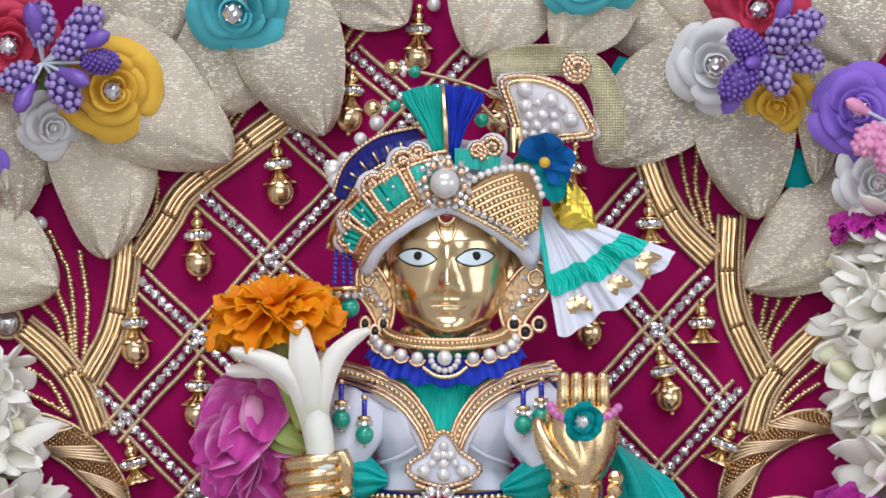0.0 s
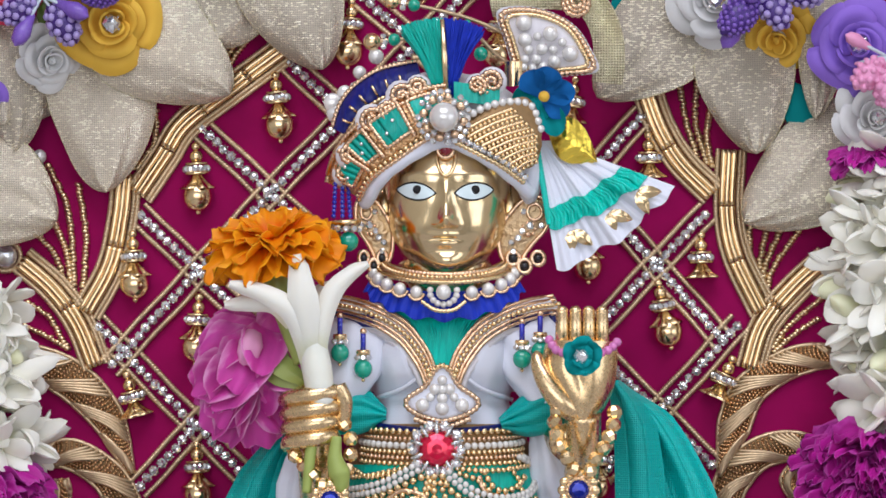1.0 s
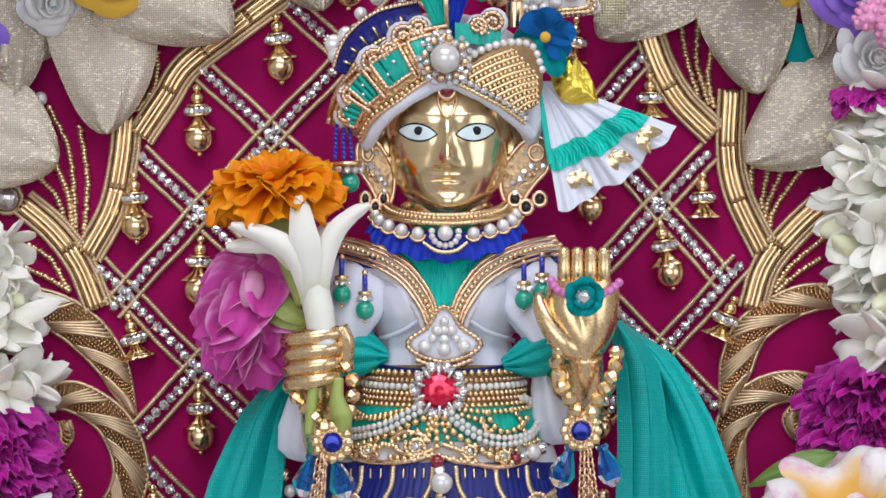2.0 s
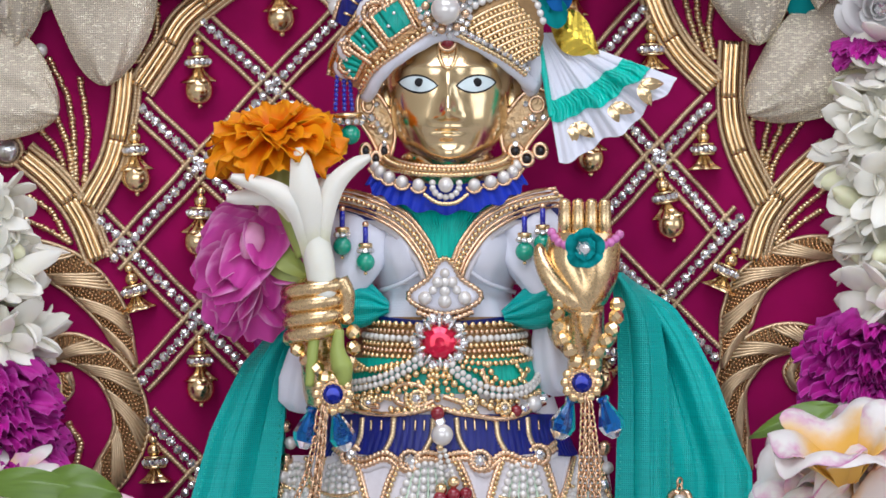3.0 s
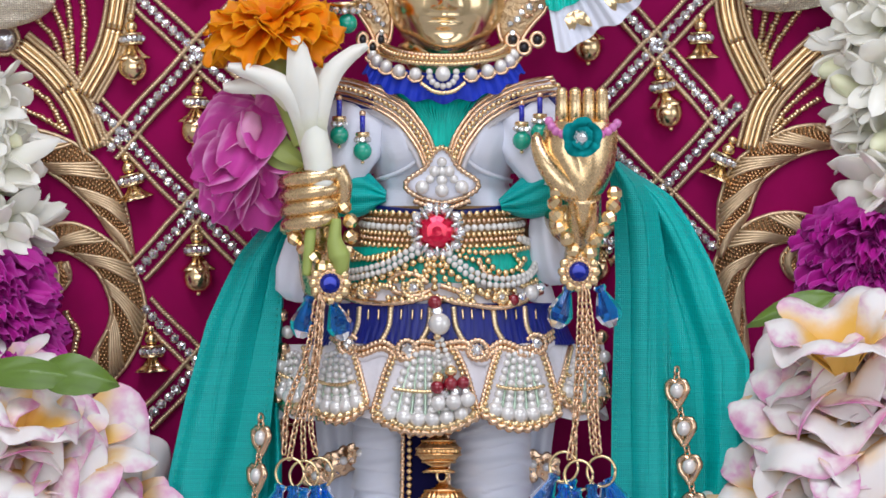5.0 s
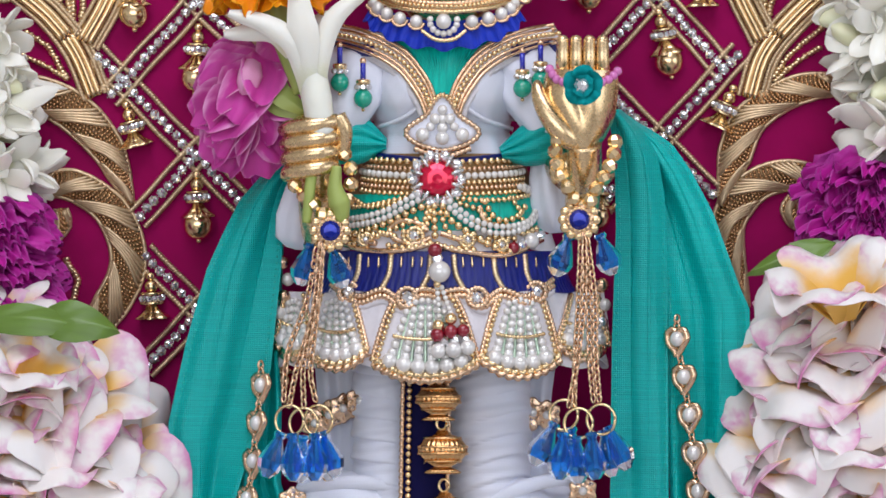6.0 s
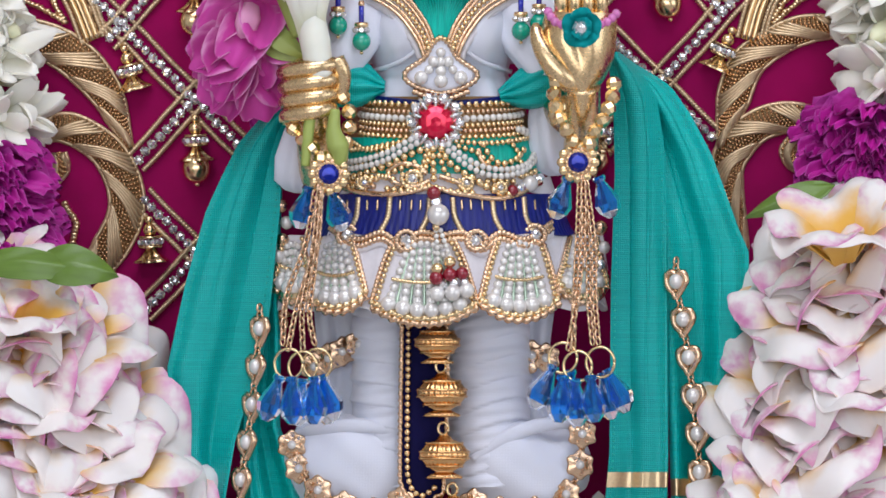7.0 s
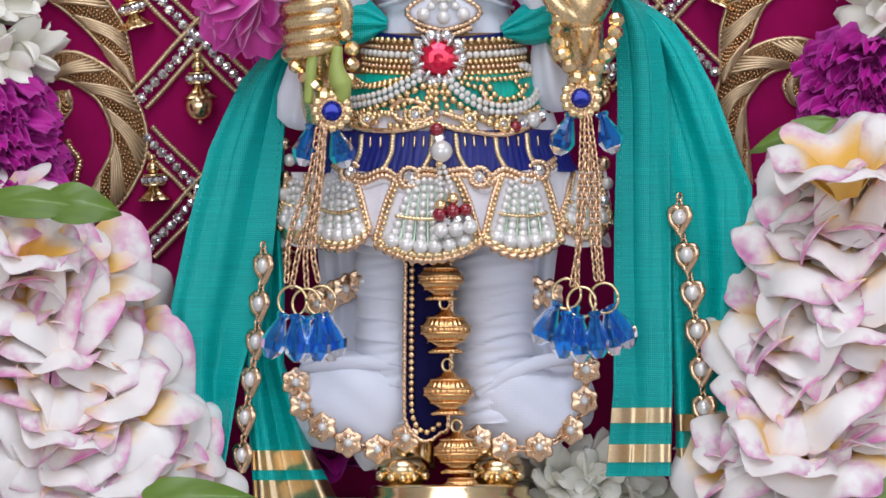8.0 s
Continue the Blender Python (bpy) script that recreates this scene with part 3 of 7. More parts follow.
def scroll(path, widths, flip=1):
    """A padded scroll of laid gold thread with sequin patches and couched edges."""
    p = spline([(u, v, 3) for u, v in path], 6)
    _, a, _ = frames(p)
    w = np.interp(np.linspace(0, 1, len(p)), np.linspace(0, 1, len(widths)), widths)
    ob = thing("gold_scroll", p[len(p) // 2], "padded scroll of antique gold thread and sequins on velvet", "ornament", "gold scrolls on the backdrop")

    def bed(s, t):
        i = np.clip(s * (len(p) - 1), 0, len(p) - 1).astype(int)
        x = 2 * t - 1
        q = p[i] + a[i] * (w[i] * x)[..., None]
        return q[..., 0], q[..., 1], q[..., 2] + 9 * (1 - x ** 2)
    part("bed", sheet(Geo(), bed, len(p), 9, 2), SATINGOLD, ob)
    g = Geo()
    s = np.concatenate([[0], np.cumsum(np.linalg.norm(np.diff(p, axis=0), axis=1))])
    x = np.linspace(-0.94, 0.94, 12)
    start, count, sq = -50.0, 0, Geo()
    while start < s[-1] + 50:
        if count % 10 < 5:
            at = start + flip * x * 46 + 12 * (1 - x ** 2)
            ok = (at > 0) & (at < s[-1])
            if ok.sum() > 3:
                xs = x[ok]
                q = np.stack([np.interp(at[ok], s, p[:, k]) + np.interp(at[ok], s, a[:, k]) * np.interp(at[ok], s, w) * xs for k in range(3)], 1)
                q[:, 2] += 4 + 10 * (1 - xs ** 2)
                tube(g, q, 3.4, 6)
        elif count % 10 == 7:
            for x1 in np.linspace(-0.8, 0.8, 9):
                for off in (-18, -11, -4, 3, 10, 17):
                    at1 = start + flip * x1 * 46 + 12 * (1 - x1 ** 2) + off
                    if 0 < at1 < s[-1]:
                        c1 = np.array([np.interp(at1, s, p[:, k]) + np.interp(at1, s, a[:, k]) * np.interp(at1, s, w) * x1 for k in range(3)])
                        ball(sq, c1 + [0, 0, 3 + 10 * (1 - x1 ** 2)], 3.4, 6, 4)
        start += 8.2
        count += 1
    part("laid_thread", g, CORD, ob)
    if sq.n:
        part("sequin_patch", sq, BRONZE, ob, kind="stuff")
    for sgn in (-1, 1):
        q = p + a * (w * sgn)[:, None]
        part("edge", tube(Geo(), even(q, 3) + [0, 0, 3], 3.6 + 0.5 * (np.arange(len(even(q, 3))) % 9 > 1), 6), CORD, ob)
    return ob


scroll([(12, 752), (50, 757), (100, 774), (150, 808), (193, 858), (216, 908), (237, 957)], [22, 29, 33, 33, 28, 19, 3])
scroll([(75, 925), (125, 922), (170, 943), (205, 976), (228, 1030), (226, 1083), (195, 1142), (166, 1180)], [18, 26, 27, 29, 30, 30, 30, 22])
scroll([(112, 965), (112, 992), (92, 1018), (70, 1020)], [10, 16, 12, 3])
scroll([(1475, 746), (1440, 748), (1400, 759), (1352, 786), (1320, 818), (1300, 873), (1286, 928), (1278, 960)], [18, 24, 25, 27, 29, 28, 16, 4], -1)
scroll([(1475, 922), (1445, 913), (1400, 905), (1350, 917), (1311, 948), (1291, 988), (1296, 1036), (1312, 1096), (1322, 1140)], [18, 23, 26, 27, 30, 26, 19, 11, 5], -1)
scroll([(1432, 990), (1412, 990), (1398, 965), (1408, 940)], [3, 12, 14, 6], -1)


# ---- flowers, leaves and garlands round the backdrop ----
def unit(a):
    a = np.asarray(a, float)
    return a / (np.linalg.norm(a) + 1e-9)


def blade_mesh(kind, material, variant=0):
    """A petal one long and one wide, base at the origin, along u, facing d."""
    key = (kind, material.name, variant)
    if key not in SHARED:
        r = random.Random(variant * 17 + 3)
        ph, fr = r.uniform(0, 6), r.uniform(0.8, 1.2)

        def fn(s, t):
            x = 2 * t - 1
            s = np.sin(np.pi / 2 * s)
            tip = np.sqrt(np.clip(1 - s ** 4, 0, 1))
            if kind == "round":
                w = 0.5 * np.minimum(1, 0.34 + 1.05 * s) * tip * (1 + 0.05 * np.sin(6 * s + ph))
                x2 = 2 * w * x
                d = 0.34 * x2 ** 2 * fr - 0.5 * np.clip(s - 0.55, 0, 1) ** 1.6 * 2 + 0.06 * np.sin(4 * x2 + ph) * s + 0.3 * s + 0.025 * np.sin(8 * x2 + 2 * ph)
                u = s + 0.04 * np.sin(3 * x2 + ph) * s
            elif kind == "droop":
                w = 0.5 * np.minimum(1, 0.4 + 1.1 * s) * np.sqrt(np.clip(1 - s ** 8, 0, 1))
                x2 = 2 * w * x
                d = 0.08 * np.sin(5 * x2 * fr + ph) * s + 0.28 * x2 ** 2 - 0.45 * s ** 2 + 0.04 * np.sin(9 * s + 3 * x2 + ph)
                u = s + 0.06 * np.sin(8 * x2 + 2 * ph) * s
            elif kind == "frill":
                w = 0.5 * (0.2 + 0.8 * np.sin(np.pi * 0.6 * s ** 0.8)) * np.sqrt(np.clip(1 - s ** 9, 0, 1))
                x2 = 2 * w * x
                d = (0.1 * np.sin(6 * x2 * fr + ph) + 0.045 * np.sin(15 * x2 + 2 * ph)) * s ** 1.5 + 0.2 * x2 ** 2 - 0.2 * s ** 2
                u = s + (0.05 * np.cos(10 * x2 + ph) + 0.035 * np.cos(19 * x2 + 2 * ph)) * s
            elif kind == "cup":  # broad petal that rises, then rolls its rim outwards
                w = 0.5 * np.minimum(1, 0.32 + 1.1 * s) * np.sqrt(np.clip(1 - s ** 7, 0, 1)) * (1 + 0.05 * np.sin(5 * s + ph))
                x2 = 2 * w * x
                roll = np.clip(s - 0.62, 0, 1)
                d = 0.5 * s * fr + 0.3 * x2 ** 2 - 1.5 * roll ** 1.6 - 0.5 * np.clip(np.abs(x2) - 0.3, 0, 1) ** 1.3 * s + 0.09 * np.sin(5 * x2 + ph) * s + 0.12 * np.sin(2.2 * x2 + 2 * ph) * s ** 2
                u = s - 0.2 * roll ** 1.5 + 0.1 * (0.25 - x2 ** 2) * s + 0.05 * np.sin(4 * x2 + ph) * s
            elif kind == "crinkle":
                w = 0.5 * np.minimum(1, 0.3 + 1.2 * s) * np.sqrt(np.clip(1 - s ** 6, 0, 1))
                x2 = 2 * w * x
                d = 0.09 * np.sin(12 * x2 + ph + 5 * s) * s + 0.2 * x2 ** 2 - 0.3 * s ** 2 + 0.05 * np.sin(12 * s + ph)
                u = s + 0.05 * np.sin(8 * x2 + ph) * s
            else:  # leaf
                w = 0.5 * np.sin(np.pi * s ** 0.8) ** 0.8
                d = -0.12 * np.abs(x) * s + 0.1 * np.sin(3 * s) - 0.2 * s ** 2 + 0.012 * np.cos(40 * s + 6 * np.abs(x))
                u = s
            return u, w * x, d
        g = sheet(Geo(), fn, 14, 13, 0.014)
        if kind == "cup":  # pigment runs along the tip as well as the sides
            g.uv = [np.c_[q[:, 0], np.maximum(q[:, 1] * 0.85, q[:, 0] ** 1.5)] for q in g.uv]
        SHARED[key] = to_mesh(g, "petal", material, False)
    return SHARED[key]


def conv(a):
    return Vector((a[0], -a[2], -a[1]))


def blade(name, parent, mesh, base, e, n, length, width, label=""):
    e = unit(e)
    n = unit(np.asarray(n, float) - np.dot(n, e) * e)
    side = np.cross(n, e)
    ob = tagged(new(name, mesh), label)
    ob.parent = parent
    m = Matrix.Identity(4)
    for k, col in enumerate((conv(e) * length, -conv(n) * (length + width) / 2, -conv(side) * width)):
        for row in range(3):
            m[row][k] = col[row]
    m.translation = Vector(W(base)[0] - base_of(parent))
    ob.matrix_local = m
    return ob


def organza_leaf(base, tip, width, d, lift, seed):
    """A leaf of glittering gold cloth with a soft fold along its middle."""
    r = random.Random(seed)
    b, t2 = np.array(base, float), np.array(tip, float)
    ax = t2 - b
    length = np.linalg.norm(ax)
    ax /= length
    side = np.array([-ax[1], ax[0]])
    bend, ph = r.uniform(-0.12, 0.12), r.uniform(0, 6)

    def fn(s, t):
        x = 2 * t - 1
        w = width / 2 * np.sin(np.pi * np.clip(0.1 + 0.9 * s, 0, 1) ** 0.95) ** 0.62 * (1 + 0.03 * np.sin(9 * s + ph))
        along, over = s * length, w * x + bend * length * np.sin(np.pi * s)
        d2 = d + lift * np.sin(np.pi * 0.75 * s) - 26 * x ** 2 + 9 * np.sin(3 * x + 4 * s + ph) * s + 4 * np.sin(9 * x + 7 * s + 2 * ph) * s + 3 * np.sin(17 * x - 5 * s + ph) * s - 8 * np.exp(-(x / 0.08) ** 2)
        return b[0] + ax[0] * along + side[0] * over, b[1] + ax[1] * along + side[1] * over, d2
    ob = thing("organza_leaf", (t2[0], t2[1], d), "leaf of sheer gold organza cloth with scattered glitter", "cloth leaf", "organza leaves of the garland")
    part("cloth", sheet(Geo(), fn, 30, 20, 1.6), ORGANZA, ob)
    es = np.concatenate([np.linspace(0, 1, 60), np.linspace(1, 0, 60)])
    et = np.concatenate([np.zeros(60), np.ones(60)])
    part("frayed_edge", tube(Geo(), np.stack(fn(es, et), 1) + np.c_[np.zeros((120, 2)), np.sin(np.arange(120) * 2.3) * 0.8], 1.3, 5), RIBBONGOLD, ob)


LEAVES = [
    ((170, 60), (408, 285), 215, 75, 30), ((140, 190), (190, 458), 185, 60, 26), ((70, 150), (25, 388), 150, 50, 22), ((-90, 440), (103, 508), 190, 60, 20),
    ((440, 20), (322, 200), 190, 45, 26), ((480, -40), (572, 240), 190, 70, 34), ((250, -80), (268, 118), 190, 35, 20), ((560, -90), (720, 40), 170, 50, 20),
    ((360, -60), (410, 60), 150, 28, 10), ((930, -90), (835, 100), 190, 60, 24), ((1110, -60), (985, 100), 150, 75, 24), ((1275, 75), (1058, 288), 185, 60, 34),
    ((1300, 120), (1340, 388), 172, 75, 30), ((1530, 320), (1320, 510), 185, 60, 26), ((1110, -50), (1190, 110), 210, 35, 16), ((1450, -60), (1540, 120), 230, 60, 20),
    ((1450, 110), (1445, 325), 80, 90, 20), ((60, 250), (70, 330), 120, 30, 10), ((1250, -60), (1230, 60), 200, 48, 12), ((-30, 180), (10, 340), 150, 70, 14),
]
for i, (b, t, w, d, l) in enumerate(LEAVES):
    organza_leaf(b, t, w, d, l, i)


def rose(c, r, material, label, seed, stone=True, tilt=(0.1, 0.1, 1.0)):
    """A foam rose: rolled heart and widening rows of petals."""
    rr = random.Random(seed)
    ax = unit(tilt)
    a = unit(np.cross(ax, [0, 1.0, 0.2]))
    b = np.cross(ax, a)
    ob = thing("foam_rose", c, label, "artificial flower", "roses of the garland")
    c = np.array(c, float)
    for row, (count, rad, h, lean) in enumerate(((3, 0.28, 0.4, 0.05), (3, 0.5, 0.32, 0.2), (4, 0.76, 0.18, 0.4), (5, 1.02, 0.0, 0.55))):
        for k in range(count):
            th0 = 2 * np.pi * k / count + rr.uniform(-0.2, 0.2) + row * 0.6
            span = 2 * np.pi / count * rr.uniform(1.25, 1.6)
            big, up, ph = rr.uniform(0.9, 1.1), rr.uniform(-0.07, 0.07), rr.uniform(0, 6)

            def fn(s, t, th0=th0, span=span, rad=rad * big, h=h + up, lean=lean, ph=ph):
                x = 2 * t - 1
                th = th0 + x * span / 2
                edge = np.sqrt(np.clip(1 - np.abs(x) ** 3, 0, 1))
                rad2 = r * rad * (0.42 + (0.5 * s ** 0.7 + lean * 0.16 * s ** 5) * (0.35 + 0.65 * edge)) * (1 + 0.1 * x + 0.05 * np.sin(3 * x + ph) * s)
                hh = r * (h - 0.14 + (0.4 - 0.16 * lean) * s * edge - lean * 0.5 * s ** 4 * edge + 0.05 * np.sin(4 * x + ph) * s)
                p = c + (np.cos(th) * rad2)[..., None] * a + (np.sin(th) * rad2)[..., None] * b + hh[..., None] * ax
                return p[..., 0], p[..., 1], p[..., 2]
            part("petal", sheet(Geo(), fn, 9, 13, r * 0.045), material, ob)
    part("heart", tube(Geo(), [c + a * r * 0.13 * np.cos(q) * (1 - q / 12) + b * r * 0.13 * np.sin(q) * (1 - q / 12) + ax * r * (0.2 + 0.03 * q) for q in np.linspace(0, 11, 30)], r * 0.06, 6), material, ob)
    if stone:
        bit("rhinestone", c + ax * r * 0.62, r * 0.2, STONE, ob, "claw_gem", "clear rhinestone heart")
    return ob


rose((420, 5, 110), 92, CYANROSE, "cyan foam rose with a rhinestone heart", 1, tilt=(-0.15, 0.35, 1))
rose((1040, -48, 110), 92, CYANROSE, "cyan foam rose with a rhinestone heart", 2, tilt=(0, 0.3, 1))
rose((195, 155, 120), 86, YELLOWROSE, "yellow foam rose with a rhinestone heart", 3, tilt=(0.1, 0.1, 1))
rose((15, 70, 95), 92, REDROSE, "crimson foam rose beside violet berries", 4, tilt=(0, 0.2, 1))
rose((1345, 0, 105), 92, REDROSE, "crimson foam rose beside violet berries", 5, tilt=(0, 0.3, 1))
rose((1262, 112, 110), 84, WHITEROSE, "white foam rose with a rhinestone heart", 6, tilt=(0.1, 0.1, 1))
rose((1378, 178, 85), 68, YELLOWROSE, "yellow foam rose under violet berries", 7, False, tilt=(-0.1, 0.4, 1))
rose((1514, 200, 130), 84, PURPLEROSE, "purple foam rose with a rhinestone heart", 8, tilt=(0.15, -0.1, 1))
rose((1545, 325, 120), 72, WHITEROSE, "white foam rose with a rhinestone heart", 9, tilt=(0.2, 0, 1))
rose((88, 222, 90), 62, WHITEROSE, "white loose foam rose under violet berries", 10, False, tilt=(0.3, 0.2, 1))
rose((-40, 290, 90), 52, PURPLEROSE, "purple foam rose at the end of the garland", 11, False)


def berry_spray(c, pods, material, berry, smooth_mat, label):
    """Berry-covered and smooth pods on thin stems from one point."""
    ob = thing("berry_spray", c, label, "artificial flower")
    c = np.array(c, float)
    for k, (u, v, d, r, smooth) in enumerate(pods):
        tip = np.array([u, v, c[2] + d], float)
        ax = unit(tip - c)
        part("stem", tube(Geo(), spline([c, (c + tip) / 2 + [0, 0, 6], tip], 5), 3.2, 6), PALESTEM, ob)
        a = unit(np.cross(ax, [0.1, 0.2, 1.0]))
        b = np.cross(ax, a)
        r *= 1.15
        length = r * 1.8
        prof = [(0.01, -length), (r * 0.35, -length * 0.8), (r * (0.55 if smooth else 0.85), -length * 0.3), (r * (0.8 if smooth else 1), length * 0.2), (r * 0.62, length * 0.72), (0.01, length)]
        pod = part("pod", lathe(Geo(), tip, prof, ax, 14), smooth_mat if smooth else material, ob)
        if not smooth:
            g = Geo()
            i = 0
            big = r * (0.3 if k % 2 else 0.15)
            n = 34 if k % 2 else 110
            for i in range(n):
                z = -0.75 + 1.6 * (i + 0.5) / n
                rad = np.interp(z * length, [q[1] for q in prof], [q[0] for q in prof])
                th = i * 2.39996
                ball(g, tip + ax * z * length + (a * np.cos(th) + b * np.sin(th)) * rad * 0.97, big, 8, 5)
            part("berry_skin", g, berry if k % 2 else smooth_mat, pod, kind="stuff")
    return ob


berry_spray((76, 112, 170), [(60, 40, 30, 20, True), (146, 44, 10, 22, False), (165, 72, 30, 17, True), (72, 45, 10, 22, False), (176, 110, 20, 20, False), (125, 82, 16, 20, False),
                             (128, 135, 26, 18, True), (35, 135, 10, 20, False), (45, 170, 22, 18, True), (112, 160, 6, 22, False)][:10], POD, BERRY, LILAC,
            "spray of violet berry pods and smooth violet pods")
berry_spray((1350, 98, 170), [(1325, 82, 20, 24, False), (1385, 62, 20, 22, False), (1312, 140, 20, 27, False), (1420, 50, 10, 22, False), (1385, 20, 26, 16, True), (1370, 130, 12, 22, False),
                              (1300, 172, 6, 18, True), (1420, 105, 8, 20, False), (1335, 108, 30, 14, True)], POD, BERRY, LILAC, "spray of violet berry pods and smooth violet pods")
berry_spray((1568, 215, 190), [(1520, 190, 20, 14, True), (1540, 245, 12, 20, False), (1520, 228, 6, 4, True), (1570, 265, 12, 22, False)], PINKPOD, PINKPOD, PINKPOD, "spray of pink berry pods and a pink bud")
for (b, t, w, l) in (((1360, 150), (1410, 185), 70, 1), ((70, 120), (150, 175), 80, 1), ((1400, 260), (1412, 300), 60, 0), ((1095, 100), (1120, 160), 60, 0)):
    ob = thing("cloth_leaf", (*b, 60), "dark green cloth leaf tucked under the flowers" if l else "teal cloth leaf tucked under the flowers", "cloth leaf")
    blade("blade", ob, blade_mesh("leaf", LEAF if l else TEALFELT), (b[0], b[1], 62), (t[0] - b[0], t[1] - b[1], 0), (0, 0, 1), 110, w)


def petal_cloud(name, label, category, material, kind, place, count, seed, length, width):
    """A garland or bloom of many petals; place(i, r) gives base, direction and facing."""
    r = random.Random(seed)
    base, _, _, _ = place(0, random.Random(1))
    ob = thing(name, base, label, category)
    for i in range(count):
        b, e, n, k = place(i, r)
        blade("petal", ob, blade_mesh(kind, material, r.randrange(4)), b, e, n, length * k * r.uniform(0.85, 1.12), width * k * r.uniform(0.85, 1.12))
    return ob


def floret_mesh(variant):
    """A waxy tuberose blossom one long: a tube and six thick petals, or a closed bud."""
    key = ("floret", variant)
    if key not in SHARED:
        r = random.Random(variant * 7 + 2)
        g = Geo()
        if variant % 5 == 4:
            lathe(g, (0, 0, 0), [(0, 0), (0.06, 0.01), (0.075, 0.3), (0.12, 0.6), (0.13, 0.78), (0.09, 0.92), (0.02, 1.0), (0, 1.0)], (1, 0, 0), 12, lobes=3, depth=0.08)
        else:
            lathe(g, (0, 0, 0), [(0, 0), (0.06, 0.01), (0.07, 0.25), (0.1, 0.44), (0.07, 0.47)], (1, 0, 0), 12)
            for k in range(6):
                ph = k * 1.0472 + r.uniform(-0.15, 0.15)
                spread = r.uniform(0.22, 0.55) * (0.75 if k % 2 else 1.0)
                back, wd, ln = r.uniform(-0.05, 0.3), r.uniform(0.1, 0.14), r.uniform(0.52, 0.7)

                def fn(s, t, ph=ph, spread=spread, back=back, wd=wd, ln=ln):
                    x = 2 * t - 1
                    w = wd * (0.55 + 0.6 * np.sin(np.pi * 0.8 * s)) * np.sqrt(np.clip(1 - s ** 4, 0, 1))
                    ax = 0.38 + ln * s - back * s ** 3
                    rad = 0.075 + spread * s ** 1.5 + 0.9 * w * x ** 2 * 0.35
                    return ax, rad * np.cos(ph) - w * x * np.sin(ph), rad * np.sin(ph) + w * x * np.cos(ph)
                sheet(g, fn, 9, 7, 0.035)
        SHARED[key] = to_mesh(g, "blossom", TUBEROSE, False)
    return SHARED[key]


def tuberose_garland(name, label, category, axis, rad, count, seed, size):
    """Blossoms strung round a line, each turned outwards."""
    ax = spline(axis, 10)
    r = random.Random(seed)
    ob = thing(name, ax[0], label, category)
    for i in range(count):
        p = ax[int(((i + r.uniform(0, 0.8)) / count) * (len(ax) - 1))]
        th = -1.75 + 3.5 * ((i * 0.618034) % 1)
        out = np.array([np.sin(th), 0.0, np.cos(th)])
        e = out + np.array([r.uniform(-0.35, 0.35), r.uniform(-0.75, 0.65), r.uniform(-0.1, 0.25)])
        k = size * r.uniform(0.85, 1.2)
        blade("blossom", ob, floret_mesh(r.randrange(10)), p + out * rad * [0.45, 0, 0.6] - e * k * 0.15, e, (r.uniform(-1, 1), r.uniform(-1, 1), 0.4), k, k)
    return ob


tuberose_garland("tuberose_garland", "hanging garland of fresh white tuberose blossoms", "garland", [(1634, 400, 70), (1614, 600, 80), (1622, 850, 80)], 70, 74, 21, 148)
tuberose_garland("tuberose_garland", "hanging garland of fresh white tuberose blossoms", "garland", [(-62, 640, 70), (-52, 780, 80), (-22, 920, 80)], 50, 44, 22, 132)
tuberose_garland("tuberose_cluster", "white tuberose blossoms lying behind the feet", "flower", [(960, 1700, 110), (1060, 1650, 100), (1150, 1690, 100)], 60, 22, 23, 140)


def crumple(axis, rad):
    ax = spline(axis, 10)

    def place(i, r):
        p = ax[int((i % 97) / 97 * (len(ax) - 1))]
        th = r.uniform(-1.6, 1.6)
        e = np.array([np.sin(th), r.uniform(-0.2, 0.3), 0.7 * np.cos(th)])
        return p + np.array([np.sin(th) * rad * 0.25, 0, np.cos(th) * rad * 0.5]), e, (0.2 * np.sin(th), -1.0, r.uniform(0.3, 1.1)), r.choice((0.85, 1.0, 1.12))
    return place


petal_cloud("magenta_garland", "band of crumpled deep magenta petals in a garland", "garland", MAGENTA, "crinkle", crumple([(1580, 890, 100), (1570, 960, 110), (1565, 1060, 120)], 140), 330, 31, 112, 58)
petal_cloud("magenta_garland", "band of crumpled deep magenta petals in a garland", "garland", MAGENTA, "crinkle", crumple([(-55, 960, 100), (-40, 1040, 110), (0, 1140, 120)], 140), 330, 32, 100, 56)
petal_cloud("magenta_tuft", "small tuft of magenta petals among white blossoms", "flower", MAGENTA, "crinkle", crumple([(1545, 385, 120), (1530, 420, 120), (1500, 450, 100)], 40), 26, 33, 60, 40)
petal_cloud("magenta_petals", "loose magenta petals lying behind the feet", "flower", MAGENTA, "round", crumple([(575, 1620, 40), (605, 1660, 40), (640, 1710, 40)], 30), 14, 34, 130, 80)


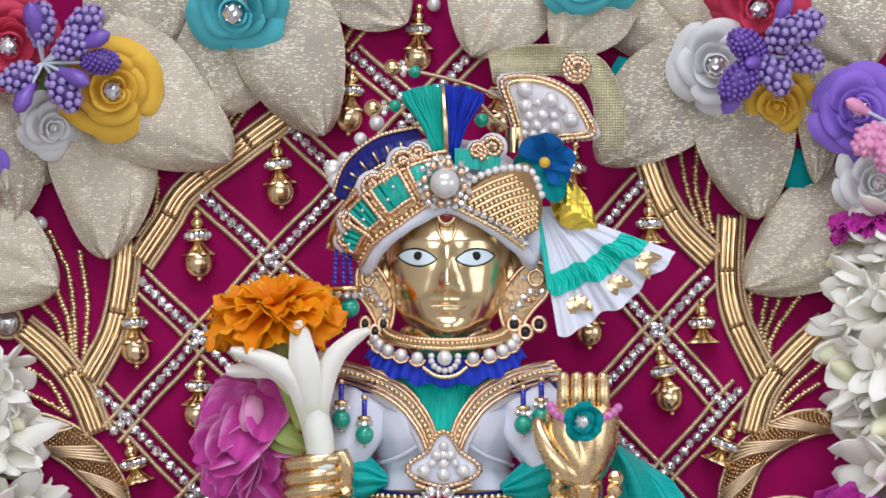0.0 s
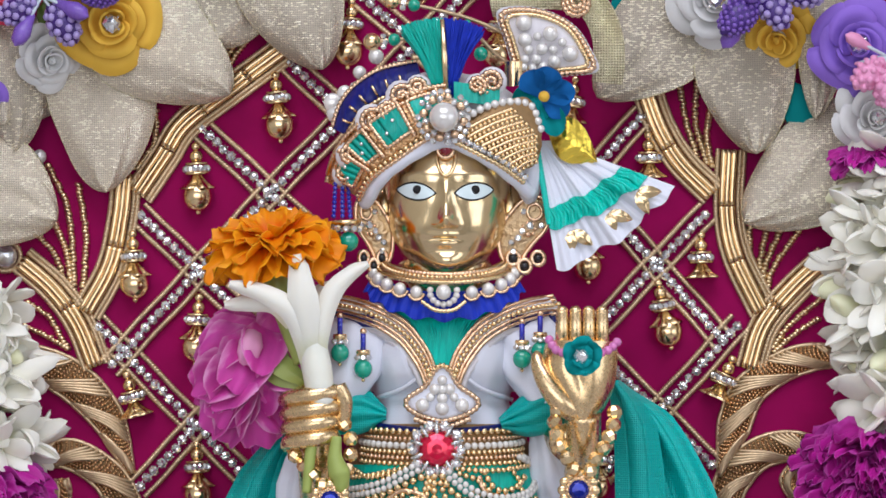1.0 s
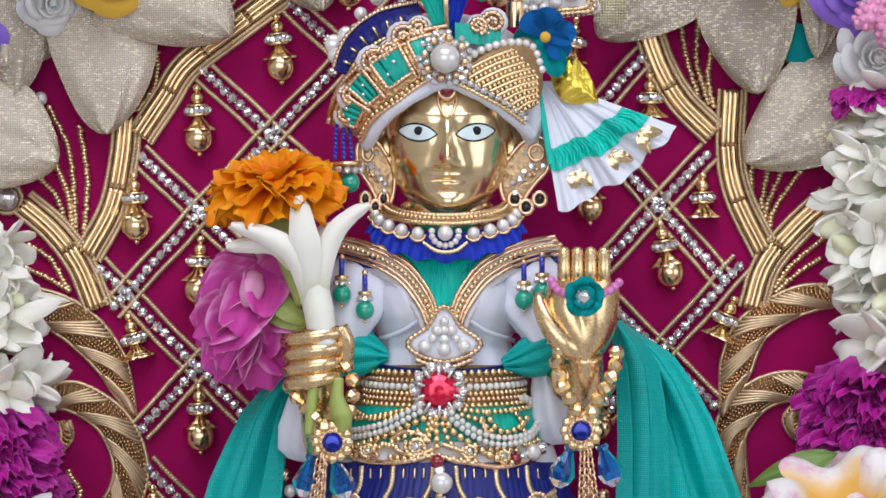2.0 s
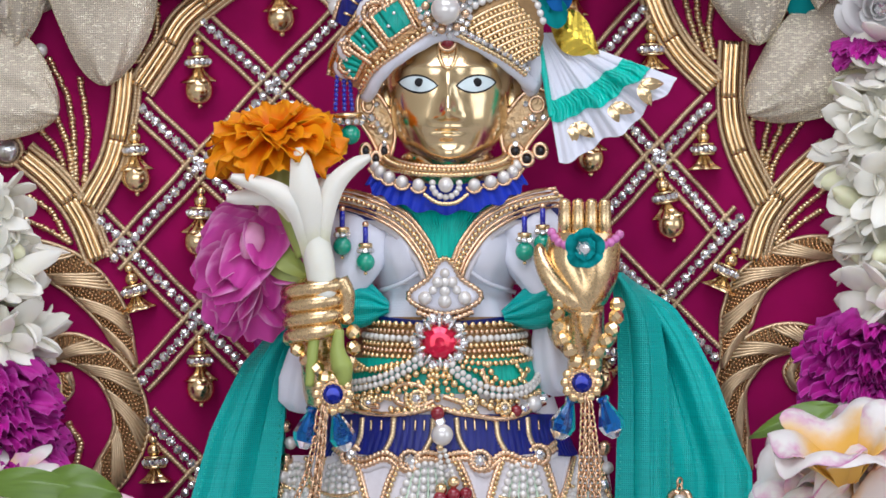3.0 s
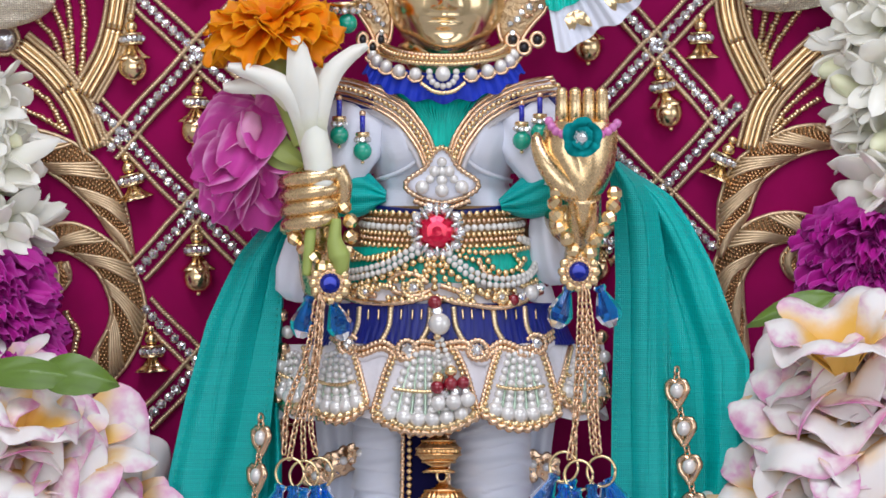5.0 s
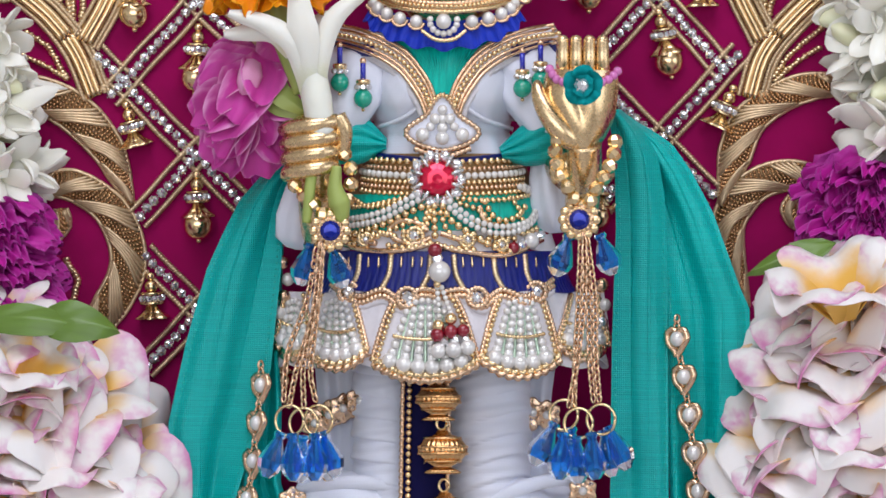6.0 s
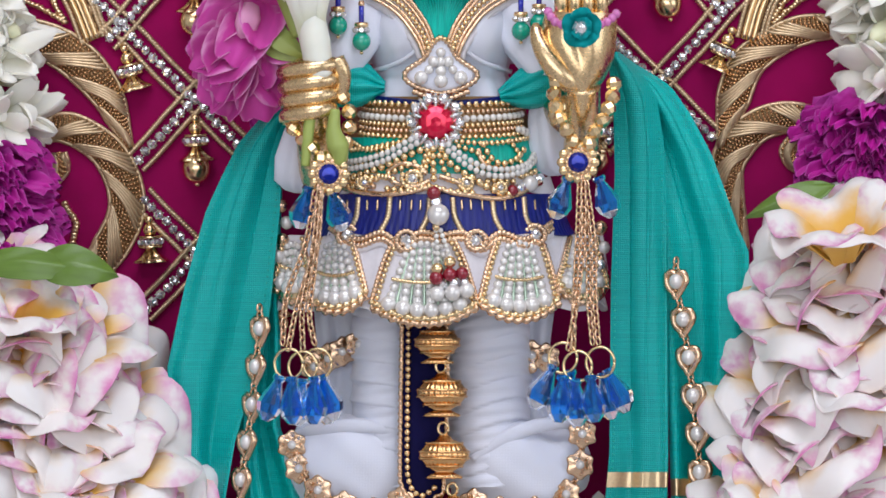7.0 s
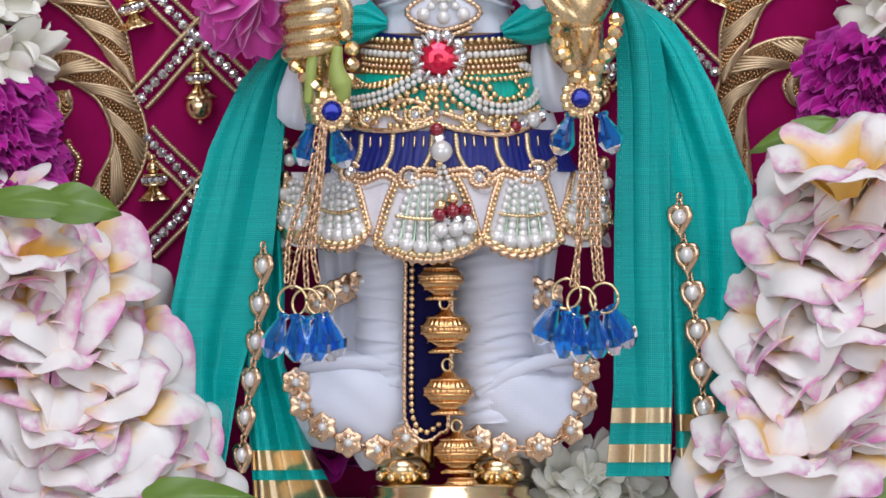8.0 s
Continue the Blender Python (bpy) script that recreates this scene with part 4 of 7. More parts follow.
def frangipani(axis, half, count, seed, sway):
    """A thick string of many-petalled blooms that open upwards and lap over one another."""
    ax = spline(axis, 8)
    r = random.Random(seed)
    ob = thing("frangipani_garland", ax[0], "thick garland of pale pink frangipani blooms with orange throats", "garland")
    for i in range(count):
        f = (i + 0.5) / count
        p = ax[int(f * (len(ax) - 1))]
        x = (-1, 0.55, -0.25, 1, 0.1)[i % 5] * 0.8 + r.uniform(-0.15, 0.15)
        hw = np.interp(f, [0, 0.25, 1], half)
        c = p + np.array([x * hw, 0, (1 - x * x) * hw * 0.7])
        up = unit((0.75 * x + sway + r.uniform(-0.2, 0.2), -1.0, 0.62 + 0.35 * (1 - x * x) + r.uniform(-0.15, 0.2)))
        a = unit(np.cross(up, [0.2, 0.3, 1.0]))
        b = np.cross(up, a)
        turn = r.uniform(0, 6)
        for ring, (n, rise, size, inset) in enumerate(((6, 0.1, 1.08, 0.1), (5, 0.6, 0.9, 0.08), (4, 1.4, 0.7, 0.05))):
            for k in range(n):
                th = turn + ring * 0.5 + 6.283 * (k + r.uniform(-0.2, 0.2)) / n
                o = a * np.cos(th) + b * np.sin(th)
                ln = 172 * size * r.uniform(0.88, 1.14)
                blade("petal", ob, blade_mesh("cup", FRANGI, r.randrange(6)), c + o * 140 * inset, o + up * rise, up - o * rise * 0.8, ln, 190 * size * r.uniform(0.85, 1.18))
    return ob


frangipani([(10, 1258, 250), (60, 1420, 265), (115, 1560, 280), (190, 1745, 300)], (60, 80, 112), 12, 41, 0.12)
frangipani([(1545, 1165, 250), (1520, 1290, 265), (1490, 1460, 280), (1440, 1745, 300)], (50, 74, 108), 13, 42, -0.12)


def open_bloom(c, r, tilt, seed):
    rr = random.Random(seed)
    ob = thing("frangipani_bloom", c, "open frangipani bloom with white petals and orange throat", "flower", "frangipani blooms")
    ax = unit(tilt)
    a = unit(np.cross(ax, [0, 1.0, 0.3]))
    b = np.cross(ax, a)
    for k in range(5):
        th = k * 1.2566 + rr.uniform(-0.15, 0.15)
        o = a * np.cos(th) + b * np.sin(th)
        blade("petal", ob, blade_mesh("cup", FRANGI, k % 6), np.array(c) + o * r * 0.08, o + ax * 0.45, ax - o * 0.4, r * 1.1, r * 1.5)
    return ob


for c, r, tl, sd in (((1492, 1158, 395), 125, (-0.2, -1.0, 0.42), 1), ((1530, 1420, 420), 105, (0.0, -0.9, 0.6), 2), ((1385, 1630, 440), 110, (0.1, -0.8, 0.7), 3),
                     ((40, 1275, 420), 90, (0.3, -0.9, 0.6), 4), ((110, 1590, 440), 95, (0.1, -0.9, 0.6), 5)):
    open_bloom(c, r, tl, sd)
for b, e, w, ln, d in (((70, 1160), (1, 0.05, 0.4), 78, 140, 440), ((-40, 1160), (1, 0.0, 0.3), 60, 200, 430), ((200, 1705), (1, -0.15, 0.3), 84, 240, 480), ((1400, 1690), (1, -0.2, 0.3), 84, 230, 480),
                       ((1480, 1025), (-1, 0.28, 0.2), 46, 160, 320), ((1000, 1720), (1, -0.5, 0.3), 50, 80, 200)):
    ob = thing("green_leaf", (*b, d), "glossy green leaf between garland flowers", "leaf", "leaves of the garlands")
    blade("blade", ob, blade_mesh("leaf", LEAF, 1), (*b, d), e, (0, -0.5, 1), ln, w)


# ---- the brass deity ----
def gauss(u, v, cu, cv, su, sv):
    return np.exp(-((u - cu) / su) ** 2 - ((v - cv) / sv) ** 2)


FACE_V = [330, 400, 460, 520, 560, 585, 600, 609, 613]
FACE_W = [98, 108, 111, 103, 87, 69, 50, 31, 14]


def face_d(u, v):
    """Depth of the face's front over the grid."""
    hw = soft(v, FACE_V, FACE_W)
    q = np.clip(1 - np.abs((u - 793) / hw) ** 2.0, 0, 1) ** 0.5
    d = 260 + soft(v, [330, 400, 470, 540, 580, 604, 614], [66, 94, 108, 106, 98, 86, 72]) * q
    d += 20 * gauss(u, v, 791, 505, 15, 20) + 10 * gauss(u, v, 791, 470, 10, 34) + 5 * gauss(u, v, 774, 514, 9, 8) + 5 * gauss(u, v, 808, 514, 9, 8)
    d += 6 * gauss(u, v, 789, 533, 22, 6) + 7 * gauss(u, v, 789, 548, 16, 7) - 4 * gauss(u, v, 789, 540, 24, 3.4) - 3 * gauss(u, v, 791, 562, 24, 6) + 11 * gauss(u, v, 793, 583, 30, 18)
    for cu in (738, 841):
        d += 4 * gauss(u, v, cu, 426, 38, 10) + 4 * gauss(u, v, cu, 456, 32, 16)
    d += 9 * gauss(u, v, 733, 520, 36, 36) + 9 * gauss(u, v, 852, 520, 36, 36)
    return d


g = Geo()
ng, mg = 110, 160
vv = np.linspace(335, 613, mg)
hwv = soft(vv, FACE_V, FACE_W)
th = np.linspace(-np.pi / 2, np.pi / 2, ng)
uu = 793 + hwv[:, None] * np.sin(th)[None]
front = np.stack([uu, np.broadcast_to(vv[:, None], uu.shape), face_d(uu, vv[:, None])], -1)
back = np.stack([793 + hwv[:, None] * np.sin(np.linspace(np.pi / 2, 3 * np.pi / 2, 24))[None][:, 1:-1], np.broadcast_to(vv[:, None], (mg, 22)),
                 260 + 60 * np.cos(np.linspace(np.pi / 2, 3 * np.pi / 2, 24))[None][:, 1:-1] * np.ones((mg, 1))], -1)
g.add(np.concatenate([front, back], 1), ring_faces(mg, ng + 22)[:, ::-1])
for sx in (-1, 1):
    ball(g, (793 + sx * 112, 500, 252), (22, 58, 26), 20, 14)
lathe(g, (790, 584, 260), [(70, -14), (84, 0), (82, 25), (66, 50), (0, 52)], (0, 1, 0), 20)  # neck
lathe(g, (785, 660, 235), [(0, -20), (50, -10), (72, 60), (75, 200), (90, 300), (100, 420), (0, 440)], (0, 1, 0), 24)  # trunk
for sx in (-1, 1):
    tube(g, spline([(785 + sx * 130, 690, 240), (785 + sx * 205, 790, 250), (785 + sx * 215, 880, 300), (785 + sx * 225, 900, 370)], 8), 36, 12)
    tube(g, spline([(785 + sx * 62, 1100, 235), (785 + sx * 66, 1400, 235), (785 + sx * 68, 1640, 240)], 12), 50, 14)
# closed fist round the stem
ball(g, (556, 850, 372), (54, 56, 48), 24, 16, 3)
for k in range(4):
    v0 = 815 + k * 26
    p = spline([(506 + 2 * k, v0 + 11, 368), (518, v0 + 7, 400), (560, v0 + 1, 417), (592 - 2 * k, v0 - 4, 406), (603 - 3 * k, v0 - 4, 384)], 4)
    tube(g, p, 12.5 + 2.5 * np.sin(np.linspace(0, 3.1, len(p))), 14, slot=3)
tube(g, spline([(606, 870, 385), (612, 830, 400), (600, 800, 404)], 4), [15] * len(spline([(606, 870, 385), (612, 830, 400), (600, 800, 404)], 4)), 10, slot=3)
tube(g, spline([(560, 890, 372), (565, 960, 340), (570, 1010, 300)], 8), 34, 12, slot=3)
# raised open palm
for k in range(4):
    p = spline([(997 + k * 23.5, 745, 392), (997 + k * 23.5, 700, 400), (997 + k * 23.5, 668, 396)], 3)
    tube(g, p, 12.4 * np.sqrt(np.clip(1 - (np.linspace(0, 1, len(p)) - 0.3) ** 2 * 0.55, 0.2, 1)), 10, flat=0.95, slot=3)
    ball(g, (997 + k * 23.5, 667, 396), (11, 9, 10), 10, 7, 3)


def palm(s, t):
    v = 722 + 134 * s
    left = soft(v, [720, 745, 770, 800, 830, 848, 858], [982, 974, 972, 984, 1001, 1016, 1030])
    right = soft(v, [720, 745, 770, 800, 830, 848, 858], [1082, 1083, 1082, 1077, 1064, 1050, 1038])
    x = 2 * t - 1
    swell = np.sqrt(np.clip(1 - x ** 2, 0, 1)) * (0.7 + 0.35 * np.sin(np.pi * (0.15 + 0.8 * s)))
    hollow = 9 * np.exp(-((x + 0.15 - 0.25 * s) / 0.32) ** 2) * np.exp(-((s - 0.45) / 0.3) ** 2)
    return (left + right) / 2 + (right - left) / 2 * x, v + 0 * x, 374 + 46 * swell - hollow


sheet(g, palm, 50, 50, 24, 3)
p = spline([(951, 738, 398), (957, 768, 404), (975, 802, 410), (1001, 834, 410), (1024, 852, 402)], 3)
tube(g, p, soft(np.linspace(0, 100, len(p)), [0, 4, 12, 40, 75, 100], [3, 8, 12, 18, 21, 15]), 24, slot=3)
tube(g, spline([(1035, 850, 392), (1035, 905, 370), (1032, 960, 330)], 6), 31, 14, slot=3)
# feet on a round base
for sx, cu in ((-1, 708), (1, 875)):
    ball(g, (cu, 1642, 270), (50, 36, 66), 20, 12)
    for k in range(5):
        ball(g, (cu - 40 + k * 20, 1656 - 2 * abs(k - 2), 328 - 4 * abs(k - 2)), (9.5, 10, 20), 10, 7)
lathe(g, (790, 1668, 262), [(0, 0), (136, 0), (142, 6), (142, 18), (150, 24), (150, 50), (0, 52)], (0, 1, 0), 48)
# enamelled eyes
for cu, cv in ((738, 456), (841, 456)):
    for (hwid, hh, off, slot) in ((36, 17, 1.2, 2), (33, 13.5, 2.6, 1)):
        def eye(s, t, hwid=hwid, hh=hh, off=off, cu=cu, cv=cv):
            x = 2 * s - 1
            a = cu + hwid * x
            b = cv + (2 * t - 1) * hh * (1 - np.abs(x) ** 2.0) ** 0.85 - (3 * x if cu > 790 else -3 * x)
            return a, b, face_d(a, b) + off
        sheet(g, eye, 17, 9, 1.2, slot)
    pu, pv = (740, 453) if cu < 790 else (843, 453)
    ball(g, (pu, pv, float(face_d(np.float64(pu), np.float64(pv))) + 4.5), (8, 8, 3), 14, 8, 2)
solo("deity_statue", g, [BRASS, EYEWHITE, EYELINE, MATTEBRASS], "polished brass deity statue with enamelled eyes on a round base", "statue")


# ---- garment surfaces ----
def body(u, v):
    """Front of the dressed body."""
    hw = np.interp(v, [620, 660, 720, 780, 830, 880, 960, 1040, 1100, 1180, 1240], [150, 200, 140, 128, 118, 142, 170, 196, 220, 270, 288])
    dep = np.interp(v, [620, 700, 780, 830, 880, 960, 1040, 1240], [70, 100, 118, 112, 124, 138, 150, 175])
    q = np.clip(1 - ((np.asarray(u, float) - 785) / hw) ** 2, 0, 1)
    return 228 + dep * np.sqrt(q)


def on(pts, lift=4.0, step=4):
    p = spline([(q[0], q[1], 0) for q in pts], step)
    p[:, 2] = body(p[:, 0], p[:, 1]) + lift
    return p


def wrap(g, v0, v1, a0=-100, a1=100, nu=24, nv=60, ripple=0.0, waves=9, thick=4, slot=0, out=0.0, hem=0.0, hems=4):
    def fn(s, t):
        th = np.radians(a0 + (a1 - a0) * t)
        v = v0 + (v1 - v0) * s + hem * np.abs(np.sin(th * hems)) * s
        hw = np.interp(v, [620, 660, 720, 780, 830, 880, 960, 1040, 1100, 1180, 1240], [150, 200, 140, 128, 118, 142, 170, 196, 220, 270, 288]) + out
        dep = np.interp(v, [620, 700, 780, 830, 880, 960, 1040, 1240], [70, 100, 118, 112, 124, 138, 150, 175]) + out
        k = 1 + ripple * np.sin(waves * th + 3 * s) * s
        return 785 + hw * np.sin(th) * k, v, 228 + dep * np.cos(th) * k
    return sheet(g, fn, nu, nv, thick, slot)


def strand(name, pts, r, material, parent, lift=4.0, gap=2.0):
    p = pts if isinstance(pts, np.ndarray) and pts.shape[1] == 3 else on(pts, lift)
    return part(name, beads(Geo(), even(p, r * gap), r), material, parent, kind="stuff")


# white blouse with puffed sleeves
blouse = thing("blouse", (785, 860, 230), "white satin blouse with teal thread panel and gold borders", "garment")
part("bodice", wrap(Geo(), 655, 880, ripple=0.012, waves=15, out=-3), SATIN, blouse)
for sx in (-1, 1):
    def sleeve(s, t, sx=sx):
        th = 2 * np.pi * t
        r = np.interp(s, [0, 0.25, 0.7, 1], [52, 70, 66, 46]) * (1 + 0.05 * np.sin(7 * th + 5 * s))
        return 785 + sx * (128 + 62 * s) + r * np.cos(th), 672 + 150 * s + 8 * np.sin(th), 250 + 50 * s + r * 0.8 * np.sin(th)
    part("sleeve", sheet(Geo(), sleeve, 22, 36, 4), SATIN, blouse)
    def cup(s, t, sx=sx):
        u = 785 + sx * (35 + 95 * s)
        v = 690 + 120 * t
        return u, v, body(u, v) + 26 * np.sin(np.pi * s) * np.sin(np.pi * t) + 2 * np.sin(14 * s + 8 * t)
    part("gathered_cup", sheet(Geo(), cup, 20, 20, 3), SATIN, blouse)
    part("tie_cord", tube(Geo(), on([(785 + sx * 30, 775), (785 + sx * 70, 805), (785 + sx * 125, 825)], 15), 4.0, 8, 0.12, 14), SATIN, blouse)


def vee(s, t):
    v = 640 + 135 * s
    hw = np.interp(v, [640, 652, 680, 720, 760, 775], [120, 110, 62, 34, 20, 10])
    x = 2 * t - 1
    u = 785 + hw * x
    return u, v, body(u, v) + 12 + 1.2 * np.sin(60 * x)


part("thread_panel", sheet(Geo(), vee, 24, 60, 4), TEALTHREAD, blouse, "vertical teal silk threads")
for sx in (-1, 1):
    def bord(s, t, sx=sx):
        c = np.stack([np.interp(s, np.linspace(0, 1, 7), 785 + sx * np.array([205, 160, 110, 70, 45, 30, 22.0])), np.interp(s, np.linspace(0, 1, 7), [655, 662, 680, 705, 735, 760, 782.0])], -1)
        wd = np.interp(s, [0, 0.3, 1], [12, 20, 15])
        u, v = c[..., 0] - sx * (2 * t - 1) * wd * 0.55, c[..., 1] - (2 * t - 1) * wd
        return u, v, body(u, v) + 20 + 3 * np.sin(np.pi * t)
    part("border", sheet(Geo(), bord, 30, 7, 5), FELT, blouse)
    path = 785 + sx * np.array([205, 160, 110, 70, 45, 30, 22.0])
    vs = np.array([655, 662, 680, 705, 735, 760, 782.0])
    for off, mt, rr in ((-15, ROSEGOLD, 3.6), (15, ROSEGOLD, 3.6), (8, ROSEGOLD, 3.2), (-8, ROSEGOLD, 3.2)):
        q = np.c_[path - sx * off * 0.55, vs - off]
        p = even(on(q, 26), 3)
        part("bullion", tube(Geo(), p, rr * (1 + 0.12 * (np.arange(len(p)) % 5 == 0)), 7), mt, blouse)
    strand("beading", np.c_[path, vs], 5.2, GOLD, blouse, 28)
    def shoulder(s, t, sx=sx):
        u = 785 + sx * (120 + 95 * s)
        v = 655 + 10 * s + 22 * t + 25 * (1 - s) * 0.8
        return u, v, body(u, v) + 24 + 0 * u
    part("navy_patch", sheet(Geo(), shoulder, 14, 6, 4), NAVY, blouse)
    part("piping", tube(Geo(), even(on(np.c_[path + sx * 13, vs + 21], 17), 4), 6.5, 8, 0.1, 17), FELT, blouse)

pend = thing("pearl_pendant", (785, 860, 350), "gold edged triangular pendant set with pearls", "pendant")
tri = [(785, 762), (800, 775), (815, 800), (848, 825), (838, 845), (785, 862), (732, 845), (722, 825), (755, 800), (770, 775)]
part("backing", slab(Geo(), tri, 345, 362, 4), SATIN, pend)
part("bullion", cord(Geo(), spline([(u, v, 364) for u, v in tri + tri[:1]], 4), 4.6, 2, 9), ROSEGOLD, pend)
part("bullion", cord(Geo(), spline([(735, 858, 362), (785, 874, 364), (835, 858, 362)], 4), 5, 2, 9), ROSEGOLD, pend)
for u, v, r in ((785, 790, 9), (772, 806, 10), (798, 806, 10), (785, 806, 9), (785, 822, 10), (750, 834, 12.5), (785, 840, 12.5), (820, 834, 12.5), (764, 820, 8), (806, 820, 8)):
    bit("pearl", (u, v, 368), r, PEARL, pend)
strand("beading", spline([(758, 780, 366), (785, 764, 368), (812, 780, 366)], 3), 4.2, GOLD, pend)

# necklace
neck = thing("necklace", (790, 640, 330), "pearl collar on a scalloped royal blue ruffle", "necklace")


def ruffle(s, t):
    a = np.pi * (t - 0.5) * 0.95
    sc = 1 + 0.015 * np.cos(17 * a)
    return 788 + (118 + 24 * s) * np.sin(a) * sc, 592 + 42 * np.cos(a) + (34 + 16 * np.cos(a) ** 2 + 4 * np.cos(17 * a)) * s, 262 + 98 * np.cos(a) + 8 * s + 3 * np.sin(40 * a) * s


part("ruffle", sheet(Geo(), ruffle, 8, 120, 3), ROYAL, neck)
for k in range(12):
    a = np.pi * (k / 11 - 0.5) * 0.95
    if abs(a) < 0.2:
        continue
    c = (788 + 124 * np.sin(a), 597 + 40 * np.cos(a), 272 + 98 * np.cos(a))
    bit("pearl", c, 11.5, PEARL, neck)
    q = np.linspace(0.2, 2.9, 12)
    part("setting", tube(Geo(), np.c_[c[0] + 14 * np.cos(q), c[1] + 14 * np.sin(q), np.full(12, c[2] + 2)], 3.2, 6, 0.15, 5), ROSEGOLD, neck)
bit("pearl", (787, 634, 376), 14, PEARL, neck)
for k in range(9):
    a = np.pi * (k / 8) * 1.1 - 0.15
    bit("small_pearl", (787 + 24 * np.cos(a), 634 + 22 * np.sin(a), 373), 6.2, PEARL, neck)
q = np.linspace(-1.45, 1.45, 60)
for rad_, v_, d_, r_ in ((106, 583, 103, 5.2), (112, 590, 106, 5.4), (117, 597, 108, 4.6)):
    part("bullion", cord(Geo(), np.c_[788 + rad_ * np.sin(q), v_ - 6 + 26 * np.cos(q), 268 + d_ * np.cos(q)], r_, 2, 7), ROSEGOLD if r_ > 5 else GOLD, neck)
strand("beading", np.c_[788 + 110 * np.sin(q), 582 + 26 * np.cos(q), 278 + 103 * np.cos(q)], 4.2, GOLD, neck)
part("bullion", cord(Geo(), spline([(748, 650, 374), (768, 664, 380), (787, 668, 382), (808, 664, 380), (826, 650, 374)], 4), 4, 2, 7), GOLD, neck)


def drop_tassel(c, lab="green glass drop on a beaded thread"):
    ob = thing("bead_drop", c, lab, "tassel", "bead drops of the blouse")
    u, v, d = c
    bit("pin_bead", (u, v - 66, d), 6, ROSEGOLD, ob)
    part("thread_bead", tube(Geo(), [(u, v - 62, d), (u, v - 48, d), (u, v - 34, d)], 5, 8), BLUEBEAD, ob)
    part("gold_ring", lathe(Geo(), (u, v - 34, d), [(4, 0), (12, 1), (13, 5), (12, 9), (4, 10)], (0, 1, 0), 16), GOLD, ob)
    for k in range(7):
        a = k * 0.9 - 2.7
        bit("rhinestone", (u + 11 * np.sin(a), v - 20, d + 11 * np.cos(a)), 5.5, STONE, ob, "gem")
    bit("green_bead", (u, v, d), 17, JADE, ob)
    bit("end_bead", (u, v + 20, d), 3.5, GOLD, ob)


for c in ((604, 742, 340), (645, 770, 345), (926, 752, 345), (958, 738, 335)):
    drop_tassel(c)

# ---- belt, hip piece and skirt ----
belt = thing("belt", (785, 945, 350), "jewelled belt of gold and pearl bead rows with a ruby centre", "belt")
part("band", wrap(Geo(), 868, 960, -85, 85, 10, 40, out=2), SATINGOLD, belt)
for v, mt, r in ((880, GOLD, 7), (893, ROSEGOLD, 4.8), (905, SEEDPEARL, 6.6), (917, GOLD, 5.2), (927, ROSEGOLD, 4.8), (938, GOLD, 5.6)):
    a = np.radians(np.linspace(-80, 80, 50))
    u = 785 + 144 * np.sin(a)
    strand("beading", np.c_[u, v + 10 * np.cos(a) - 8, body(u, np.full(50, v)) + 8], r, mt, belt)
part("piping", tube(Geo(), on([(650, 866), (700, 874), (785, 880), (870, 874), (915, 866)], 8), 5, 8), NAVY, belt)
ruby = thing("ruby_brooch", (776, 912, 372), "large faceted ruby in a ring of clear rhinestones", "brooch")
part("ruby", lathe(Geo(), (776, 912, 364), [(0, 0), (30, 0), (32, 12), (27, 20), (18, 25), (9, 26), (0, 24)], (0, 0, 1), 12, lobes=6, depth=0.03), RUBY, ruby, "faceted red glass", smooth=False)
for k in range(10):
    a = k * 0.628
    bit("rhinestone", (776 + 42 * np.cos(a), 912 + 42 * np.sin(a), 380), 11, STONE, ruby, "claw_gem", turn=a)
    part("prong", tube(Geo(), [(776 + 27 * np.cos(a + 0.3), 912 + 27 * np.sin(a + 0.3), 390), (776 + 35 * np.cos(a + 0.3), 912 + 36 * np.sin(a + 0.3), 390), (776 + 48 * np.cos(a + 0.3), 912 + 50 * np.sin(a + 0.3), 382)], 3.0, 6), STONE, ruby)

hip = thing("hip_piece", (785, 1050, 360), "scalloped hip piece of teal thread with gold beads and pearl swags", "garment")
part("thread_ground", wrap(Geo(), 940, 1012, -92, 92, 10, 200, out=4, ripple=0.006, waves=90), TEALTHREAD, hip, "teal silk thread")
part("felt_ground", wrap(Geo(), 1004, 1036, -92, 92, 8, 80, out=5, hem=9, hems=3.5), FELT, hip, "white felt edge")
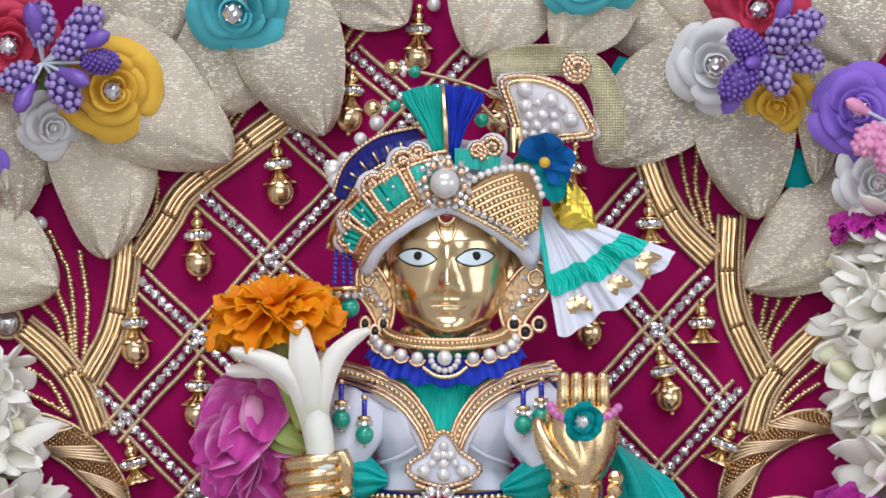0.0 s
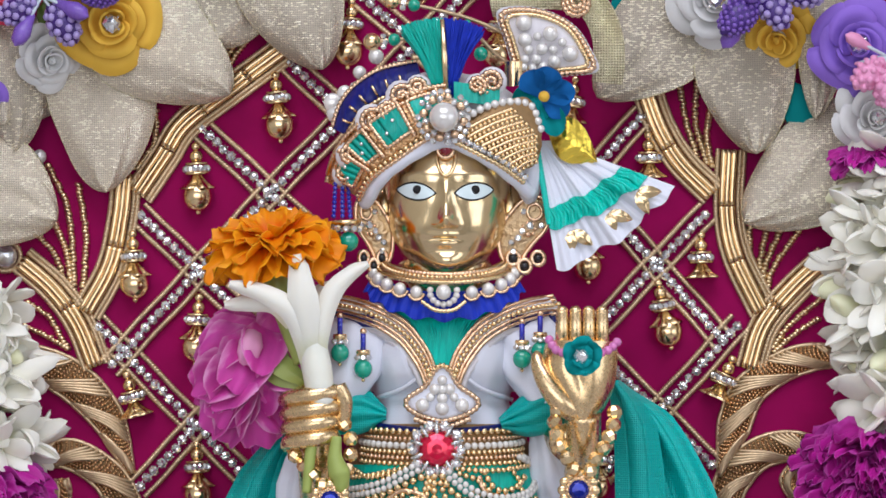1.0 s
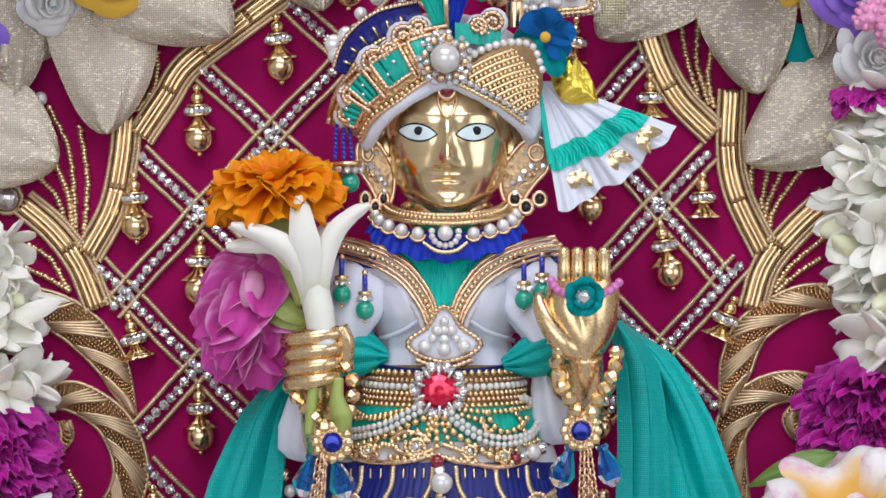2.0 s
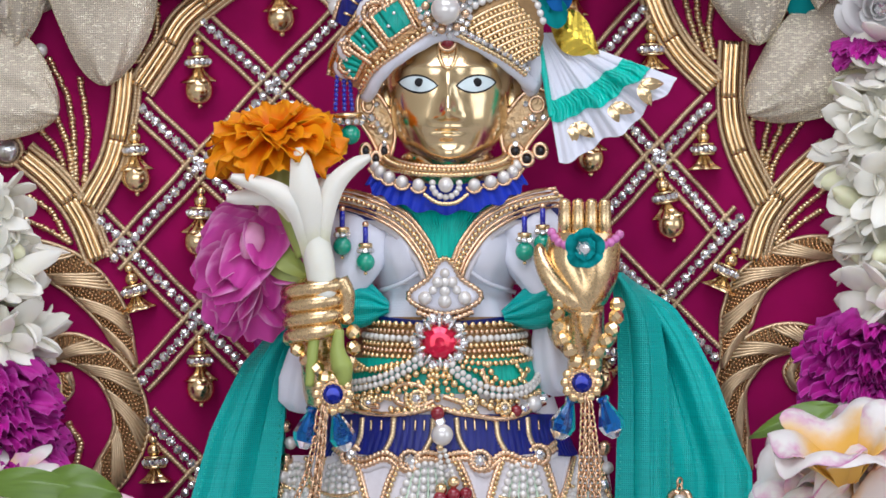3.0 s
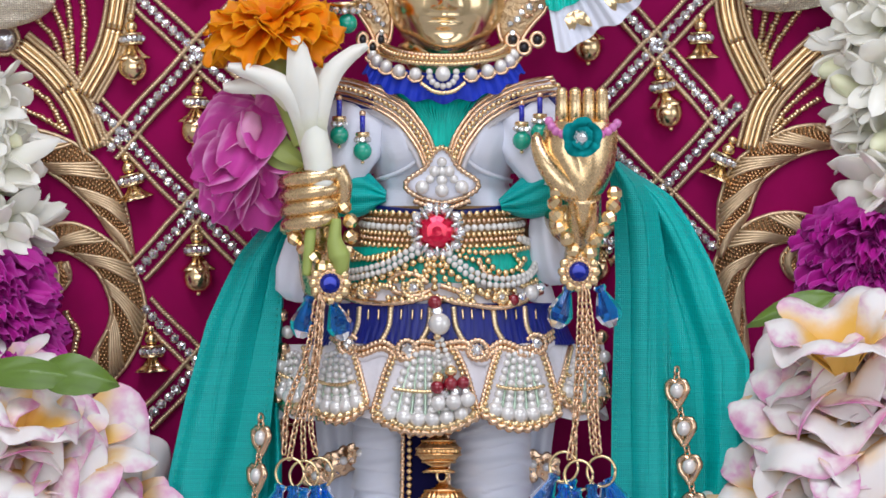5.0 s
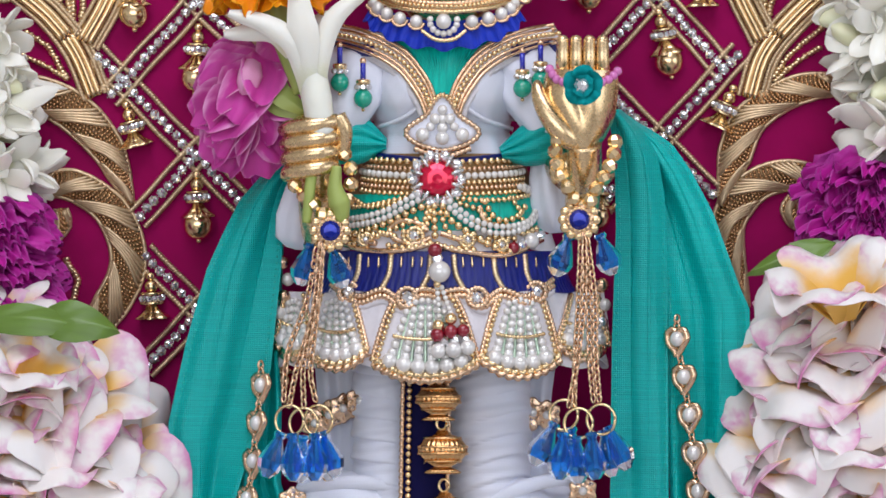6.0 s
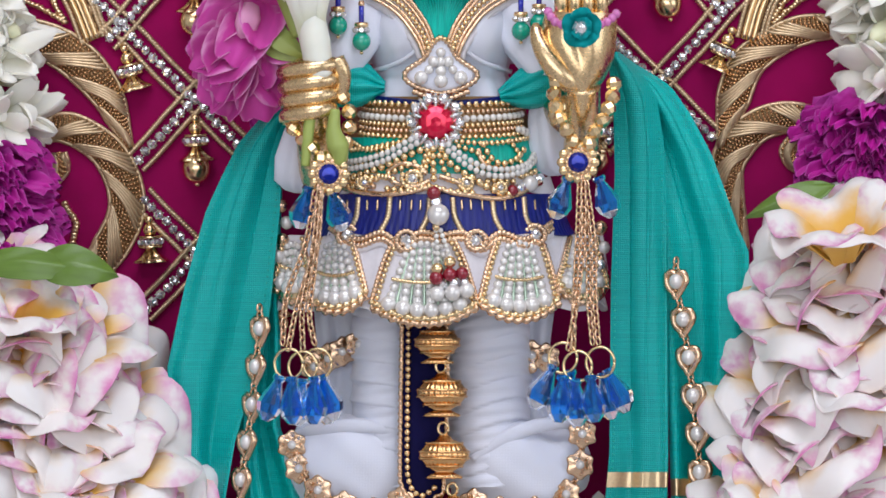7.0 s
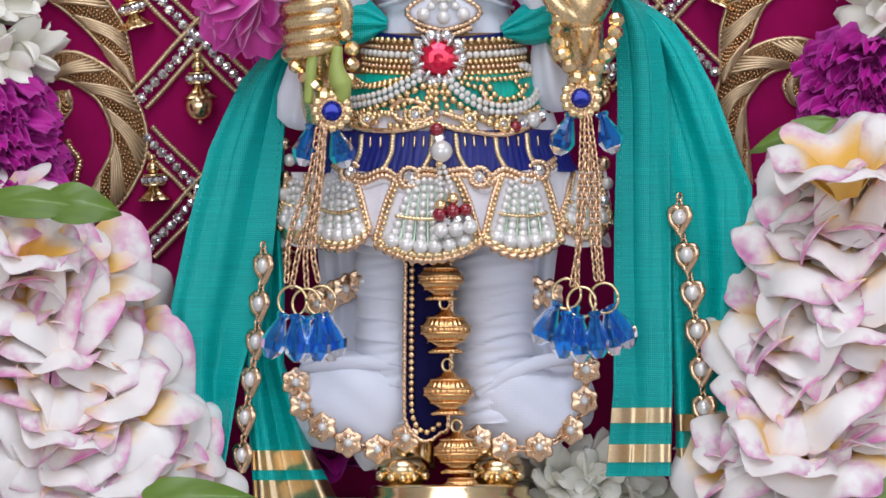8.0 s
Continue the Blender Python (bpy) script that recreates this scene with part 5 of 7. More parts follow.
# strings of round gold beads
for pts, r in (([(606, 1018), (640, 1006), (680, 992), (710, 978), (748, 962)], 7), ([(622, 1028), (668, 1014), (706, 998), (738, 984)], 5.6), ([(612, 1000), (650, 984), (690, 962), (720, 946)], 5.2),
               ([(771, 960), (771, 985), (772, 1012)], 6.4), ([(760, 962), (752, 990), (742, 1000)], 5), ([(786, 960), (800, 984), (822, 1000), (842, 1012), (872, 1030), (905, 1040)], 7),
               ([(860, 952), (872, 974), (890, 986), (915, 980), (930, 962)], 6), ([(905, 946), (918, 962), (926, 984)], 5), ([(690, 1030), (730, 1034), (762, 1026), (800, 1034), (840, 1038)], 5.6),
               ([(632, 950), (655, 962), (690, 956)], 5.2), ([(628, 962), (660, 958), (700, 950), (742, 944)], 5), ([(800, 944), (850, 950), (900, 948), (940, 940)], 5), ([(816, 956), (846, 966), (868, 984)], 5.4), ([(742, 1008), (758, 992), (764, 970)], 5.4), ([(782, 972), (792, 1000), (806, 1016)], 5.4), ([(640, 1018), (676, 1008), (700, 1014)], 6), ([(905, 1000), (928, 1008), (950, 1000)], 6), ([(856, 1022), (880, 1014), (912, 1018)], 5.6), ([(840, 986), (868, 1006), (900, 1022)], 5.2)):
    strand("gold_beading", pts, r * 1.12, GOLD, hip, 15)
# laid bullion
for pts in ([(600, 1024), (640, 1036), (690, 1040), (730, 1036), (765, 1028), (800, 1036), (835, 1042), (880, 1048), (920, 1040), (960, 1020)], [(690, 1006), (705, 1020), (740, 1026), (765, 1016)],
            [(782, 1008), (812, 1018), (840, 1028)], [(690, 1000), (712, 986), (742, 990), (760, 1004)], [(850, 960), (862, 988), (900, 998)], [(612, 1010), (634, 1022), (668, 1026)]):
    p = even(on(pts, 14), 3)
    part("bullion", tube(Geo(), p, 5.2 * (1 + 0.14 * (np.arange(len(p)) % 6 == 0)), 8), ROSEGOLD, hip)
for cu_, cv_, r0 in ((735, 1012, 20), (830, 1020, 14), (650, 1018, 14), (890, 1028, 13)):
    q = np.linspace(0.5, 10, 46)
    part("curl", cord(Geo(), np.c_[cu_ + r0 * (0.35 + 0.65 * q / 10) * np.cos(q), cv_ + r0 * (0.35 + 0.65 * q / 10) * np.sin(q), np.full(46, float(body(cu_, cv_)) + 17)], 4.2, 2, 8), GOLD, hip)
    bit("rhinestone", (cu_, cv_, float(body(cu_, cv_)) + 22), 9 if r0 > 15 else 6, STONE, hip, "claw_gem")
# double swags of seed pearls
for k in (0, 1):
    strand("pearl_swag", [(798, 952 + 12 * k), (832, 978 + 12 * k), (868, 994 + 12 * k), (905, 996 + 11 * k), (938, 986 + 8 * k), (950 + 8 * k, 962), (942 + 9 * k, 938), (922 + 8 * k, 926)], 6, SEEDPEARL, hip, 24)
    strand("pearl_swag", [(742, 938 + 12 * k), (712, 954 + 12 * k), (686, 968 + 12 * k), (652, 978 + 12 * k), (616, 984 + 12 * k)], 6, SEEDPEARL, hip, 24)
for u, v, r, mt, key in ((911, 1034, 11, MAROON, "ball"), (926, 1029, 11, STONE, "claw_gem"), (942, 1022, 15, PEARL, "ball"), (957, 1012, 9, STONE, "claw_gem"), (966, 1002, 10, MAROON, "ball"), (604, 1028, 12, MAROON, "ball"), (592, 1014, 11, PEARL, "ball")):
    bit("bead", (u, v, float(body(u, v)) + 18), r, mt, hip, key)

navy = thing("navy_band", (785, 1110, 360), "royal blue thread band with scalloped gold borders and stones", "garment")
part("threads", wrap(Geo(), 1040, 1108, -90, 90, 8, 240, out=7, ripple=0.006, waves=110, hem=6, hems=4), NAVY, navy)
for side_ in (-1, 1):
    for lift, off in ((10, 0), (10, 11)):
        part("bullion", cord(Geo(), even(on([(785, 1112 + off), (785 + side_ * 40, 1108 + off), (785 + side_ * 70, 1128 + off), (785 + side_ * 105, 1108 + off), (785 + side_ * 150, 1120 + off), (785 + side_ * 195, 1090 + off)], lift), 3), 6.2, 2, 8), ROSEGOLD, navy)
    part("felt_edge", tube(Geo(), on([(785, 1130), (785 + side_ * 40, 1127), (785 + side_ * 70, 1146), (785 + side_ * 105, 1128), (785 + side_ * 150, 1138), (785 + side_ * 195, 1110)], 4), 7, 8, 0.08, 15), FELT, navy)
    for a0, v0 in ((62, 1122), (166, 1112)):
        c = (785 + side_ * a0, v0, float(body(785 + side_ * a0, v0)) + 16)
        bit("rhinestone", c, 12, STONE, navy, "claw_gem")
        q = np.linspace(0, 6.3, 28)
        part("curl", cord(Geo(), np.c_[c[0] + 17 * np.cos(q), c[1] + 17 * np.sin(q), np.full(28, c[2] - 2)], 5, 2, 7), ROSEGOLD, navy)
    for a0 in (36, 52, 72, 112, 130, 165):
        part("tick", tube(Geo(), on([(785 + side_ * a0, 1050), (785 + side_ * (a0 + 1), 1068)], 13), 2.0, 6), BUGLE, navy)
    for a0 in (20, 90, 145):
        part("divider", cord(Geo(), on([(785 + side_ * a0, 1046), (785 + side_ * (a0 + 4), 1080), (785 + side_ * (a0 + 18), 1108)], 9), 5.6, 2, 6), SEQUIN, navy)

skirt = thing("skirt", (785, 1230, 380), "short white scalloped skirt covered with pearl fans", "garment")
part("cloth", wrap(Geo(), 1100, 1228, -105, 105, 16, 120, out=2, ripple=0.012, waves=12, hem=20, hems=4.8), FELT, skirt)
SC = [(-262, 64), (-187, 100), (-30, 172), (138, 128), (250, 84)]
for k, (du, wd) in enumerate(SC):
    u0 = 785 + du
    lo = (1218, 1236, 1257, 1250, 1218)[k]
    nst = 6 if wd > 150 else 5 if wd > 90 else 4
    for j in range(nst):
        x = (j + 0.5) / nst * 2 - 1
        top = np.array([u0 + x * wd * 0.2, 1126 + 8 * abs(x)])
        bot = np.array([u0 + x * wd * 0.44, lo - 12 - 16 * x * x])
        p = on([top, (top + bot) / 2, bot], 12, 3)
        pts = even(p, 14.5)
        for i, q in enumerate(pts):
            bit("pearl", q, np.interp(i, [0, len(pts) - 1], [6.0, 9.2]) if i < len(pts) - 1 else 14.5, PEARL, skirt)
    for j in range(1, nst):
        x = j / nst * 2 - 1
        part("iridescent_strip", tube(Geo(), on([(u0 + x * wd * 0.2, 1134), (u0 + x * wd * 0.32, 1180), (u0 + x * wd * 0.44, lo - 18)], 9), 3, 5, flat=0.5), IRIS, skirt)
    for x in (-1, 1):
        strand("beading", [(u0 + x * wd * 0.26, 1118), (u0 + x * wd * 0.37, 1160), (u0 + x * wd * 0.5, lo - 24)], 5, GOLD, skirt, 12)
        part("bullion", cord(Geo(), on([(u0 + x * wd * 0.3, 1116), (u0 + x * wd * 0.42, 1160), (u0 + x * wd * 0.555, lo - 22)], 11), 4.4, 2, 8), ROSEGOLD, skirt)
    for off in (0, 9):
        hem = on([(u0 - wd * 0.55, lo - 26 + off), (u0 - wd * 0.28, lo - 3 + off), (u0, lo + 4 + off), (u0 + wd * 0.28, lo - 3 + off), (u0 + wd * 0.55, lo - 26 + off)], 14)
        part("hem_cord", tube(Geo(), even(hem, 1.8), 6.4, 10, 0.3, 17 if off else 15), ROSEGOLD if off else GOLD, skirt)

    def tongue(s, t, u0=u0, wd=wd, lo=lo):
        x = 2 * t - 1
        low = lo + 16 - 30 * np.abs(x) ** 2.4
        u, v = u0 + wd * (0.42 + 0.16 * s) * x, 1112 + (low - 1112) * s
        return u, v, body(u, v) + 5 + 1.5 * np.sin(3 * x + 6 * s)
    part("felt_scallop", sheet(Geo(), tongue, 16, 24, 6), FELT, skirt, "white felt under the pearl fan")
    for row_ in (0.6,):
        part("bullion", cord(Geo(), on([(u0 + x * wd * (0.3 + 0.12 * row_), 1126 + (lo - 1140) * row_ - 8 * x * x) for x in (-0.9, -0.45, 0.0, 0.45, 0.9)], 19), 3.4, 2, 7), GOLD, skirt)

string = thing("pendant_string", (790, 1210, 400), "hanging string of ruby beads pearls and gold bells on the skirt", "ornament")
for (u, v, r, mt) in ((772, 1038, 13, MAROON), (776, 1052, 10, STONE), (780, 1076, 20, PEARL), (776, 1098, 7, GOLD), (778, 1172, 11, GOLD), (800, 1160, 11, GOLD), (776, 1188, 13, MAROON), (800, 1182, 13, MAROON),
                      (822, 1180, 12, MAROON), (788, 1200, 8, STONE), (806, 1198, 8, STONE), (826, 1196, 8, STONE), (778, 1216, 14, PEARL), (805, 1214, 15, PEARL), (830, 1210, 14, PEARL)):
    bit("bead", (u, v, float(body(u, v)) + 28), r, mt, string, "gem" if mt is STONE else "ball")
for a, b in (((776, 1104), (780, 1165)), ((784, 1104), (800, 1150))):
    strand("pearl_thread", [a, ((a[0] + b[0]) / 2, (a[1] + b[1]) / 2), b], 5, SEEDPEARL, string, 24)


# ---- headdress ----
def tb(u, v, lift=0.0):
    return dome(u, v, 250, 785, 360, 215, 175, 112) + lift


def ont(pts, lift=4.0, step=4):
    p = spline([(q[0], q[1], 0) for q in pts], step)
    p[:, 2] = tb(p[:, 0], p[:, 1], lift)
    return p


def strip(pts, half, lift, bulge=6.0, nv=9, thick=4, threads=0.0):
    """A band of the turban along pts."""
    p = spline([(q[0], q[1], 0) for q in pts], 5)
    _, a, _ = frames(p)
    hf = np.interp(np.linspace(0, 1, len(p)), np.linspace(0, 1, len(half)), half)

    def fn(s, t):
        i = np.clip(np.round(s * (len(p) - 1)), 0, len(p) - 1).astype(int)
        x = 2 * t - 1
        u, v = p[i, 0] + a[i, 0] * hf[i] * x, p[i, 1] + a[i, 1] * hf[i] * x
        return u, v, tb(u, v, lift) + bulge * (1 - x ** 2) + threads * np.sin(i * 2.1)
    return sheet(Geo(), fn, len(p), nv, thick), p, a, hf


def curl(parent, c, r, turns=2.2, dirn=1, rad=4.6, lift=16):
    q = np.linspace(0.6, turns * 2 * np.pi, int(30 * turns))
    rr = r * q / q[-1]
    part("curl", cord(Geo(), np.c_[c[0] + dirn * rr * np.cos(q), c[1] + rr * np.sin(q), np.full(len(q), float(tb(c[0], c[1], lift)))], rad, 2, 8), ROSEGOLD, parent)


turban = thing("turban", (785, 440, 260), "embroidered turban of teal and navy thread with gold beadwork", "turban")
part("crown", ball(Geo(), (782, 352, 250), (165, 108, 95), 30, 18), FELT, turban)
part("rolled_rim", tube(Geo(), ont([(648, 478), (678, 432), (725, 396), (788, 368), (845, 388), (895, 420), (940, 460)], 6), 12, 12, 0.05, 45), SATIN, turban)
g, p, a, hf = strip([(608, 452), (632, 398), (685, 352), (742, 318), (800, 300)], [30, 40, 44, 40, 34], 6)
part("felt_band", g, FILI, turban)
for k, (s0, s1) in enumerate(((0.04, 0.2), (0.25, 0.38), (0.44, 0.66), (0.72, 0.92))):
    i0, i1 = int(s0 * len(p)), int(s1 * len(p))

    def patch(s, t, i0=i0, i1=i1):
        i = np.clip(np.round(i0 + s * (i1 - i0)), 0, len(p) - 1).astype(int)
        x = 1.25 * t - 0.55
        u, v = p[i, 0] + a[i, 0] * hf[i] * x, p[i, 1] + a[i, 1] * hf[i] * x
        return u, v, tb(u, v, 16) + 4 * np.sin(np.pi * t) + 1.0 * np.sin(i * 3.0)
    part("thread_patch", sheet(Geo(), patch, 14, 9, 4), TEALTHREAD, turban, "teal silk thread")
    rim_s = np.concatenate([np.linspace(0, 1, 12), np.ones(12), np.linspace(1, 0, 12), np.zeros(12)])
    rim_t = np.concatenate([np.zeros(12), np.linspace(0, 1, 12), np.ones(12), np.linspace(1, 0, 12)])
    pu, pv, pd = patch(rim_s, rim_t)
    part("bullion", cord(Geo(), np.c_[pu, pv, pd + 2], 4.4, 2, 8), ROSEGOLD, turban)
    mu, mv, md = patch(np.array([0.3, 0.6]), np.array([0.4, 0.65]))
    for k2 in range(2):
        bit("stitch_bead", (mu[k2], mv[k2], md[k2] + 4), 3.6, STONE, turban)
    e = p[i1] if i1 < len(p) else p[-1]
    part("divider", cord(Geo(), ont([(e[0] + a[min(i1, len(p) - 1), 0] * hf[0] * x, e[1] + a[min(i1, len(p) - 1), 1] * hf[0] * x) for x in (-1.1, 0, 1.1)], 20), 5.2, 2, 8), ROSEGOLD, turban)
lo = p + a * (hf * 0.98)[:, None]
hi = p - a * (hf * 1.0)[:, None]
low, top = (lo, hi) if lo[len(lo) // 2, 1] > hi[len(hi) // 2, 1] else (hi, lo)
part("bead_edge", beads(Geo(), even(np.c_[low[:, :2], tb(low[:, 0], low[:, 1], 16)], 11.5), 5.6), GOLD, turban, kind="stuff")
part("bullion", cord(Geo(), np.c_[low[:, 0], low[:, 1] + 9, tb(low[:, 0], low[:, 1], 14)], 4.6, 2, 9), ROSEGOLD, turban)
part("bullion", cord(Geo(), np.c_[top[:, :2], tb(top[:, 0], top[:, 1], 14)], 5.2, 2, 8), ROSEGOLD, turban)
for c, r, dr in (((712, 288), 24, 1), ((660, 332), 26, 1), ((742, 272), 18, -1), ((622, 392), 22, 1), ((690, 312), 16, -1), ((612, 425), 18, 1), ((872, 262), 22, -1), ((845, 268), 16, 1)):
    part("felt_lobe", ball(Geo(), (c[0], c[1], float(tb(*c, 4))), (r + 5, r + 5, 8), 16, 8), FELT, turban)
    curl(turban, c, r, 2.2, dr)
g, p, a, hf = strip([(602, 350), (626, 304), (672, 268), (745, 246)], [14, 22, 25, 22], -18, 10, 9, 4, 1.0)
part("navy_band", g, NAVY, turban, "navy silk thread band")
for sg in (-1, 1):
    q = p + a * (hf * sg)[:, None]
    part("bullion", cord(Geo(), np.c_[q[:, :2], tb(q[:, 0], q[:, 1], -8)], 4.6, 2, 8), ROSEGOLD if sg > 0 else GOLD, turban)
for i in range(4, len(p) - 3, 5):
    part("tick", tube(Geo(), [p[i] + a[i] * hf[i] * x + [0, 0, float(tb(p[i, 0], p[i, 1], -4)) + 6 * (1 - x * x)] for x in (-0.8, -0.3, 0.2)], 2.6, 6), BUGLE, turban)
for u, v, r in ((590, 300, 16), (596, 318, 17), (612, 285, 15), (632, 276, 13)):
    bit("shell_bead", (u, v, 262), r, PEARL, turban, squash=(1, 0.6, 1.1))
for u, v, r in ((667, 218, 14), (638, 246, 12), (660, 205, 6)):
    bit("drop_pearl", (u, v, 262), r, PEARL, turban)
part("thread_patch", sheet(Geo(), lambda s, t: (805 + 80 * s, 262 + 34 * t + 10 * s, tb(805 + 80 * s, 280 + 0 * t, 8) + np.sin(40 * s)), 30, 6, 4), TEALTHREAD, turban)
gw = Geo()
def wing_edge(s, t):
    lo_, hi_ = 352 + 78 * s, 350 - 62 * np.sin(s * 1.75)
    k = np.sqrt(np.clip(1 - (np.clip(s - 0.78, 0, 1) / 0.225) ** 2, 0.02, 1))
    return (lo_ + hi_) / 2 + (lo_ - hi_) / 2 * k * (2 * t - 1)


sheet(gw, lambda s, t: (800 + 158 * s, wing_edge(s, t), tb(800 + 158 * s, 350 + 0 * t, 14) + 12 * np.sin(np.pi * t)), 26, 14, 5)
part("wing", gw, SATINGOLD, turban, "folded side wing under gold beadwork")
for k in range(18):
    f = (k + 0.6) / 18
    a0 = np.array([812 + 112 * f, 350 + 72 * f])
    b0 = np.array([905 + 45 * min(1, f * 2), 306 + 100 * f])
    q = ont([a0, (a0 + b0) / 2 + [2, -4], b0], 27)
    if k % 2:
        part("beading", beads(Geo(), even(q, 8.8), 4.4), GOLD, turban, kind="stuff")
    else:
        part("bullion_line", tube(Geo(), even(q, 2.5), 3.4 * (1 + 0.1 * (np.arange(len(even(q, 2.5))) % 6 == 0)), 7), BUGLE, turban)
for q in even(ont([(806, 345), (845, 314), (895, 298), (940, 304), (958, 345)], 26), 14):
    bit("seed_pearl", q, 7.5, PEARL, turban)
for q in even(ont([(808, 358), (850, 378), (890, 400), (930, 430)], 26), 13.5):
    bit("rhinestone", q, 7.2, STONE, turban, "claw_gem")
part("bullion", cord(Geo(), ont([(806, 368), (850, 390), (890, 412), (928, 440)], 20), 4.6, 2, 9), GOLD, turban)
part("side_lining", ball(Geo(), (938, 425, 275), (24, 55, 40), 16, 12), SATIN, turban)

brooch = thing("turban_brooch", (787, 360, 375), "large pearl brooch ringed with gold petals and stones", "brooch")
bit("pearl", (787, 325, 408), 27, PEARL, brooch)
for k in range(8):
    an = k * 0.785 + 0.2
    c = np.array([787 + 36 * np.cos(an), 325 + 36 * np.sin(an), 396])
    part("gold_petal", ball(Geo(), c, (8, 8, 5), 10, 7), ROSEGOLD, brooch)
    bit("rhinestone", (787 + 33 * np.cos(an + 0.39), 325 + 33 * np.sin(an + 0.39), 400), 6.5, STONE, brooch, "claw_gem")
for k in range(22):
    an = k * 0.2856
    if 0.8 < an % 1.57 < 1.6 or k % 3:
        bit("rhinestone", (787 + 45 * np.cos(an), 325 + 46 * np.sin(an), 396), 6, STONE, brooch, "gem")
tilak = thing("forehead_jewel", (790, 425, 360), "dark red stone with gold loop on the forehead", "jewel")
fd = float(face_d(np.float64(790), np.float64(395)))
bit("red_stone", (790, 382, fd + 12), 11, MAROON, tilak)
q = np.linspace(0, 6.28, 24)
part("bezel", tube(Geo(), np.c_[790 + 14 * np.cos(q), 382 + 14 * np.sin(q), np.full(24, fd + 8)], 4, 8), ROSEGOLD, tilak)
part("loop", tube(Geo(), [(x, y, float(face_d(np.float64(x), np.float64(y))) + 3) for x, y, _ in spline([(775, 376), (775, 402), (782, 422), (791, 428), (800, 422), (807, 402), (807, 376)], 3)], 3.6, 8), GOLD, tilak)

plume = thing("plume", (788, 295, 340), "upright teal and royal blue fibre plume with gold rib", "plume")
for nm, mt, (x0, x1), sd in (("teal_brush", TEALTHREAD, (712, 786), 1), ("blue_brush", ROYAL, (786, 856), 2)):
    r2 = random.Random(sd)
    g = Geo()
    for k in range(420):
        f = r2.random()
        tx = x0 + (x1 - x0) * (f if sd == 2 else f) + r2.uniform(-3, 3)
        ty = 152 + (18 * f * f if sd == 2 else 14 * (1 - f) ** 2) + r2.uniform(-4, 14)
        bx = 778 + 20 * (f if sd == 1 else f) + r2.uniform(-4, 4) if sd == 1 else 790 + 10 * f + r2.uniform(-3, 3)
        d = 340 + r2.uniform(-16, 16)
        tube(g, spline([(bx, 292 - r2.uniform(0, 6), 345), ((bx * 0.55 + tx * 0.45), 225, d), (tx, ty, d + r2.uniform(-6, 6))], 34), 1.25, 4)
    part(nm, g, mt, plume, kind="stuff")
part("rib", tube(Geo(), [(792, 292, 362), (788, 220, 362), (784, 152, 360)], [3, 6, 4], 6, flat=0.5), BUGLE, plume)


def sprig(pts, beads_, label):
    ob = thing("bead_sprig", (*pts[0], 250), label, "ornament", "bead sprigs of the turban")
    part("wire", cord(Geo(), spline([(u, v, 262) for u, v in pts], 4), 3.4, 1.8, 6), CORD, ob)
    for u, v, r, mt in beads_:
        bit("bead", (u, v, 262), r, mt, ob, "gem" if mt is STONE else "ball")


sprig([(700, 120), (760, 132), (830, 150), (890, 175)], [(694, 120, 15, GOLD), (712, 112, 6, STONE), (715, 122, 7, STONE), (714, 131, 6, STONE), (734, 127, 11.5, JADE)], "sprig of gold and green beads on twisted wire")
sprig([(655, 192), (700, 188), (760, 182)], [(660, 192, 16, GOLD), (680, 182, 6, STONE), (682, 192, 7, STONE), (680, 200, 6, STONE), (699, 188, 11.5, JADE)], "sprig of gold and green beads on twisted wire")
sprig([(835, 165), (870, 205), (905, 232)], [(852, 213, 13, JADE), (828, 160, 8, JADE)], "sprig of gold and green beads on twisted wire")

fan = thing("pearl_fan", (960, 250, 300), "fan shaped felt ornament with pearls and gold cord", "ornament")
outl = [(910, 244), (894, 190), (880, 138), (925, 128), (975, 138), (1018, 162), (1045, 200), (1060, 242), (1010, 252), (950, 256)]
fo = spline([(u, v, 0) for u, v in outl + outl[:1]], 6)[:-1, :2]
part("felt", slab(Geo(), fo, 262, 282, 6), FELT, fan)
ins = fo.mean(0) + (fo - fo.mean(0)) * 0.9
part("cord", cord(Geo(), np.c_[np.vstack([ins, ins[:1]]), np.full(len(ins) + 1, 284)], 5.2, 2, 9), ROSEGOLD, fan)
ins2 = fo.mean(0) + (fo - fo.mean(0)) * 0.78
part("cord", cord(Geo(), np.c_[np.vstack([ins2, ins2[:1]]), np.full(len(ins) + 1, 286)], 4.2, 2, 7), GOLD, fan)
for u, v, r in ((928, 158, 15), (975, 177, 14), (930, 188, 13), (1010, 212, 15), (960, 204, 11), (982, 226, 12), (936, 205, 9), (950, 222, 9), (930, 222, 8), (944, 238, 8), (962, 236, 9), (928, 236, 7), (952, 182, 8), (996, 192, 8), (980, 205, 8), (936, 248, 6)):
    bit("pearl", (u, v, 292), r, PEARL, fan)
part("gold_clasp", sheet(Geo(), lambda s, t: (896 + 28 * t, 226 + 44 * s, 296 + 8 * np.sin(np.pi * t)), 8, 8, 4), BUGLE, fan)
loop = thing("ribbon_loop", (1000, 150, 240), "loop of gold mesh ribbon with a coiled gold rosette", "ribbon")
rp = spline([(868, 120, 240), (930, 108, 246), (1000, 108, 252), (1046, 124, 246), (1072, 168, 240), (1080, 220, 238), (1076, 264, 230)], 6)
_, ra, _ = frames(rp)
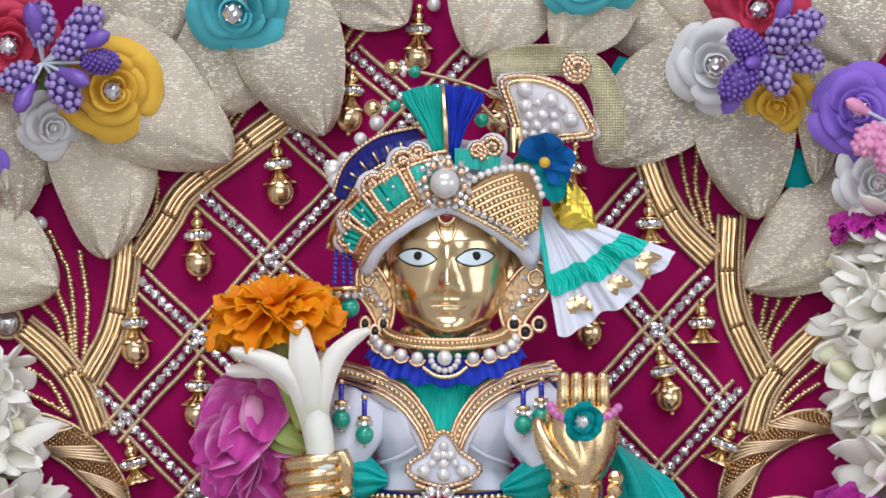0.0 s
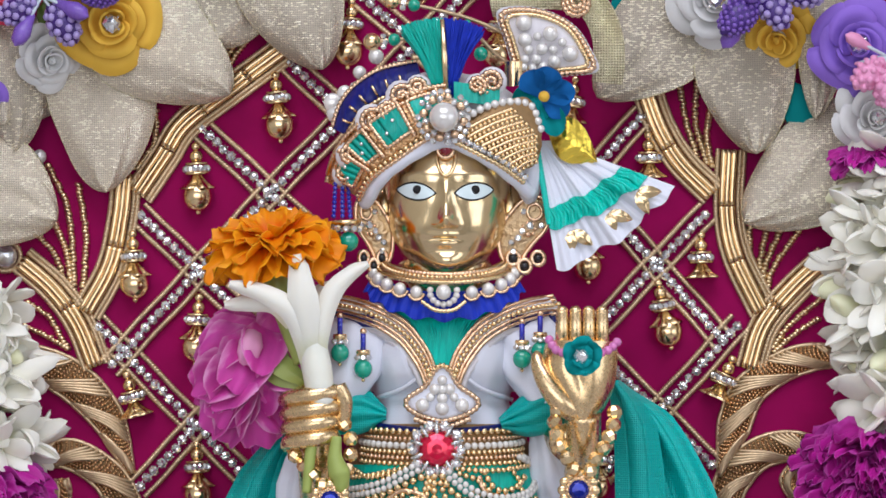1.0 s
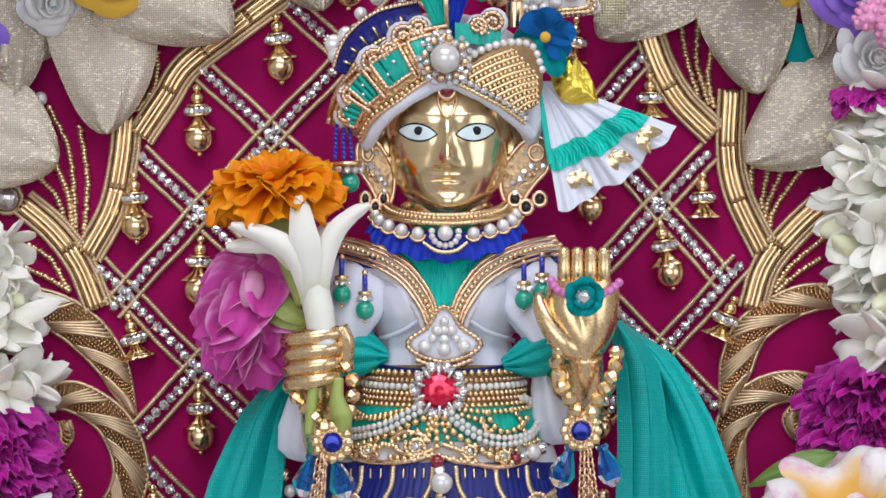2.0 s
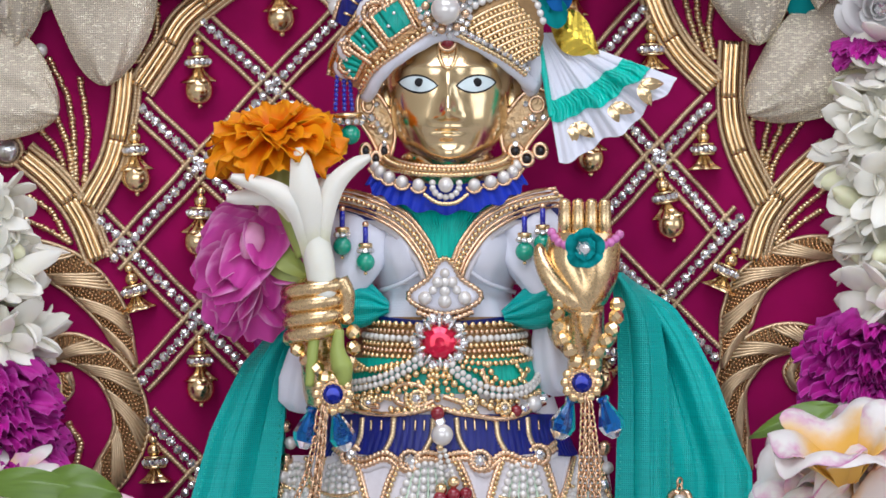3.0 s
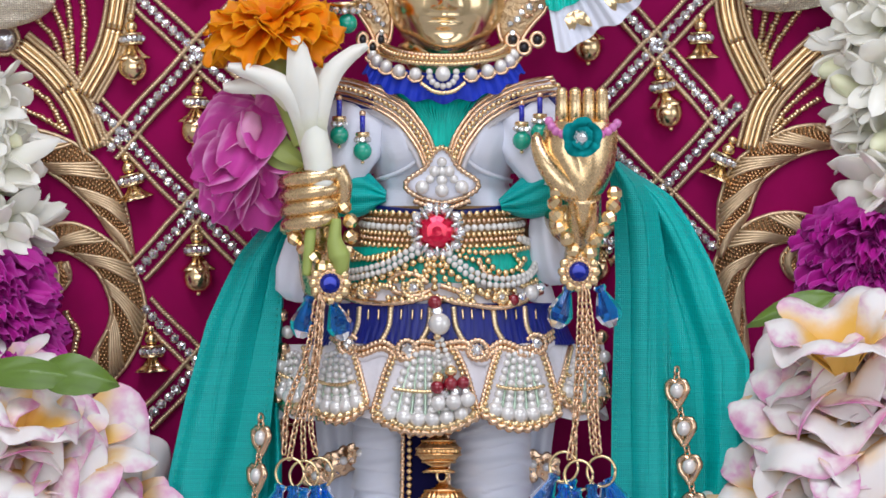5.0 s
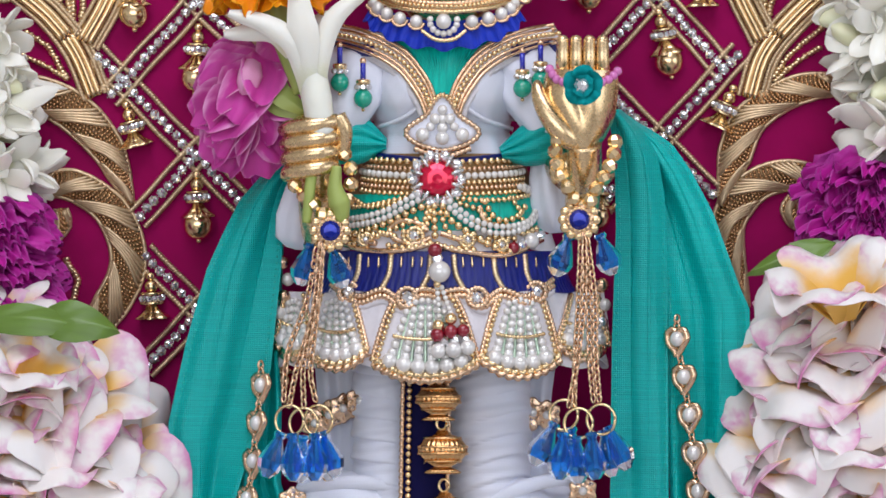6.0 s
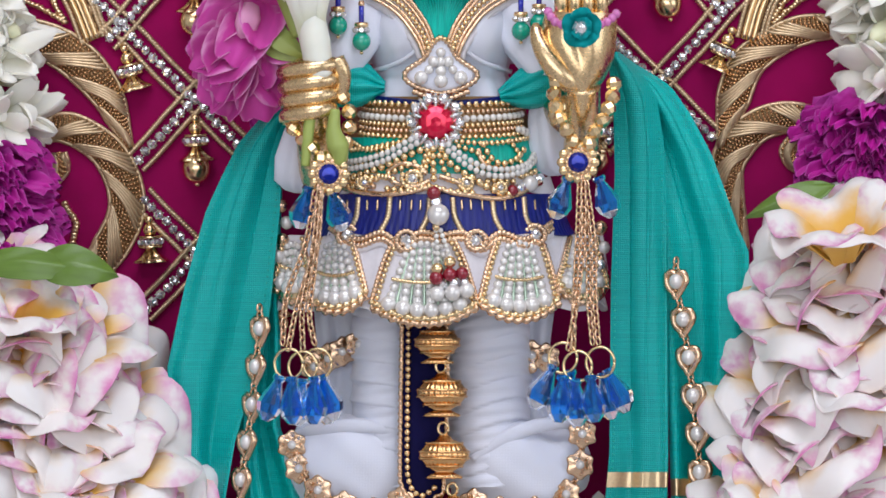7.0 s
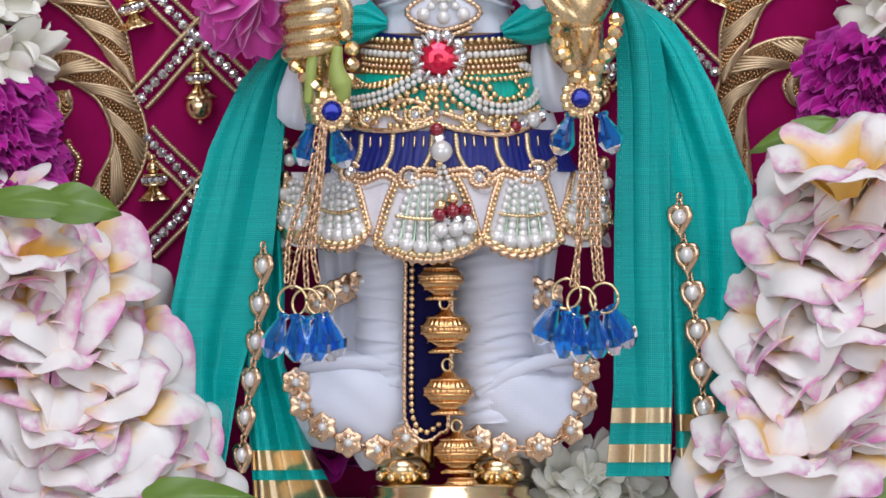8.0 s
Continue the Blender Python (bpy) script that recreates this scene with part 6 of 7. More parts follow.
part("ribbon", sheet(Geo(), lambda s, t: tuple((rp[np.clip((s * (len(rp) - 1)).round().astype(int), 0, len(rp) - 1)] + ra[np.clip((s * (len(rp) - 1)).round().astype(int), 0, len(rp) - 1)] * (27 * (2 * t - 1))[..., None]
     + np.array([0, 0, 1.0]) * (9 * np.sin(14 * s + 3 * t) + 5 * np.sin(7 * t))[..., None])[..., k] for k in range(3)), 44, 10, 3), RIBBONGOLD, loop)
q = np.linspace(0, 17, 70)
part("rosette", cord(Geo(), np.c_[1022 + (6 + q * 1.15) * np.cos(q), 122 + (6 + q * 1.15) * np.sin(q), 276 + 6 - q * 0.4], 5, 2, 9), ROSEGOLD, loop)

felt = thing("felt_flower", (965, 320, 330), "blue and teal felt flower with a yellow bead heart", "flower")
for an, mt, ln in ((-2.2, BLUEFELT, 62), (-1.3, BLUEFELT, 62), (-0.2, BLUEFELT, 64), (0.6, BLUEFELT, 60), (2.0, TEALFELT, 52), (1.2, TEALFELT, 84), (2.9, TEALFELT, 66)):
    blade("petal", felt, blade_mesh("round", mt, int(ln) % 4), (962 + 4 * np.cos(an), 288 + 4 * np.sin(an), 322 - (6 if mt is TEALFELT else 0)), (np.cos(an), np.sin(an), 0.12), (0, 0, 1), ln * 0.8, 54)
bit("heart", (964, 288, 342), 10, YELLOWROSE, felt, label="yellow bead")
gl = thing("gold_leaf", (1020, 370, 300), "crinkled gold foil leaf under the felt flower", "ornament")
part("blade", sheet(Geo(), lambda s, t: (970 + 88 * s + 24 * np.sin(np.pi * s) * (2 * t - 1) * 0.6, 335 + 68 * s - 34 * np.sin(np.pi * s ** 0.8) * (2 * t - 1), 300 + 10 * np.sin(np.pi * s) - 10 * np.abs(2 * t - 1) + 1.0 * np.sin(34 * s + 8 * np.abs(2 * t - 1))), 40, 14, 2), GOLDFOIL, gl)

tas = thing("pleated_tassel", (1080, 590, 300), "pleated white satin fan tassel with teal stripes and gold leaf charms", "tassel")


def pleat(s, t, lift=0.0):
    th = np.radians(80 - 60 * t)
    r = (240 - 10 * np.sin(np.pi * t) + 5 * np.sin(15 * t) + 3 * np.sin(31 * t)) * s
    u = 948 + 20 * t + r * np.cos(th) * (0.94 + 0.06 * t)
    v = 358 + r * np.sin(th) + 6 * t
    fold = 11 * np.sin(2 * np.pi * 2.6 * t + 0.4) + 7 * np.sin(2 * np.pi * 5.3 * t ** 1.25 + 1.2) * (1 - 0.5 * s) + 2.5 * np.sin(2 * np.pi * 13 * t + 2 * s)
    return u, v, 285 + 16 * s + s * fold + lift


part("cloth", sheet(Geo(), lambda s, t: pleat(0.03 + 0.97 * s, t), 30, 110, 3), SATIN, tas)


def stitch(s, t):
    lo_, hi_ = 0.53 + 0.05 * t, 0.69 + 0.1 * t
    u, v, d = pleat(lo_ + (hi_ - lo_) * s, t, 5)
    return u, v, d + 1.6 * np.sin(170 * t + 14 * np.abs(s - 0.5)) * (1 - (2 * s - 1) ** 6)


part("teal_stripe", sheet(Geo(), stitch, 16, 260, 3), TEALTHREAD, tas, "teal satin stitch stripe")
part("teal_edge", tube(Geo(), [tuple(float(x) for x in pleat(np.float64(s), np.float64(0.0), 3)) for s in np.linspace(0.08, 0.66, 40)], [5 + 1.2 * (k % 2) for k in range(40)], 7), TEALTHREAD, tas)
for t0, s0 in ((0.2, 0.76), (0.55, 0.78), (0.84, 0.8)):
    c = np.array([float(x) for x in pleat(np.float64(s0), np.float64(t0), 12)])
    th = np.radians(80 - 60 * t0)
    for an, ln in ((-0.55, 42), (0.55, 42)):
        blade("leaf_charm", tas, blade_mesh("leaf", GOLD, 2), c, (np.cos(th + an), np.sin(th + an), 0.1), (0, 0, 1), ln, 22)


def earring(cx, sg, squeeze):
    ob = thing("earring", (cx, 600, 290), "antique gold paisley earring with clear and dark stones", "earring", "earrings")

    def at(x, y):
        return cx + sg * x * squeeze, y
    o = [at(x, y) for x, y in ((-22, 498), (0, 474), (28, 464), (46, 476), (50, 500), (42, 524), (24, 544), (10, 562), (-4, 584), (-22, 588), (-36, 568), (-40, 540), (-34, 516))]
    so = spline([(u, v, 0) for u, v in o + o[:1]], 5)[:-1, :2]
    part("plate", slab(Geo(), so, 270, 280, 5), ANTIQUE, ob)
    part("rim", tube(Geo(), even(np.c_[np.vstack([so, so[:1]]), np.full(len(so) + 1, 281)], 3), 4.2, 7), ROSEGOLD, ob)
    q = np.linspace(0, 6.3, 26)
    hu, hv = at(24, 492)
    part("eye_ring", tube(Geo(), np.c_[hu + 13 * squeeze * np.cos(q), hv + 14 * np.sin(q), np.full(26, 286)], 3.4, 7), ROSEGOLD, ob)
    for x, y, r_ in ((4, 492, 6), (36, 516, 6), (16, 516, 8), (2, 526, 6), (12, 532, 5), (-6, 538, 7), (-18, 546, 6), (-14, 562, 6)):
        u, v = at(x, y)
        bit("rhinestone" if r_ > 5 else "gold_bead", (u, v, 287), r_, STONE if r_ > 5 else ROSEGOLD, ob, "gem" if r_ > 5 else "ball")
    for k in range(7):
        u, v = at(14 + 11 * np.cos(k * 0.9), 522 + 11 * np.sin(k * 0.9))
        bit("gold_bead", (u, v, 286), 3.4, ROSEGOLD, ob)
    for x, y in ((-14, 574), (6, 588), (30, 574)):
        u, v = at(x, y)
        part("stone_ring", tube(Geo(), np.c_[u + 11 * squeeze * np.cos(q), v + 12 * np.sin(q), np.full(26, 284)], 4.4, 8), ROSEGOLD, ob)
        bit("black_stone", (u, v, 283), 7.5, BLACKSTONE, ob)


earring(668, -1, 0.74)
earring(924, 1, 1.0)

side = thing("side_tassel", (612, 545, 300), "tassel of blue beads with a gold ring and green bead", "tassel")
for x in (596, 608, 618):
    part("blue_strand", beads(Geo(), even(spline([(x + 4, 410, 300), (x, 440, 302), (x + 2 * (x - 607) / 6, 500, 304)], 4), 8.6), 4.8), BLUEBEAD, side, kind="stuff")
bit("gold_bead", (602, 395, 300), 8, GOLD, side)
bit("gold_bead", (602, 410, 300), 8, ROSEGOLD, side)
part("gold_ring", lathe(Geo(), (614, 506, 304), [(5, 0), (26, 1), (27, 5), (26, 9), (5, 10)], (0.05, 1, 0), 20), GOLD, side)
for k in range(9):
    an = k * 0.7 - 2.8
    bit("rhinestone", (614 + 23 * np.sin(an), 522, 304 + 20 * np.cos(an)), 7, STONE, side, "gem")
bit("green_bead", (619, 545, 306), 18, JADE, side)
bit("green_bead", (594, 545, 300), 13, JADE, side)

# ---- flowers in the hands ----
mari = thing("marigold", (490, 690, 400), "fresh orange marigold held in the brass fist", "flower")
r2 = random.Random(5)
up = unit((-0.16, -0.96, 0.26))
ma = unit(np.cross(up, [0, 0.2, 1.0]))
mb = np.cross(up, ma)
for n, rise, ln, wd in ((8, -0.42, 108, 104), (8, -0.12, 112, 92), (8, 0.14, 96, 80), (6, 0.42, 72, 66), (5, 0.9, 48, 52)):
    first = r2.uniform(0, 6)
    for k in range(n):
        th = first + 6.283 * (k + r2.uniform(-0.22, 0.22)) / n
        o = ma * np.cos(th) + mb * np.sin(th)
        blade("petal", mari, blade_mesh("frill", MARIGOLD, r2.randrange(6)), np.array([486, 540, 335]) + o * 14 + up * 8 * rise, o + up * (rise + r2.uniform(-0.12, 0.12)), up - o * rise * 0.8, ln * r2.uniform(0.88, 1.12), wd * r2.uniform(0.85, 1.2))
part("calyx", tube(Geo(), spline([(484, 560, 335), (492, 620, 345), (512, 690, 360), (535, 760, 375)], 8), np.interp(np.linspace(0, 1, len(spline([(484, 560, 335), (492, 620, 345), (512, 690, 360), (535, 760, 375)], 8))), [0, 0.3, 0.6, 1], [30, 24, 18, 12]), 12), STEM, mari)
tub = thing("tuberose_bloom", (560, 830, 420), "single white tuberose blossom held in the brass fist", "flower")
tp = spline([(572, 835, 404), (562, 760, 402), (552, 705, 400), (546, 680, 398)], 6)
part("tube", tube(Geo(), tp, np.interp(np.linspace(0, 1, len(tp)), [0, 0.4, 0.75, 1], [24, 27, 24, 12]), 24), TUBE, tub)
for pts, wd in (([(558, 770, 404), (550, 715, 428), (537, 640, 444), (528, 568, 434)], (23, 27, 4)), ([(566, 770, 404), (568, 715, 424), (588, 640, 434), (622, 602, 432), (654, 584, 428)], (15, 17, 3)), ([(556, 780, 402), (541, 722, 424), (516, 668, 438), (470, 638, 436), (408, 620, 428)], (17, 18, 4)), ([(520, 690, 410), (480, 655, 410), (400, 658, 400)], (14, 15, 3)),
                ([(555, 680, 400), (570, 640, 396), (600, 620, 390)], (18, 16, 3))):
    bp = spline(pts, 5)
    _, ba, _ = frames(bp)
    bw = np.interp(np.linspace(0, 1, len(bp)), [0, 0.25, 0.62, 0.9, 1], [wd[0] * 0.9, wd[0], wd[1], wd[1] * 0.6, wd[2]])
    part("petal", sheet(Geo(), lambda s, t, bp=bp, ba=ba, bw=bw: tuple((bp[np.clip((s * (len(bp) - 1)).round().astype(int), 0, len(bp) - 1)] + ba[np.clip((s * (len(bp) - 1)).round().astype(int), 0, len(bp) - 1)] * (bw[np.clip((s * (len(bp) - 1)).round().astype(int), 0, len(bp) - 1)] * (2 * t - 1))[..., None]
         + np.array([0, 0, -9.0]) * ((2 * t - 1) ** 2)[..., None])[..., k] for k in range(3)), len(bp), 9, 5), TUBEROSE, tub)
for pts, rr in (([(598, 890, 415), (596, 930, 418), (606, 965, 418), (604, 988, 416)], (9, 12, 20, 10)), ([(556, 890, 412), (550, 940, 412), (545, 990, 410)], (10, 10, 8))):
    sp = spline(pts, 5)
    part("stem", tube(Geo(), sp, np.interp(np.linspace(0, 1, len(sp)), np.linspace(0, 1, len(rr)), rr), 10), STEM, tub)


def pinkplace(i, r):
    f = (i + 0.5) / 34
    th = -1.45 + 2.9 * ((i * 0.618) % 1)
    p = np.array([468 - 22 * f + 10 * np.sin(th), 690 + 130 * f, 268 + 46 * np.cos(th)])
    return p, (1.05 * np.sin(th) - 0.35, r.uniform(-0.35, 0.6) + 0.4 * f, 0.35 * np.cos(th)), (0.7 * np.sin(th) - 0.1, r.uniform(-0.45, 0.1), 0.9), r.choice((0.75, 0.95, 1.1))


bloom = petal_cloud("pink_bloom", "drooping bright pink bloom hanging beside the fist", "flower", PINKBLOOM, "droop", pinkplace, 34, 51, 92, 92)
part("inner_bud", lathe(Geo(), (452, 700, 352), [(0, 0), (13, 4), (22, 26), (20, 46), (9, 64), (0, 68)], (-0.3, 1, 0.1), 20, lobes=3, depth=0.12), PINKBUD, bloom, "pale furled inner petals")
sep = thing("green_sepal", (490, 780, 320), "pale green sepals beside the pink bloom", "leaf")
for b, e, ln in (((470, 745, 345), (0.8, 0.5, 0.3), 90), ((470, 780, 340), (0.9, 0.1, 0.2), 95), ((480, 730, 340), (0.5, 0.8, 0.3), 70)):
    blade("sepal", sep, blade_mesh("leaf", STEM, 1), b, e, (0, -0.3, 1), ln, 40)
petal_cloud("pink_petals", "loose pink petals on the backdrop", "flower", MAGENTA, "round", lambda i, r: (np.array([450 + 20 * i, 900 + 14 * i, 40.0]), (r.uniform(-0.5, 0.5), 1, 0.2), (0, 0, 1), 0.5), 3, 52, 70, 46)

palmset = thing("hand_flower", (1032, 770, 430), "teal flower with a rhinestone on pink beads across the palm", "ornament")
for q in even(spline([(974, 718, 405), (985, 735, 420), (1005, 742, 426), (1060, 742, 426), (1080, 735, 420), (1094, 722, 405)], 3), 13.5):
    bit("pink_bead", q, 8.2, PINKBEAD, palmset)
for k in range(8):
    an = k * 1.2566 - 1.57 + (0.6 if k > 4 else 0)
    blade("petal", palmset, blade_mesh("cup", TEALFELT, k % 4), (1032 + 4 * np.cos(an), 746 + 4 * np.sin(an), 426 + (4 if k > 4 else 0)), (np.cos(an), np.sin(an), 0.35 if k < 5 else 1.0), (-0.3 * np.cos(an), -0.3 * np.sin(an), 1), 36 if k < 5 else 26, 42 if k < 5 else 34)
bit("rhinestone", (1032, 746, 446), 15, STONE, palmset, "claw_gem")


# ---- bracelets, chains and crystal tassels ----
def ring_path(c, r, plane, n=18):
    q = np.linspace(0, 2 * np.pi, n)
    return np.asarray(c, float) + r[0] * np.cos(q)[:, None] * np.asarray(plane[0], float) + r[1] * np.sin(q)[:, None] * np.asarray(plane[1], float)


def chain(g, pts, link_len=16.0, w=5.6, thick=2.3):
    p = even(spline(pts, 5), link_len * 0.72)
    t, a, b = frames(p)
    for i in range(len(p)):
        k = 0.8 if i % 2 else -0.8
        tube(g, ring_path(p[i], (link_len / 2, w), (t[i], a[i] * np.cos(k) + b[i] * np.sin(k)), 11), thick, 5)
    return g


def crystal(g, c, axis, length, r):
    return lathe(g, c, [(0, 0), (r * 0.42, 1), (r * 0.5, length * 0.08), (r * 0.34, length * 0.15), (r * 0.72, length * 0.42), (r, length * 0.66), (r * 0.8, length * 0.84), (r * 0.3, length), (0, length)], axis, 8)


def wrist_set(c, drops, ends, ring_c, crystals, label):
    ob = thing("wrist_ornament", c, label, "bracelet", "wrist ornaments")
    u, v, d = c
    part("disc", lathe(Geo(), (u, v, d - 8), [(0, 0), (30, 0), (34, 6), (26, 12), (0, 13)], (0, 0, 1), 24), ROSEGOLD, ob)
    for k in range(12):
        an = k * 0.5236
        bit("gold_petal", (u + 29 * np.cos(an), v + 29 * np.sin(an), d), 9, GOLD, ob, squash=(1, 0.7, 1))
    for k in range(16):
        an = k * 0.3927
        bit("prong", (u + 20 * np.cos(an), v + 20 * np.sin(an), d + 8), 3.2, BUGLE, ob)
    part("blue_stone", lathe(Geo(), (u, v, d + 2), [(0, 0), (18, 0), (18, 6), (12, 12), (0, 13)], (0, 0, 1), 10), SAPPHIRE, ob, "faceted sapphire blue glass", smooth=False)
    for b, ax in drops:
        part("crystal_drop", crystal(Geo(), b, ax, 78, 24), CRYSTAL, ob, "faceted blue crystal", smooth=False)
    for pts in ends:
        part("chain", chain(Geo(), pts), ROSEGOLD, ob)
    for rc in ring_c:
        part("ring", tube(Geo(), ring_path(rc, (25, 27), ((1, 0, 0.25), (0, 1, 0)), 26), 2.8, 7), GOLD, ob)
    for b, ax in crystals:
        part("crystal_drop", crystal(Geo(), b, ax, 86, 24), CRYSTAL, ob, smooth=False)
    return ob


wrist_set((587, 1004, 420), [((552, 1025, 405), (-0.25, 1, 0)), ((590, 1030, 410), (0.3, 1, 0))],
          [[(572, 1030, 425), (566, 1120, 430), (530, 1240, 430), (515, 1310, 425)], [(570, 1030, 430), (560, 1130, 436), (540, 1240, 436), (540, 1310, 430)], [(562, 1040, 420), (545, 1130, 424), (512, 1220, 424), (505, 1300, 420)],
           [(574, 1032, 425), (562, 1160, 430), (552, 1250, 430), (560, 1300, 425)]],
          [(515, 1340, 425), (540, 1345, 430), (566, 1340, 428)],
          [((500, 1360, 425), (-0.35, 1, 0.1)), ((520, 1362, 440), (0.02, 1, 0.1)), ((560, 1362, 440), (0.0, 1, 0.1)), ((572, 1358, 425), (0.3, 1, 0)), ((540, 1365, 430), (-0.1, 1, 0)), ((575, 1362, 415), (0.12, 1, 0))],
          "gold wrist ornament with sapphire stone chains and blue crystals")
wrist_set((1027, 984, 430), [((1010, 1010, 410), (-0.35, 1, 0)), ((1062, 1008, 410), (0.35, 1, 0))],
          [[(1030, 1012, 430), (1026, 1120, 434), (1020, 1240, 434), (1018, 1310, 430)], [(1036, 1012, 434), (1036, 1120, 438), (1024, 1230, 438), (1010, 1310, 432)], [(1040, 1012, 430), (1054, 1120, 434), (1056, 1220, 434), (1062, 1300, 430)],
           [(1034, 1012, 426), (1044, 1140, 430), (1046, 1230, 430), (1052, 1300, 428)]],
          [(1000, 1330, 425), (1026, 1345, 434), (1066, 1338, 430)],
          [((985, 1342, 420), (-0.5, 1, 0)), ((1000, 1360, 436), (-0.1, 1, 0.1)), ((1022, 1366, 432), (0.05, 1, 0)), ((1048, 1360, 438), (0.1, 1, 0.1)), ((1078, 1348, 428), (0.45, 1, 0)), ((1012, 1350, 420), (0.1, 1, 0)), ((1070, 1355, 420), (0.2, 1, 0))],
          "gold wrist ornament with sapphire stone chains and blue crystals")
for pts, lab in (([(988, 842, 415), (984, 870, 425), (993, 902, 428), (1008, 930, 430), (1018, 948, 430)], 1), ([(1090, 846, 410), (1086, 875, 420), (1072, 905, 426), (1056, 930, 430), (1046, 950, 430)], 1),
                 ([(612, 868, 392), (624, 900, 392), (620, 940, 395), (608, 975, 400)], 0), ([(512, 905, 390), (530, 930, 400), (556, 955, 410), (575, 975, 415)], 0)):
    ob = thing("bead_bracelet", (*pts[0][:2], 400), "strand of faceted gold beads round the brass wrist", "bracelet", "gold bead bracelets")
    for q in even(spline(pts, 4), 25):
        bit("gold_bead", q, 13.5, GOLD, ob, "nugget", turn=q[0])

# ---- teal scarves ----
def scarf(name, outer, inner, d0, waves, amp, stripes, label, thick=3, tuck=0.0):
    """A hanging ribbon between an outer and an inner edge, both rows of (v, u)."""
    o, i_ = np.array(outer, float), np.array(inner, float)
    v0, v1 = o[0, 0], o[-1, 0]

    def fn(s, t, a=0.0, b=1.0, lift=0.0):
        v = v0 + (v1 - v0) * (a + (b - a) * s)
        uo, ui = np.interp(v, o[:, 0], o[:, 1]), np.interp(v, i_[:, 0], i_[:, 1])
        f = (v - v0) / (v1 - v0)
        return uo + (ui - uo) * t, v + tuck * t * (1 - f), d0 + 46 * f + amp * (0.5 + f) * (1.4 * np.sin(2 * np.pi * waves * t ** 1.4 + 1.5 * f) + 0.22 * np.sin(2 * np.pi * waves * 3.3 * t ** 0.8 + 0.6 + 3 * f)) + 30 * np.sin(np.pi * t) * (1 - f) + lift + 2 * np.sin(9 * f + 4 * t) + sum(h * np.exp(-np.abs(t - c - 0.05 * np.sin(3 * f + h)) / 0.022) for c, h in ((0.34, 5), (0.68, -4))) * np.sin(2.6 * f + waves)
    ob = thing(name, (o[:, 1].mean(), v1, d0), label, "scarf", "teal scarves")
    part("ribbon", sheet(Geo(), fn, 80, 110, thick), TEAL, ob)
    for edge_t in (0.07, 0.93):
        rows_ = np.linspace(0.06, 0.97, 130)
        part("seam", beads(Geo(), np.stack(fn(rows_, np.full(130, edge_t), lift=2.0), 1)[::2], 2.0, 6, 4), TEALTHREAD, ob, kind="stuff")
    for a, b in stripes:
        part("gold_stripe", sheet(Geo(), lambda s, t: fn(s, t, (a - v0) / (v1 - v0), (b - v0) / (v1 - v0), 3.0), 8, 110, 3), SEQUIN, ob, "glittering woven gold stripe")
    return ob


scarf("scarf", [(872, 500), (920, 455), (951, 428), (1010, 398), (1071, 370), (1201, 332), (1349, 300), (1470, 312), (1700, 350)],
      [(872, 520), (911, 508), (1051, 500), (1231, 482), (1309, 470), (1400, 440), (1470, 420), (1700, 380)], 235, 1.1, 12, [], "long teal taffeta scarf hanging from the arm", tuck=30)
scarf("scarf", [(1000, 480), (1231, 450), (1309, 440), (1450, 425), (1600, 440), (1700, 445)], [(1000, 505), (1231, 495), (1309, 500), (1450, 498), (1600, 545), (1700, 595)], 205, 1.3, 14, [(1605, 1640), (1658, 1690)], "narrow teal scarf end with gold stripes")
scarf("scarf", [(790, 1098), (810, 1124), (831, 1160), (851, 1190), (900, 1224), (971, 1262), (1101, 1310), (1141, 1328), (1311, 1330), (1460, 1310), (1660, 1280)],
      [(790, 1082), (851, 1100), (900, 1126), (971, 1150), (1101, 1178), (1311, 1184), (1500, 1190), (1660, 1195)], 222, 1.2, 14, [(1545, 1575), (1605, 1635)], "long teal taffeta scarf hanging from the arm")
scarf("scarf", [(794, 1100), (830, 1140), (870, 1164), (940, 1176), (1000, 1180), (1200, 1184), (1500, 1186), (1655, 1182)], [(794, 1080), (850, 1086), (900, 1090), (1000, 1092), (1200, 1085), (1500, 1082), (1655, 1068)], 262, 1.0, 5, [(1533, 1560), (1598, 1630)], "narrow teal scarf end with gold stripes")


def gather(top, bot, d0, bulge):
    """A pleated fold of scarf between two edges."""
    tp, bt = spline([(u, v, 0) for u, v in top], 4), spline([(u, v, 0) for u, v in bot], 4)

    def fn(s, t):
        k = np.linspace(0, 1, len(tp))
        k2 = np.linspace(0, 1, len(bt))
        u = np.interp(s, k, tp[:, 0]) * (1 - t) + np.interp(s, k2, bt[:, 0]) * t
        v = np.interp(s, k, tp[:, 1]) * (1 - t) + np.interp(s, k2, bt[:, 1]) * t
        return u, v, d0 + bulge * np.sin(np.pi * t) ** 0.6 + 5 * np.sin(2 * np.pi * 3.5 * t + 2 * s) * (0.4 + 0.6 * s) + 4 * np.sin(5 * s)
    solo("scarf_fold", sheet(Geo(), fn, 26, 34, 4), TEAL, "gathered teal taffeta fold over the arm", "scarf", "gathered scarf folds")


